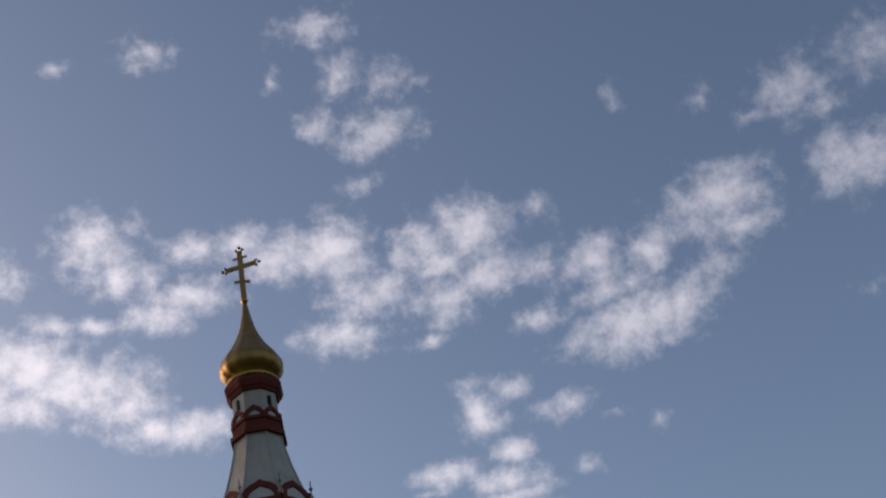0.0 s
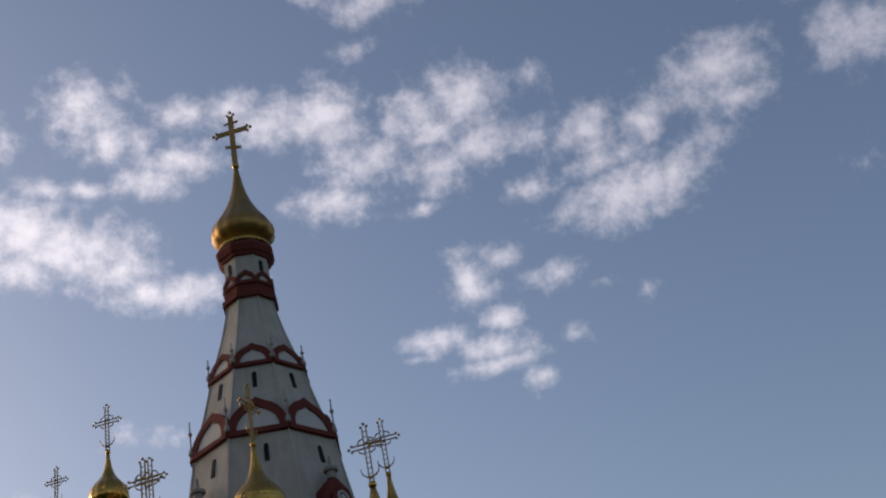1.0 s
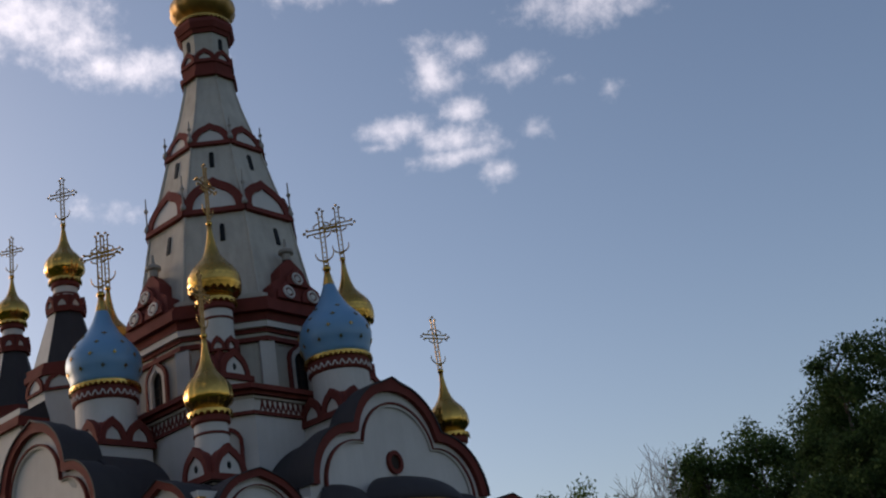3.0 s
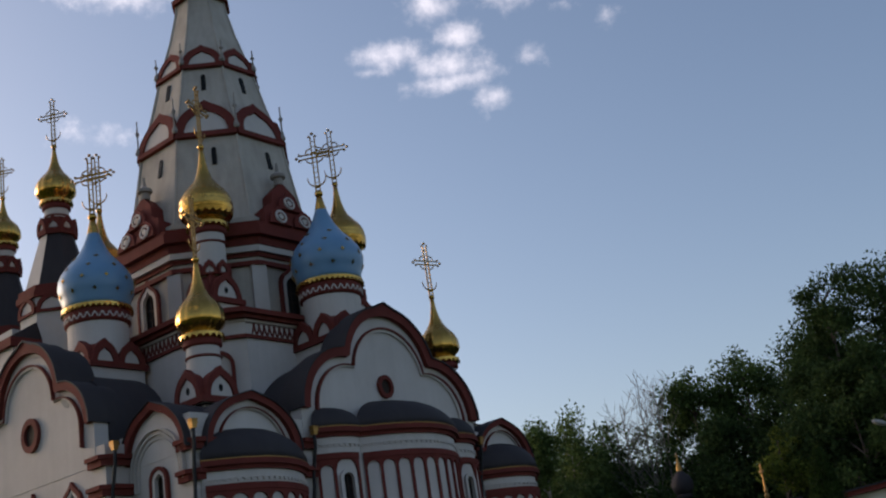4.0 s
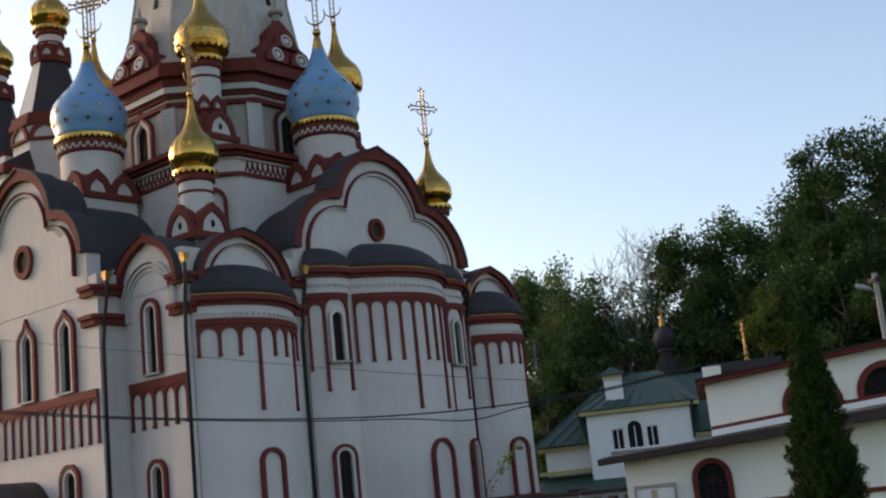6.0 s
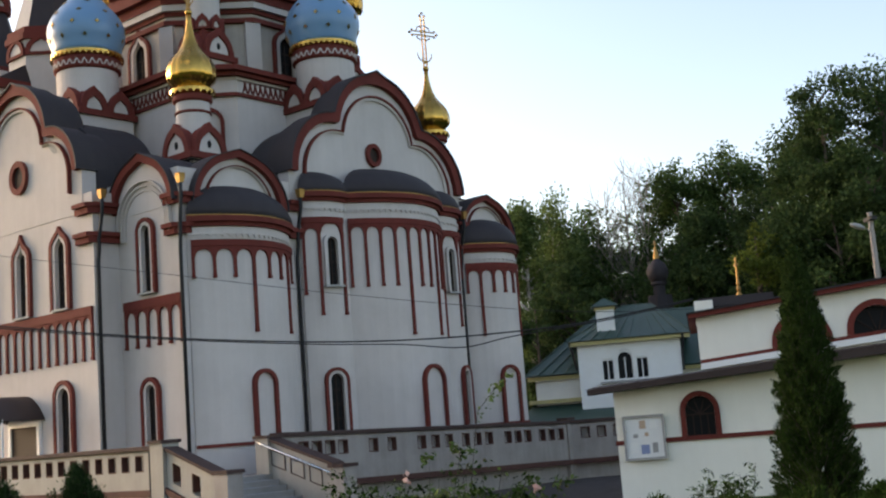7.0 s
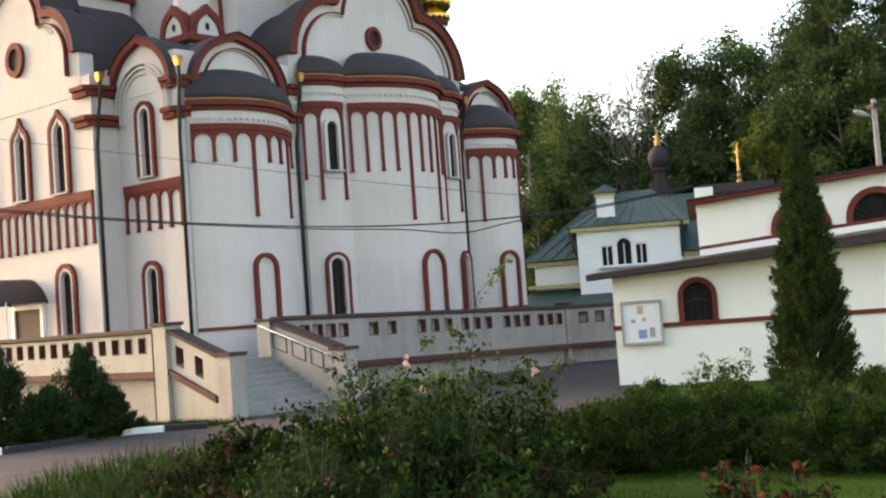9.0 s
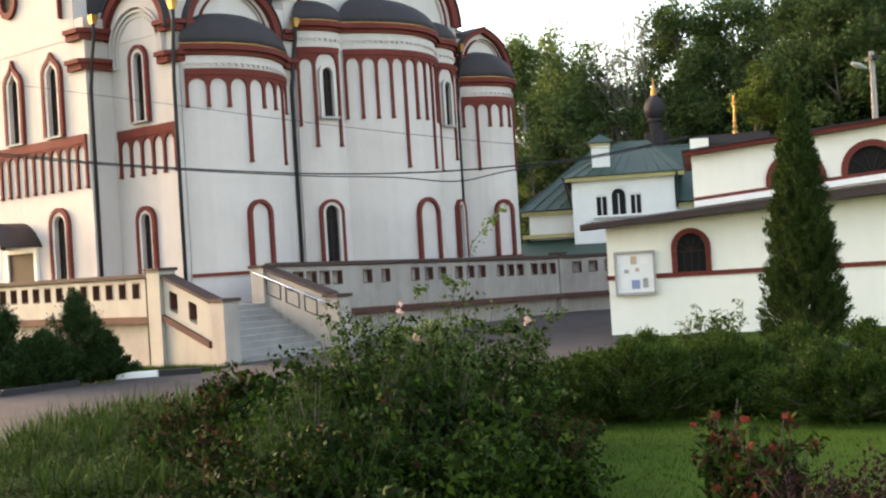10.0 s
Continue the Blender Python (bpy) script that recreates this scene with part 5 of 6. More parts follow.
ramp_wall(P0, 2.35, BEIGE, "holes", -1)
ramp_wall(Q0 + E1 * 0.25, 2.75, BEIGE, "panels", 1)
post(P0 + N1 * 2.55, 0.25, 1.62, STONE)
post(Q0 + E1 * 0.25 + N1 * 2.95, 0.25, 1.5, STONE)
stairs = thing("steps", "grey granite steps up to the church terrace", "stairs", kind="structure")
m, _ = along(P0 + E1 * 0.16, P0 + E1 * 1.16)
for i in range(9):
    bm = bm_new()
    z = TZ - (i + 1) * 0.157 + 0.157
    y0 = -0.3 * (i + 1)
    box(bm, 0, 3.3, y0, y0 + 0.62 if i else 0.3, z - 0.05, z, m)
    box(bm, 0.0, 3.3, y0 + 0.03, y0 + 0.6, z - 0.3, z - 0.05, m)
    part("step", bm, GRANITE, stairs)

# awning over the side door
awn = thing("door_awning", "curved brown polycarbonate awning over a side door", "awning")
am = CH @ side(-1.0, BX)
bm = bm_new()
cur = [(-1.15 + 2.3 * i / 12, 3.62 + 0.8 * math.sin(math.pi * i / 12) ** 0.8) for i in range(13)]
band(bm, cur, [(x, z - 0.04) for x, z in cur], -1.6, 0.0, am)
part("awning_sheet", bm, BROWNROOF, awn, "brown translucent sheet", smooth=True)
for y in (-1.6, -0.8, -0.02):
    bm = bm_new()
    tube(bm, [am @ Vector((x, y, z - 0.06)) for x, z in cur], 0.03, 6)
    part("awning_rib", bm, PIPE, awn)
for s in (-1, 1):
    bm = bm_new()
    tube(bm, [am @ Vector((s * 1.12, -1.5, TZ)), am @ Vector((s * 1.12, -1.5, 3.65))], 0.035, 6)
    part("awning_post", bm, WHITEPAINT, awn)
door = thing("door_1", "dark closed side door under the awning", "door", kind="structure")
bm = bm_new()
slab(bm, [(-0.8, TZ), (-0.8, 3.4), (0.8, 3.4), (0.8, TZ)], -0.05, 0.05, am)
part("door_leaf", bm, FRAME, door)
bm = bm_new()
o = [(-0.8, TZ), (-0.8, 3.4), (0.8, 3.4), (0.8, TZ)]
band(bm, [(-0.95, TZ), (-0.95, 3.55), (0.95, 3.55), (0.95, TZ)], o, -0.12, 0.03, am)
part("door_frame", bm, WHITEPAINT, door)

# ---- cream outbuilding ----
OB = pose(4.5, 32.5, 0, 0, 0, -12)
shed = thing("outbuilding", "cream plastered outbuilding with red trim and brown eaves", "building", OB)
bm = bm_new()
slab(bm, [(0, -0.3), (0, 2.97), (14, 2.97 + 14 * 0.062), (14, -0.3)], 0, 6)
shed_wall = part("wall", bm, CREAM, shed, "cream plastered wall")
UPX, UPZ, UPS = 2.4, 4.8, 0.09      # corner, height and climb of the upper storey's roof edge
bm = bm_new()
slab(bm, [(UPX, 2.9), (UPX, UPZ), (15, UPZ + 12.6 * UPS), (15, 2.9)], 1.3, 8)
upper_wall = part("upper_wall", bm, CREAM, shed, "cream plastered upper storey")
# lean-to roof: a thin fascia that climbs along the wall, and the sheet behind it
bm = bm_new()
ends = []
for x in (-0.62, 14.5):
    zb, zt = 2.88 + 0.058 * (x + 0.6), 3.03 + 0.072 * (x + 0.6)
    ends.append([bm.verts.new(c) for c in ((x, -0.7, zb), (x, -0.82, zb + 0.02), (x, -0.84, zt), (x, 1.36, zt + 0.1), (x, 1.36, zt - 0.05), (x, 0.1, zb))])
for k in range(6):
    bm.faces.new((ends[0][k], ends[0][(k + 1) % 6], ends[1][(k + 1) % 6], ends[1][k]))
bm.faces.new(ends[0])
bm.faces.new(ends[1][::-1])
part("roof_edge", bm, BROWNROOF, shed, "weathered brown sheet eaves")
for x in range(0, 15):
    bm = bm_new()
    z = 3.03 + 0.072 * (x + 0.3)
    slab(bm, [(x - 0.3, z - 0.12), (x - 0.3, z + 0.035), (x - 0.26, z + 0.035), (x - 0.26, z - 0.12)], -0.855, -0.8)
    part("eaves_seam", bm, BROWNROOF, shed)
bm = bm_new()
slab(bm, [(UPX - 0.22, UPZ - 0.02), (UPX - 0.22, UPZ + 0.1), (15.2, UPZ + 0.12 + 12.8 * UPS), (15.2, UPZ + 12.8 * UPS)], 0.95, 8.2)
part("upper_coping", bm, RED, shed, "brick-red roof edge")
bm = bm_new()
slab(bm, [(UPX - 0.26, UPZ + 0.1), (UPX - 0.26, UPZ + 0.14), (15.2, UPZ + 0.16 + 12.8 * UPS), (15.2, UPZ + 0.12 + 12.8 * UPS)], 0.88, 8.2)
part("upper_roof", bm, ROOF, shed)
bm = bm_new()
slab(bm, [(UPX, 3.53), (UPX, 3.63), (15, 3.63 + 12.6 * 0.08), (15, 3.53 + 12.6 * 0.08)], 1.2, 1.32)
part("red_course", bm, RED, shed)
bm = bm_new()
slab(bm, [(UPX, 3.36), (UPX, 3.53), (15, 3.53 + 12.6 * 0.08), (15, 3.36 + 12.6 * 0.08)], 1.16, 1.31)
part("white_ledge", bm, WHITEPAINT, shed, "white painted ledge")
# stub wall with a dark sheet cap at the roof's near corner
bm = bm_new()
box(bm, UPX - 0.02, UPX + 0.5, 2.2, 3.0, 4.7, 5.35)
part("stub_wall", bm, CREAM, shed)
bm = bm_new()
slab(bm, [(UPX + 0.1, 5.15), (UPX + 0.1, 5.42), (UPX + 2.2, 5.42), (UPX + 2.2, 5.2)], 2.3, 4.2)
part("cap_sheet", bm, ROOF, shed)
bm = bm_new()
slab(bm, [(0, 1.5), (0, 1.62), (14, 1.62), (14, 1.5)], -0.06, 0.02)
box(bm, -0.05, 0.02, 0, 6, 1.5, 1.62)
part("red_course", bm, RED, shed)


def arched_window(x, y, z0, zs, half, parent, spokes=5, wall=None, red=0.14):
    mm = pose(x, y, 0)
    if wall:
        cut(wall, arch(0, half, z0, zs), mm, 0.2)
    bm = bm_new()
    slab(bm, arch(0, half, z0, zs), 0.15, 0.22, mm)
    w4 = part("window", bm, GLASS, parent, "dark arched window")
    bm = bm_new()
    band(bm, arch(0, half + red, z0, zs), arch(0, half, z0, zs), -0.07, 0.02, mm)
    part("red_surround", bm, RED, w4, "brick-red arched surround")
    bm = bm_new()
    for k in range(1, spokes):
        a = math.pi * k / spokes
        tube(bm, [(x, y + 0.1, zs - 0.1), (x + half * math.cos(a) * 0.98, y + 0.1, zs - 0.1 + half * math.sin(a) * 0.98)], 0.018, 5)
    box(bm, -half, half, 0.09, 0.12, zs - 0.12, zs - 0.08, mm)
    box(bm, -half, half, 0.09, 0.12, z0, z0 + 0.04, mm)
    for k in (-0.5, 0, 0.5):
        box(bm, half * k - 0.015, half * k + 0.015, 0.09, 0.12, z0, zs - 0.1, mm)
    part("grille", bm, FRAME, w4, "radial iron grille")


arched_window(2.23, 0, 1.5, 2.27, 0.38, shed, wall=shed_wall)
for x in (5.16, 7.15, 9.15, 11.15):
    z = 3.63 + (x - 0.7 - UPX) * 0.08
    arched_window(x, 1.3, z, z + 0.12, 0.64, shed, wall=upper_wall, red=0.17)
board = thing("notice_board", "white framed notice board with pinned sheets, on the cream wall", "notice board", OB @ pose(0.22, -0.1, 1.12))
bm = bm_new()
box(bm, 0, 1.02, -0.03, 0.06, 0, 1.1)
part("board_panel", bm, PAPER, board, "pale backing sheet")
bm = bm_new()
o = [(0, 0), (0, 1.1), (1.02, 1.1), (1.02, 0), (0, 0)]
band(bm, off(o, (0.51, 0.55), 1.07), off(o, (0.51, 0.55), 0.95), -0.1, 0.06)
part("board_frame", bm, CONCRETE, board, "grey metal frame")
for x, z, w5, h5, mt, nm in ((0.4, 0.78, 0.16, 0.22, PAPERTAN, "picture_sheet"), (0.22, 0.55, 0.12, 0.1, CONCRETE, "sheet"), (0.52, 0.58, 0.1, 0.1, PAPERTAN, "sheet"), (0.4, 0.12, 0.22, 0.24, PAPERBLUE, "blue_sheet"), (0.7, 0.14, 0.14, 0.26, CONCRETE, "sheet"), (0.12, 0.15, 0.2, 0.28, WHITEPAINT, "sheet"), (0.66, 0.78, 0.2, 0.2, WHITEPAINT, "sheet")):
    bm = bm_new()
    box(bm, x, x + w5, -0.045, -0.031, z, z + h5)
    s = part(nm, bm, mt, board)

# ---- green-roofed house ----
HB = pose(3.3, 50.0, 0, 0, 0, -8)
house = thing("green_roofed_house", "white house with a green sheet-metal hipped roof", "house", HB)
bm = bm_new()
box(bm, 0.4, 14, 1.0, 10, -0.5, 4.1)
part("low_wall", bm, WHITEPAINT, house, "white plastered wall")
bm = bm_new()
box(bm, 2.3, 6.5, 0, 9, 0, 5.35)
house_bay = part("bay_wall", bm, WHITEPAINT, house)


def hip(bm, x0, x1, y0, y1, z0, rx0, rx1, ry, z1):
    a = [bm.verts.new(c) for c in ((x0, y0, z0), (x1, y0, z0), (x1, y1, z0), (x0, y1, z0))]
    b = [bm.verts.new(c) for c in ((rx0, ry, z1), (rx1, ry, z1))]
    bm.faces.new(a[::-1])
    bm.faces.new((a[0], a[1], b[1], b[0]))
    bm.faces.new((a[2], a[3], b[0], b[1]))
    bm.faces.new((a[1], a[2], b[1]))
    bm.faces.new((a[3], a[0], b[0]))


bm = bm_new()
hip(bm, -0.1, 14.5, 0.4, 10.5, 4.15, 3.2, 11, 5.5, 6.9)
roof1 = part("main_roof", bm, GREENROOF, house, "dark green sheet-metal roof")
bm = bm_new()
hip(bm, 1.9, 7.0, -0.45, 9, 5.4, 4.4, 5.6, 3.6, 7.05)
roof2 = part("bay_roof", bm, GREENROOF, house, "dark green sheet-metal hipped roof")
bm = bm_new()
for i in range(11):
    u = i / 10
    x = 1.9 + 5.1 * u
    tx = 4.4 + 1.2 * u
    tube(bm, [(x, -0.45, 5.43), (tx, 3.6, 7.07)], 0.025, 4)
for i in range(26):
    x = 0 + 14 * i / 25
    tx = 3.2 + 7.8 * i / 25
    tube(bm, [(x, 0.4, 4.18), (tx, 5.5, 6.92)], 0.025, 4)
part("roof_seam", bm, GREENROOF, roof2)
for x0, x1, y, z in ((2.0, 6.9, -0.3, 5.22), (0.1, 2.3, 0.7, 3.95), (6.5, 14.2, 0.7, 3.95), (0.1, 3.0, 0.6, 2.98)):
    bm = bm_new()
    box(bm, x0, x1, y, y + 0.6, z, z + 0.16)
    part("ochre_board", bm, YELLOW, house, "ochre eaves board")
bm = bm_new()
hip(bm, -0.3, 7.5, -1.6, 2.0, 2.2, 0.2, 7, 1.2, 2.95)
part("porch_roof", bm, GREENROOF, house, "dark green lean-to roof")
for x, hw, zt in ((3.5, 0.24, 4.6), (4.2, 0.33, 4.62), (4.9, 0.24, 4.6)):
    o = arch(x, hw, 3.7, zt, 10) if hw > 0.3 else [(x - hw, 3.7), (x - hw, zt), (x + hw, zt), (x + hw, 3.7)]
    cut(house_bay, o, pose(0, 0, 0), 0.16)
    bm = bm_new()
    slab(bm, o, 0.12, 0.15)
    w6 = part("window", bm, GLASS, house, "dark window")
    bm = bm_new()
    ring = o + o[:1]
    band(bm, off(ring, (x, 4.15), 0.995), off(ring, (x, 4.15), 0.86), 0.08, 0.13)
    box(bm, x - 0.022, x + 0.022, 0.09, 0.12, 3.72, zt)
    part("window_frame", bm, WHITEPAINT, w6, "white frame")
    bm = bm_new()
    box(bm, x - hw - 0.12, x + hw + 0.12, -0.14, 0.02, 3.6, 3.68)
    part("sill", bm, CONCRETE, w6)
bm = bm_new()
tube(bm, [(6.6, -0.4, 5.35), (6.6, -0.3, 5.0), (6.55, -0.08, 4.7), (6.55, -0.08, 3.9)], 0.05, 6)
part("gutter_pipe", bm, PIPE, house)
bm = bm_new()
tube(bm, [(2.0, -0.3, 5.35), (2.1, -0.1, 4.9), (2.2, 0.6, 4.3)], 0.05, 6)
part("gutter_pipe", bm, PIPE, house)
bm = bm_new()
box(bm, 3.2, 3.95, 0.5, 1.25, 5.6, 6.75)
chim = part("chimney", bm, WHITEPAINT, house, "white chimney with green cap")
bm = bm_new()
box(bm, 3.14, 4.01, 0.44, 1.31, 6.68, 6.8)
part("chimney_band", bm, YELLOW, chim)
bm = bm_new()
hip(bm, 2.98, 4.17, 0.28, 1.47, 6.82, 3.57, 3.59, 0.87, 7.2)
part("chimney_cap", bm, GREENROOF, chim)
# small dark cupola behind the roofs
cup = thing("small_cupola", "small dark onion cupola with a gilded tip behind the green roof", "cupola", pose(11.05, 59.5, 0))
bm = bm_new()
prism(bm, octa(0.85), 4.5, 8.0, octa(0.55))
lathe(bm, [(0.3, 7.7), (0.3, 8.5), (0.4, 8.55), (0.4, 8.65), (0.34, 8.7)], 20)
part("cupola_drum", bm, ROOF, cup)
bm = bm_new()
lathe(bm, [(0.34, 8.7), (0.46, 8.85), (0.54, 9.08), (0.53, 9.3), (0.42, 9.55), (0.25, 9.72), (0.12, 9.85), (0.08, 9.95)], 24)
part("onion_dome", bm, ROOF, cup, "dark onion dome", smooth=True)
bm = bm_new()
lathe(bm, [(0.15, 9.85), (0.11, 10.15), (0.04, 10.45)], 12)
box(bm, -0.025, 0.025, -0.02, 0.02, 10.42, 10.75)
box(bm, -0.1, 0.1, -0.02, 0.02, 10.58, 10.62)
part("gilded_tip", bm, DULLGOLD, cup)
gx = thing("gilded_roof_cross", "slender gilded cross standing on the roof behind the outbuilding", "cross", pose(12.6, 50.0, 0))
bm = bm_new()
lathe(bm, [(0.11, 6.3), (0.12, 6.9), (0.06, 7.0), (0.11, 7.12), (0.05, 7.25), (0.08, 7.35), (0.04, 7.5)], 10)
tube(bm, [(0, 0, 7.4), (0, 0, 8.45)], 0.05, 6, 0.035)
box(bm, -0.06, 0.06, -0.22, 0.22, 8.1, 8.18)
part("cross_shaft", bm, DULLGOLD, gx)
bm = bm_new()
prism(bm, octa(1.6), 4.0, 6.5, octa(0.3))
part("cross_roof", bm, GREENROOF, gx, "green sheet-metal roof below the cross")

# ---- street lamp and cables ----
lamp = thing("street_lamp", "grey concrete street lamp with a single curved arm", "street lamp", pose(17.3, 46.8, -0.45))
bm = bm_new()
tube(bm, [(0, 0, -0.6), (0, 0, 9.9)], 0.15, 10, 0.1)
part("pole", bm, STONE, lamp, "grey concrete pole")
bm = bm_new()
tube(bm, [(0, 0, 9.0), (-0.15, -0.05, 9.2), (-0.4, -0.1, 9.35)], 0.04, 6)
part("arm", bm, STEEL, lamp)
bm = bm_new()
bmesh.ops.create_uvsphere(bm, u_segments=12, v_segments=8, radius=0.36, matrix=pose(-0.58, -0.12, 9.36, 0, 22, 0) @ Matrix.Diagonal((0.9, 0.45, 0.3, 1)))
part("lamp_head", bm, CONCRETE, lamp, "pale oval lamp head", smooth=True)
bm = bm_new()
box(bm, -0.14, 0.14, -0.4, 0.4, 9.55, 9.7)
part("crossarm", bm, PIPE, lamp)


def ray(az, tn, d):
    return Vector((-math.sin(radians(az)) * d, math.cos(radians(az)) * d, EYE + tn * d))


def cable(pts, r, name="overhead_cable", label="thin dark overhead cable slung across the yard"):
    """A slack cable through points, smoothed."""
    out2 = []
    n = len(pts)
    for i in range(n - 1):
        p0, p1, p2, p3 = pts[max(i - 1, 0)], pts[i], pts[i + 1], pts[min(i + 2, n - 1)]
        for k in range(8):
            t2 = k / 8
            out2.append(0.5 * ((2 * p1) + (p2 - p0) * t2 + (2 * p0 - 5 * p1 + 4 * p2 - p3) * t2 ** 2 + (3 * p1 - p0 - 3 * p2 + p3) * t2 ** 3))
    out2.append(pts[-1])
    bm = bm_new()
    tube(bm, out2, r, 5)
    tagged(part(name, bm, PIPE), label, "cable", group="overhead cables")


def span(rows):
    return [ray(az, tn, 27.0 / max(0.3, math.cos(radians(az + 4)))) for az, tn in rows]


cable(span([(28, 0.124), (20.28, 0.1054), (13.87, 0.0911), (6.55, 0.0788), (0.62, 0.0737), (-4.82, 0.0748), (-7.8, 0.0785), (-12, 0.088)]), 0.018)
cable(span([(28, 0.120), (20.28, 0.1035), (13.87, 0.0898), (6.55, 0.077), (2.0, 0.071), (-0.97, 0.0645), (-3.5, 0.0705), (-7.8, 0.077), (-12, 0.087)]), 0.014)
cable(span([(28, 0.18), (20.12, 0.1611), (12.66, 0.1412), (4.77, 0.117), (-3.29, 0.0938), (-8, 0.084), (-12, 0.08)]), 0.006)

# ---- plants ----
rng = np.random.default_rng(7)


def leaves(name, pts, size, material, parent, up=0.3, aspect=0.55, spread=0.5, label="", down=0.0, axis=None):
    """Many small folded leaves at points, each its own island, as one mesh of kind stuff."""
    pts = np.asarray(pts, float)
    n = len(pts)
    a = rng.normal(size=(n, 3)) if axis is None else np.asarray(axis) + rng.normal(size=(n, 3)) * 0.45
    a[:, 2] -= down
    a /= np.linalg.norm(a, axis=1)[:, None] + 1e-9
    b = rng.normal(size=(n, 3))
    b[:, 2] += up
    b -= a * (a * b).sum(1)[:, None]
    b /= np.linalg.norm(b, axis=1)[:, None] + 1e-9
    c = np.cross(a, b)
    s = (size * (1 + spread * (rng.random(n) * 2 - 1)))[:, None]
    w5 = s * aspect * 0.5
    v = np.stack([pts - a * s * 0.5, pts + c * w5 + b * w5 * 0.3, pts + a * s * 0.5, pts - c * w5 + b * w5 * 0.3], 1).reshape(-1, 3)
    me = bpy.data.meshes.new(name)
    me.vertices.add(4 * n)
    me.vertices.foreach_set("co", v.ravel())
    me.loops.add(4 * n)
    me.loops.foreach_set("vertex_index", np.arange(4 * n, dtype=np.int32))
    me.polygons.add(n)
    me.polygons.foreach_set("loop_start", np.arange(n, dtype=np.int32) * 4)
    me.polygons.foreach_set("loop_total", np.full(n, 4, dtype=np.int32))
    me.update(calc_edges=True)
    me.materials.append(material)
    ob = new(name, me)
    if parent is not None:
        ob.parent = parent
    if label:
        ob["label"] = label
    ob["kind"] = "stuff"
    return ob


def crown_points(clumps, n, shell=0.55):
    """Points in the outer parts of many small clumps (x, y, z, radius, squash)."""
    c = np.asarray(clumps, float)
    wts = c[:, 3] ** 2
    idx = rng.choice(len(c), n, p=wts / wts.sum())
    d = rng.normal(size=(n, 3))
    d /= np.linalg.norm(d, axis=1)[:, None]
    r = (shell + (1.08 - shell) * rng.random(n) ** 0.7) * c[idx, 3]
    p = c[idx, :3] + d * r[:, None] * np.stack([np.ones(n), np.ones(n), c[idx, 4]], 1)
    return p


def tree(x, y, h, spread, material, n=4500, size=0.34, bark=BARK, bare=0.22, label="tall broadleaved tree with a dense green crown", droop=0.0, z0=0.0, name="tree", clumps=64):
    t = thing(name, label, "tree", pose(x, y, z0))
    bm = bm_new()
    lean = rng.normal(size=2) * 0.04
    tr = [(lean[0] * z, lean[1] * z, z) for z in np.linspace(-0.5, h * 0.93, 7)]
    tube(bm, tr, h * 0.014 + 0.05, 7, 0.03)
    tips = []
    for i in range(int(11 + h / 2)):
        z = h * (bare + (0.92 - bare) * rng.random())
        a = rng.random() * 2 * math.pi
        reach = spread * (0.45 + 0.65 * rng.random()) * max(0.25, math.sin(math.pi * min(1, 0.18 + 0.86 * (z / h - bare * 0.7)))) ** 0.8
        e = (lean[0] * z + reach * math.cos(a), lean[1] * z + reach * math.sin(a), z + reach * (0.45 - droop))
        mid2 = (lean[0] * z + reach * 0.5 * math.cos(a), lean[1] * z + reach * 0.5 * math.sin(a), z + reach * 0.32)
        tube(bm, [(lean[0] * z, lean[1] * z, z - 0.3), mid2, e], h * 0.004 + 0.02, 5, 0.015)
        tips.append((e, mid2, reach))
    part("trunk", bm, bark, t, "trunk and limbs")
    cl = []
    while len(cl) < clumps:
        e, m2, reach = tips[int(rng.integers(len(tips)))]
        k = rng.random()
        cx = [m2[q] + (e[q] - m2[q]) * (0.2 + 0.9 * k) + rng.normal() * spread * 0.13 for q in range(3)]
        cl.append((*cx, spread * (0.2 + 0.18 * rng.random()), 0.8 + droop * 0.9))
    cl.append((lean[0] * h, lean[1] * h, h * 0.95, spread * 0.22, 1.1))
    leaves("crown", crown_points(cl, n, 0.12), size, material, t, down=droop * 1.5)
    return t


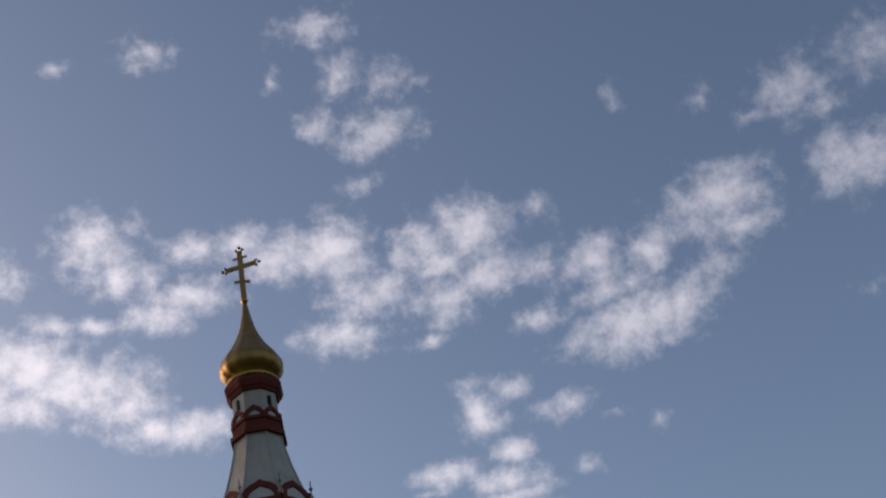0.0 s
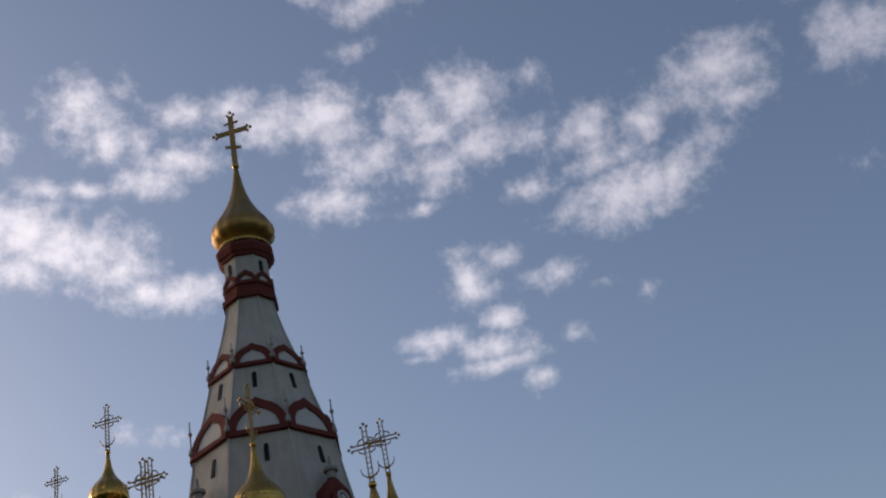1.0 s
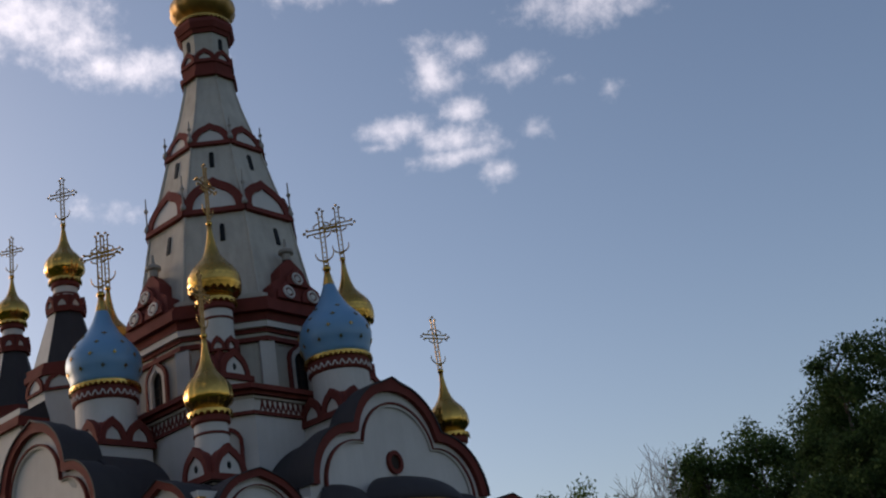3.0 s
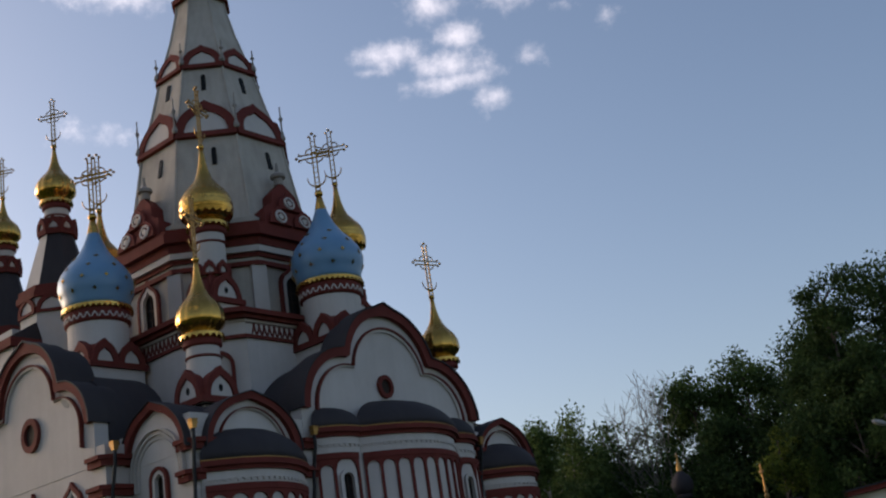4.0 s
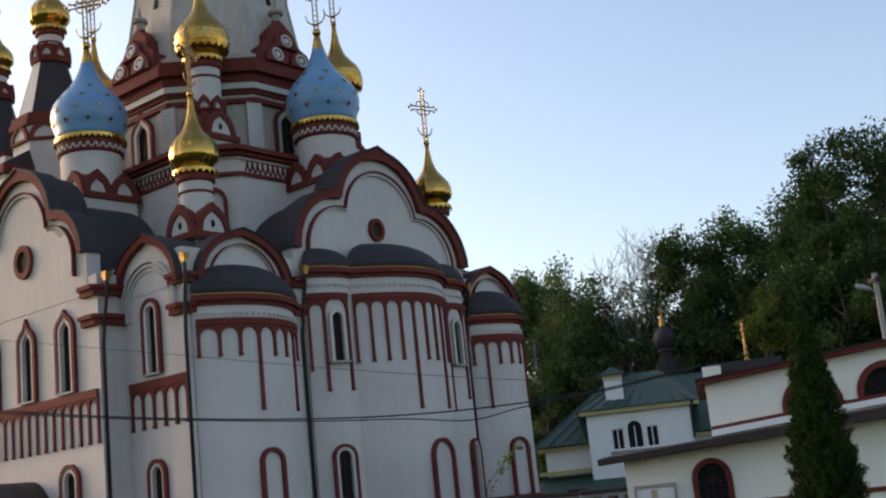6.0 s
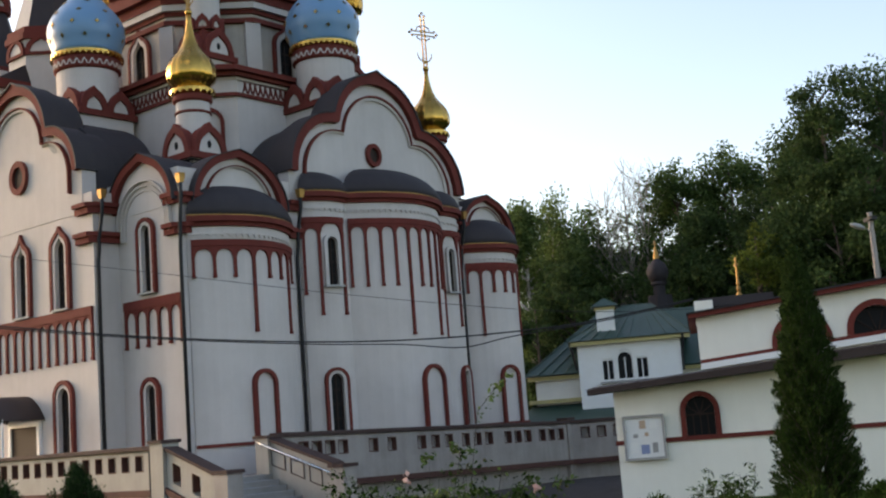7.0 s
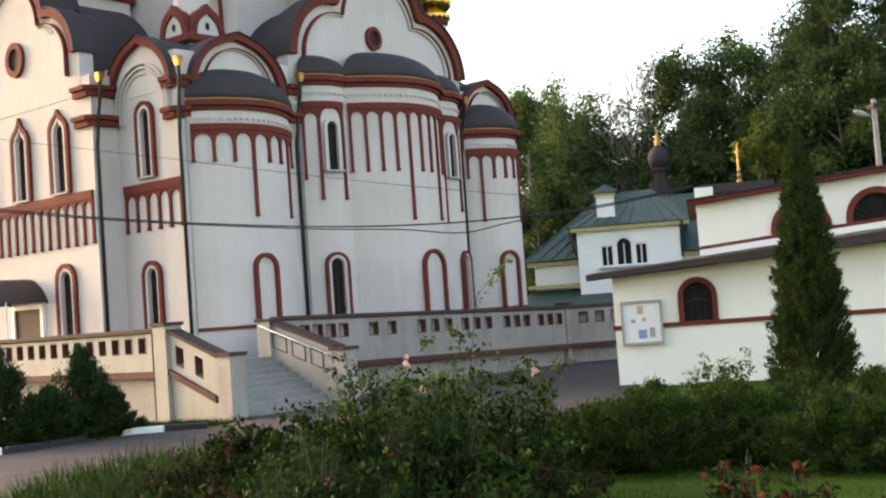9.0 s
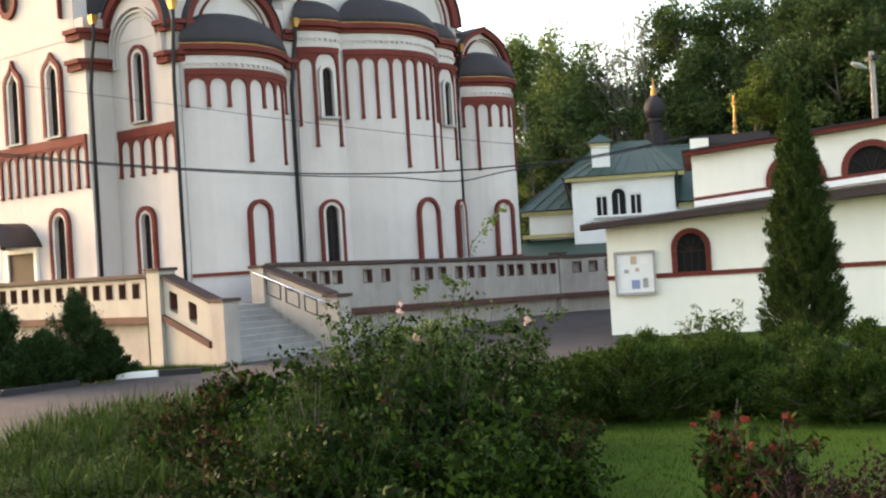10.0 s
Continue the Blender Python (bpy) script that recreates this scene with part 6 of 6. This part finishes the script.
rng = np.random.default_rng(21)
TREES = [
    # azimuth to the left, top (tangent), distance, spread, leaf, leaves
    (-4.3, 0.19, 66, 2.6, LEAFB, 6200, 0.55), (-5.6, 0.186, 70, 2.8, LEAFB, 5600, 0.5), (-7.0, 0.176, 74, 3.0, LEAF, 3600, 0.0),
    (-8.2, 0.176, 78, 3.2, LEAF, 2400, 0.0), (-10.6, 0.172, 72, 3.0, LEAFD, 3600, 0.0), (-11.6, 0.21, 70, 3.0, LEAF, 4200, 0.2),
    (-13.0, 0.195, 72, 3.4, LEAF, 4400, 0.0), (-14.6, 0.213, 70, 3.4, LEAF, 4600, 0.2), (-16.0, 0.22, 72, 3.4, LEAFD, 4600, 0.0), (-17.7, 0.222, 66, 3.4, LEAFD, 4600, 0.0), (-18.4, 0.185, 60, 3.2, LEAFD, 4000, 0.0), (-15.6, 0.182, 66, 3.2, LEAFD, 3800, 0.0), (-12.2, 0.165, 66, 3.0, LEAFD, 3600, 0.0), (-20.2, 0.195, 58, 3.2, LEAFD, 4000, 0.0),
    (-19.1, 0.266, 62, 3.1, LEAFD, 5000, 0.0), (-20.4, 0.265, 62, 3.9, LEAFD, 5200, 0.0), (-22.6, 0.25, 64, 4.0, LEAFD, 4600, 0.0),
    (-24.5, 0.225, 62, 4.0, LEAFD, 3500, 0.0), (-14.8, 0.147, 58, 2.2, LEAFY, 3000, 0.0), (-16.8, 0.155, 60, 2.9, LEAFD, 3200, 0.0),
    (-19.5, 0.16, 57, 3.0, LEAFD, 3400, 0.0), (-22.0, 0.16, 58, 3.0, LEAFD, 3000, 0.0), (-12.6, 0.13, 64, 2.7, LEAFD, 3000, 0.0),
    (-9.6, 0.13, 66, 2.8, LEAFD, 3000, 0.0), (-6.4, 0.125, 62, 2.6, LEAFD, 3000, 0.0), (-4.6, 0.10, 60, 2.2, LEAFD, 2600, 0.0), (-3.4, 0.13, 70, 2.4, LEAFB, 2600, 0.3), (-8.3, 0.10, 61, 2.4, LEAFD, 2600, 0.0),
    (-11.2, 0.11, 63, 2.4, LEAFD, 2600, 0.0), (-4.9, 0.165, 69, 3.2, LEAFB, 4200, 0.4), (-6.3, 0.16, 71, 3.3, LEAF, 3600, 0.0), (-7.6, 0.155, 72, 3.2, LEAFD, 3400, 0.0), (-17.8, 0.11, 56, 2.4, LEAFD, 2400, 0.0),
]
for az, tn, d, sp, lf, n, dr in TREES:
    p = ray(az, tn, d)
    gz = max(0, p.y - 75) * 0.05
    pale = lf is LEAFB
    tree(p.x, p.y, p.z - gz, sp, lf, int(n * 3.8), 0.21 if not pale else 0.19, BIRCH if pale else BARK, 0.05 if tn < 0.17 else 0.1,
         "birch with hanging pale green foliage" if pale else ("small tree turning yellow in front of the wood" if lf is LEAFY else "tall broadleaved tree at the edge of the wood"), dr, gz, "birch_tree" if pale else "tree", 150 if pale else 90)


def bare_tree(az, tn, d):
    p = ray(az, tn, d)
    t = thing("bare_tree", "thin nearly leafless tree with fine grey twigs", "tree", pose(p.x, p.y, 0))
    bm = bm_new()
    h = p.z
    tube(bm, [(0, 0, 0), (0.1, 0, h * 0.5), (0.0, 0.1, h)], 0.14, 6, 0.02)
    for i in range(46):
        z = h * (0.4 + 0.58 * rng.random())
        a = rng.random() * 6.28
        l = 0.5 + (h - z) * 0.35 * rng.random() + 0.9 * rng.random()
        e = Vector((l * math.cos(a) * 0.7, l * math.sin(a) * 0.7, z + l))
        tube(bm, [(0.05, 0, z), (e.x * 0.5, e.y * 0.5, z + l * 0.4), e], 0.028, 4, 0.01)
        for k in range(4):
            s = Vector((0.05, 0, z)).lerp(e, 0.4 + 0.6 * rng.random())
            f2 = s + Vector((rng.normal() * 0.4, rng.normal() * 0.4, 0.3 + 0.6 * rng.random()))
            tube(bm, [s, f2], 0.014, 3, 0.008)
    part("trunk", bm, TWIG, t, "grey trunk and twigs")
    pts = np.clip(rng.normal(size=(240, 3)), -1.5, 1.5) * np.array([0.8, 0.8, h * 0.13]) + np.array([0, 0, h * 0.66])
    leaves("crown", pts, 0.2, LEAFB, t, label="few remaining leaves")


bare_tree(-9.3, 0.192, 68)
bare_tree(-10.1, 0.198, 69)
bare_tree(-8.4, 0.185, 70)
wood = []
for i in range(80):
    az = -2.5 - 24 * rng.random()
    d = 82 + 18 * rng.random()
    p = ray(az, 0.06 + 0.05 * rng.random() + 0.006 * max(0, -az - 8), d)
    wood.append((p.x, p.y, p.z * 0.8, 2.6 + 1.8 * rng.random(), 1.2))
    wood.append((p.x, p.y, p.z * 0.35, 3.0, 1.2))
tagged(leaves("far_wood", crown_points(wood, 60000, 0.1), 0.5, LEAFD, None), "dark dense wood behind the buildings", "wood", kind="stuff")


def conifer_bush(x, y, h, r, material, n, size, label, name="juniper_bush", category="bush", pointy=1.0, lobes=26, z0=0.0, fuzz=0.14, even=0.65, lift=0.17):
    """An evergreen of upswept sprays."""
    t = thing(name, label, category, pose(x, y, z0))
    bm = bm_new()
    pts, ax = [], []
    for i in range(lobes):
        a = rng.random() * 6.283
        u = rng.random()
        z = h * u * (1.02 - lift)
        rr = r * (1 - u ** pointy) ** 0.75 * (even + (1.1 - even) * rng.random())
        tip = np.array([rr * math.cos(a), rr * math.sin(a), z + h * lift])
        root = np.array([rr * 0.2 * math.cos(a), rr * 0.2 * math.sin(a), max(0.05, z - h * (0.29 - lift) * (1 if lift > 0.1 else 0.3))])
        tube(bm, [tuple(root), tuple((root + tip) / 2 + np.array([0, 0, -0.03])), tuple(tip)], 0.02, 4, 0.006)
        m5 = n // lobes
        u5 = rng.random(m5) ** 0.6
        d = (tip - root)
        p = root + d * u5[:, None] + rng.normal(size=(m5, 3)) * (fuzz * r * (1.15 - 0.7 * u5))[:, None]
        pts.append(p)
        ax.append(np.tile(d / np.linalg.norm(d) + np.array([0, 0, 0.3]), (m5, 1)))
    part("stem", bm, BARK, t)
    pp = np.concatenate(pts)
    pp[:, 2] = np.maximum(pp[:, 2], 0.03)
    leaves("foliage", pp, size, material, t, axis=np.concatenate(ax), aspect=0.3)
    return t


for az, d, h, r in ((20.6, 29.5, 2.15, 1.35), (17.0, 29.3, 2.1, 1.3), (18.6, 28.6, 1.25, 1.3), (22.8, 29.5, 1.8, 1.4), (15.8, 29.3, 1.1, 0.8)):
    p = ray(az, 0, d)
    conifer_bush(p.x, p.y, h, r, JUNIPER, 20000, 0.085, "dark green spreading juniper by the terrace wall", pointy=1.0, lobes=70, fuzz=0.1, even=0.4)
HEDGE = [(-5.0, 17.0, 0.95, 1.0), (-6.6, 17.2, 1.2, 1.1), (-8.4, 16.9, 1.22, 1.15), (-10.3, 17.1, 1.2, 1.1), (-12.2, 17.4, 1.1, 1.1), (-14.2, 17.5, 1.12, 1.0), (-17.0, 16.4, 1.05, 0.95), (-18.8, 16.2, 1.05, 1.0), (-20.8, 16.6, 1.1, 1.0), (-22.8, 16.6, 1.1, 1.0), (-9.5, 19.5, 1.15, 1.1), (-13.0, 19.8, 1.15, 1.2), (-16.2, 19.5, 1.1, 1.1), (-19.5, 19.5, 1.2, 1.1)]
for az, d, h, r in HEDGE:
    p = ray(az, 0, d)
    conifer_bush(p.x, p.y, h * (0.7 + 0.2 * rng.random()), r, NEEDLE, 15000, 0.055, "low dense green juniper at the edge of the lawn", pointy=1.8, lobes=64, fuzz=0.085)
p = ray(-16.75, 0, 26.5)
conifer_bush(p.x, p.y, 5.5, 0.98, THUJA, 110000, 0.075, "tall slender dark green thuja by the cream wall", "thuja_tree", "tree", 1.15, 560, fuzz=0.075, even=0.85, lift=0.06)


def shrub(x, y, h, r, leafs, n, size, label, name="rose_bush", stems=26, lean=0.35, dense=1.0, category="bush", bare=0.25, petals=None, aspect=0.55):
    """A shrub of arching canes with leaves along them."""
    t = thing(name, label, category, pose(x, y, 0))
    bm = bm_new()
    P, A = [], []
    tips = []
    for i in range(stems):
        a = rng.random() * 6.283
        k = rng.random() ** 0.6
        hh = h * (0.3 + 0.8 * rng.random()) * (1 - 0.3 * k)
        tip = np.array([r * k * math.cos(a), r * k * math.sin(a), hh])
        foot = np.array([0.25 * r * math.cos(a) * rng.random(), 0.25 * r * math.sin(a) * rng.random(), 0])
        mid6 = (foot + tip) / 2 + np.array([-0.1 * r * math.cos(a), -0.1 * r * math.sin(a), h * 0.08])
        tube(bm, [tuple(foot), tuple(mid6), tuple(tip)], 0.009, 4, 0.004)
        tips.append(tip)
        m6 = n // stems
        nodes = max(2, m6 // 9)
        u6 = bare + (1 - bare) * rng.random(nodes) ** 0.75
        q = ((1 - u6) ** 2)[:, None] * foot + (2 * u6 * (1 - u6))[:, None] * mid6 + (u6 ** 2)[:, None] * tip
        q = q + rng.normal(size=(nodes, 3)) * (0.015 + 0.07 * dense * (0.4 + u6 * (1.2 - u6)))[:, None]
        q = np.repeat(q, 9, axis=0)
        P.append(q + rng.normal(size=q.shape) * np.array([0.045, 0.045, 0.03]))
    tagged(part("stem", bm, BARK, t, "thin brown stems"), kind="stuff")
    P = np.concatenate(P)
    P[:, 2] = np.maximum(P[:, 2], 0.02)
    share = rng.random(len(P))
    lo = 0.0
    for mtl, fr in leafs:
        sel = P[(share >= lo) & (share < lo + fr)]
        lo += fr
        if len(sel):
            leaves("foliage", sel, size, mtl, t, up=0.35, aspect=aspect, down=0.5)
    if petals:
        mtl, cnt, ps = petals
        for i in range(cnt):
            tip = tips[int(rng.integers(len(tips)))]
            q = tip + rng.normal(size=(9, 3)) * ps * 0.4
            leaves("flower", q, ps, mtl, t, aspect=0.9)
    return t


# LEAFS scatters painted shade through each mix; ROSEBRIGHT scatters lit-looking leaves.
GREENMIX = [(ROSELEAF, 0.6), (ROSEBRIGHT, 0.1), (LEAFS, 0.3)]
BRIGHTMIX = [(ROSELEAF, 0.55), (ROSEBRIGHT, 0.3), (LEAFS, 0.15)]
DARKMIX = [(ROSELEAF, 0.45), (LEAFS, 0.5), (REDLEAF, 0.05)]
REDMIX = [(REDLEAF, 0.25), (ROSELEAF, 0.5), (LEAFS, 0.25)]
for az, d, h, r, mix2, n in (
    (6.5, 11.5, 1.22, 0.75, GREENMIX, 4200), (4.2, 11.8, 1.42, 0.85, GREENMIX, 4800), (1.4, 11.6, 1.25, 0.8, GREENMIX, 4600), (-1.0, 11.4, 1.05, 0.75, GREENMIX, 4000),
    (3.0, 10.2, 0.95, 0.75, GREENMIX, 4200), (6.0, 10.0, 0.85, 0.7, GREENMIX, 3600), (0.0, 10.0, 0.72, 0.7, GREENMIX, 3400), (9.2, 12.0, 0.85, 0.7, REDMIX, 3200), (11.8, 12.4, 0.8, 0.6, REDMIX, 2400), (12.4, 14.6, 1.0, 0.6, REDMIX, 2600), (10.6, 14.4, 1.15, 0.6, REDMIX, 2600), (8.6, 14.4, 1.25, 0.65, GREENMIX, 2800), (-4.3, 11.3, 0.85, 0.6, REDMIX, 2600), (-1.6, 10.6, 0.85, 0.6, GREENMIX, 2600), (13.6, 12.6, 0.7, 0.6, GREENMIX, 2000), (-4.8, 10.4, 0.55, 0.5, GREENMIX, 1600), (14.6, 13.8, 0.6, 0.5, GREENMIX, 1500),
    (9.5, 10.3, 0.75, 0.7, GREENMIX, 3200), (8.0, 9.6, 0.6, 0.7, GREENMIX, 3000), (4.0, 9.0, 0.6, 0.7, GREENMIX, 3000), (1.5, 9.0, 0.5, 0.6, GREENMIX, 2400), (11.5, 10.6, 0.5, 0.6, REDMIX, 1800), (-3.2, 11.8, 0.85, 0.6, GREENMIX, 2600), (-3.4, 10.6, 0.45, 0.5, GREENMIX, 1600), (3.6, 13.5, 1.35, 0.9, GREENMIX, 4200), (0.4, 13.8, 1.2, 0.9, GREENMIX, 3600), (7.4, 13.0, 0.95, 0.7, GREENMIX, 2600), (-2.6, 14.5, 1.15, 0.8, GREENMIX, 2600),
):
    p = ray(az, 0, d)
    lf = 0.052 + 0.05 * rng.random()
    # Shade coloured into the near left bushes, brighter light into the right ones.
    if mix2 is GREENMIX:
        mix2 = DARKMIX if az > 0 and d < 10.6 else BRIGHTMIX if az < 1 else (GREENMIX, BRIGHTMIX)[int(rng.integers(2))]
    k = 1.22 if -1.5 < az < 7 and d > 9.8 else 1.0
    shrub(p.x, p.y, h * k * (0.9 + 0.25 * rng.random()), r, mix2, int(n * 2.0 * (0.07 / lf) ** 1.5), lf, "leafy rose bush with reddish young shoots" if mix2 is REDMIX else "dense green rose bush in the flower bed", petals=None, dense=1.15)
# taller loose roses and saplings behind the bed
for az, d, h, r, n, st in ((2.6, 15.0, 1.75, 0.85, 1700, 20), (0.6, 15.2, 1.95, 0.85, 1800, 20), (-1.5, 15.3, 1.8, 0.9, 1700, 20), (4.6, 14.6, 1.6, 0.7, 1400, 16), (-3.4, 15.6, 1.65, 0.9, 1300, 16), (1.6, 13.6, 1.55, 0.8, 1500, 18), (-0.6, 13.8, 1.5, 0.8, 1500, 18), (5.6, 13.4, 1.5, 0.5, 900, 12)):
    p = ray(az, 0, d)
    shrub(p.x, p.y, h * 1.2, r, [(ROSELEAF, 0.6), (LEAF, 0.4)], int(n * 1.15), 0.065, "loose tall rose with thin arching canes", stems=st, dense=0.8, petals=(PETAL, 1, 0.06), bare=0.35)
for az, d, h, n in ((1.3, 15.0, 2.75, 200), (-0.8, 15.0, 2.5, 160)):
    p = ray(az, 0, d)
    shrub(p.x, p.y, h, 0.22, [(LEAF, 0.6), (LEAFB, 0.4)], n, 0.08, "single tall shoot with light green leaves", name="tall_shoot", stems=3, dense=0.9, bare=0.6, category="plant")
# feathery foliage among the roses
for az, d, h, r in ((5.6, 11.6, 1.65, 0.5), (2.2, 11.8, 1.7, 0.5), (7.4, 11.2, 1.3, 0.45), (3.9, 11.3, 1.75, 0.5), (6.6, 10.6, 1.35, 0.45), (0.4, 11.6, 1.6, 0.45), (8.6, 10.9, 1.1, 0.4), (4.7, 9.9, 1.15, 0.45)):
    p = ray(az, 0, d)
    shrub(p.x, p.y, h, r, [(FEATHER, 0.7), (ROSELEAF, 0.3)], 7000, 0.055, "feathery light green plant among the roses", name="feathery_plant", stems=40, dense=0.9, bare=0.12, category="plant", aspect=0.13)
# broad-leaved plant with drooping leaves, and weeds at the bed's edge
for az, d, h, r in ((4.6, 10.0, 1.15, 0.3), (-0.6, 9.6, 0.8, 0.35), (-1.8, 10.2, 0.9, 0.35)):
    p = ray(az, 0, d)
    shrub(p.x, p.y, h, r, [(ROSEBRIGHT, 0.6), (ROSELEAF, 0.4)], 620, 0.11, "broad-leaved plant with drooping light green leaves", name="broad_leaved_plant", stems=12, dense=0.9, bare=0.3, category="plant", aspect=0.42)
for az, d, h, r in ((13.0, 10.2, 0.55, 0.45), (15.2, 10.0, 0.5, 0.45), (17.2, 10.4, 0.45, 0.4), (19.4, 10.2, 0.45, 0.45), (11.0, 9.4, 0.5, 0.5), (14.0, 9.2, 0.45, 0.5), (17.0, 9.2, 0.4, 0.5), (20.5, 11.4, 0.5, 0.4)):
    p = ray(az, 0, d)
    # Nearly half of these leaves carry the painted shade colour.
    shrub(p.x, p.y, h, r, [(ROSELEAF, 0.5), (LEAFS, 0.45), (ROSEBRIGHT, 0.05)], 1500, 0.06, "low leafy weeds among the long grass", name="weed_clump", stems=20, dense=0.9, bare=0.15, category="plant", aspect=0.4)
# overhanging twig
p = ray(-2.2, 0, 15.0)
sp2 = thing("arching_shoot", "thin arching shoot with pale drying leaves", "plant", pose(p.x, p.y, 0))
bm = bm_new()
cv = [(-0.25, 0, 0.3), (-0.35, 0, 1.6), (-0.2, 0, 2.5), (0.1, 0, 2.85), (0.3, 0, 3.0)]
tube(bm, cv, 0.008, 4, 0.004)
part("stem", bm, BARK, sp2)
leaves("foliage", np.array([[-0.2 + 0.5 * u, rng.normal() * 0.05, 2.45 + 0.55 * u + rng.normal() * 0.06] for u in rng.random(46)]), 0.075, LEAFB, sp2)
# tall weeds by the cream wall
for az, d, h in ((-13.6, 21.5, 1.75), (-12.0, 21.5, 1.35), (-13.0, 21.8, 1.3), (-11.4, 21.4, 1.1)):
    p = ray(az, 0, d)
    shrub(p.x, p.y, h, 0.26, [(LEAFB, 0.4), (ROSELEAF, 0.6)], 700, 0.1, "tall weed with narrow leaves before the wall", name="tall_weed", stems=6, dense=0.75, bare=0.3, category="plant", aspect=0.26)
# orange-red flowering plant and dark barberry in front of the lawn
for az, d, h, r in ((-12.6, 10.2, 1.25, 0.42), (-14.6, 10.0, 1.05, 0.35), (-13.6, 9.6, 0.9, 0.4), (-15.4, 10.2, 0.85, 0.3)):
    p = ray(az, 0, d)
    shrub(p.x, p.y, h, r, [(ROSELEAF, 0.75), (REDLEAF, 0.25)], 700, 0.12, "tall flowering plant with orange-red blooms", name="flowering_plant", stems=11, dense=0.6, bare=0.2, petals=(ORANGEPETAL, 16, 0.035), category="plant", aspect=0.26)
for az, d, h, r in ((-17.5, 9.3, 0.72, 0.5), (-20.0, 9.3, 0.85, 0.6), (-22.0, 9.6, 0.9, 0.6), (-15.8, 9.1, 0.72, 0.45)):
    p = ray(az, 0, d)
    BARB = [(PURPLELEAF, 0.8), (LEAFS, 0.1), (REDLEAF, 0.1)]
    shrub(p.x, p.y, h, r, BARB, 2200, 0.04, "low barberry bush with dark purple leaves", name="barberry_bush", stems=30, dense=0.8)
p = ray(-2.0, 0, 12.6)
shrub(p.x, p.y, 0.95, 0.4, [(PURPLELEAF, 0.7), (LEAFS, 0.3)], 1500, 0.05, "small dark red shrub beside the roses", name="red_shrub", stems=16)


def grass(name, box2, n, h, material, label, dens=None, tuft=1):
    """Blades of grass over a stretch of ground, as one object of kind stuff."""
    pts = np.empty((n, 3))
    out3 = np.zeros(n)
    k = 0
    while k < n:
        x = box2[0] + (box2[1] - box2[0]) * rng.random()
        y = box2[2] + (box2[3] - box2[2]) * rng.random()
        if dens and not dens(x, y):
            continue
        lift = 0.05 * noise.noise((x * 0.13, y * 0.13, 0)) - 0.06
        m7 = min(tuft, n - k)
        q = rng.random(m7) * 6.283
        rr = (0.04 + 0.05 * h) * np.sqrt(rng.random(m7)) * (1 if tuft > 1 else 0)
        pts[k:k + m7] = np.stack([x + rr * np.cos(q), y + rr * np.sin(q), np.full(m7, lift)], 1)
        out3[k:k + m7] = q
        k += m7
    hh = h * (0.35 + 0.95 * rng.random(n))
    a = rng.random(n) * 6.283 if tuft == 1 else out3
    bend = 0.1 + rng.random(n) * (0.6 if tuft == 1 else 1.35)
    dx = np.stack([np.cos(a), np.sin(a), np.zeros(n)], 1)
    sx = np.stack([-np.sin(a), np.cos(a), np.zeros(n)], 1) * min(h * 0.022 + 0.003, 0.012)
    up2 = np.array([0, 0, 1.0])
    m1 = pts + up2 * (hh * 0.55)[:, None] + dx * (hh * bend * 0.25)[:, None]
    tip = pts + up2 * (hh * (1 - 0.45 * bend))[:, None] + dx * (hh * bend)[:, None]
    v = np.stack([pts - sx, pts + sx, m1 + sx * 0.8, m1 - sx * 0.8, tip], 1).reshape(-1, 3)
    i = np.arange(n) * 5
    faces = [tuple(q) for q in np.stack([i, i + 1, i + 2, i + 3], 1).tolist()] + [tuple(q) for q in np.stack([i + 3, i + 2, i + 4], 1).tolist()]
    me = bpy.data.meshes.new(name)
    me.from_pydata(v.tolist(), [], faces)
    me.materials.append(material)
    return tagged(new(name, me), label, "grass", kind="stuff")



grass("lawn_grass", (0.2, 9.5, 9.0, 16.6), 34000, 0.06, LAWNGRASS, "short green lawn grass")
grass("tall_grass", (-6.2, -1.2, 10.8, 18.8), 40000, 0.74, GRASS, "long tufted grass beside the drive", lambda x, y: x > -5.75 + 0.09 * max(0, y - 13) + 0.25 * noise.noise((x, y * 1.3, 9)) and noise.noise((x * 1.1, y * 1.1, 3)) > -0.3, 45)
grass("dry_grass", (-5.2, -1.6, 9.2, 13.5), 2600, 0.5, STRAW, "dry straw-coloured blades among the grass", lambda x, y: noise.noise((x * 1.6, y * 1.6, 5)) > 0.12, 30)
grass("verge_grass", (-12, -5, 28.4, 31.5), 5000, 0.16, GRASS, "grass strip below the terrace wall", lambda x, y: y > 28.9 + 0.5 * abs(x + 7))
hoop = thing("wire_hoop", "thin grey wire hoop at the edge of the lawn", "hoop", pose(*ray(-21.3, 0, 13.5).xy, 0))
bm = bm_new()
tube(bm, [(0.62 * math.cos(math.pi * i / 16) + 0.3, 0, 0.25 + 0.95 * math.sin(math.pi * i / 16)) for i in range(17)], 0.006, 5)
part("wire", bm, STEEL, hoop)
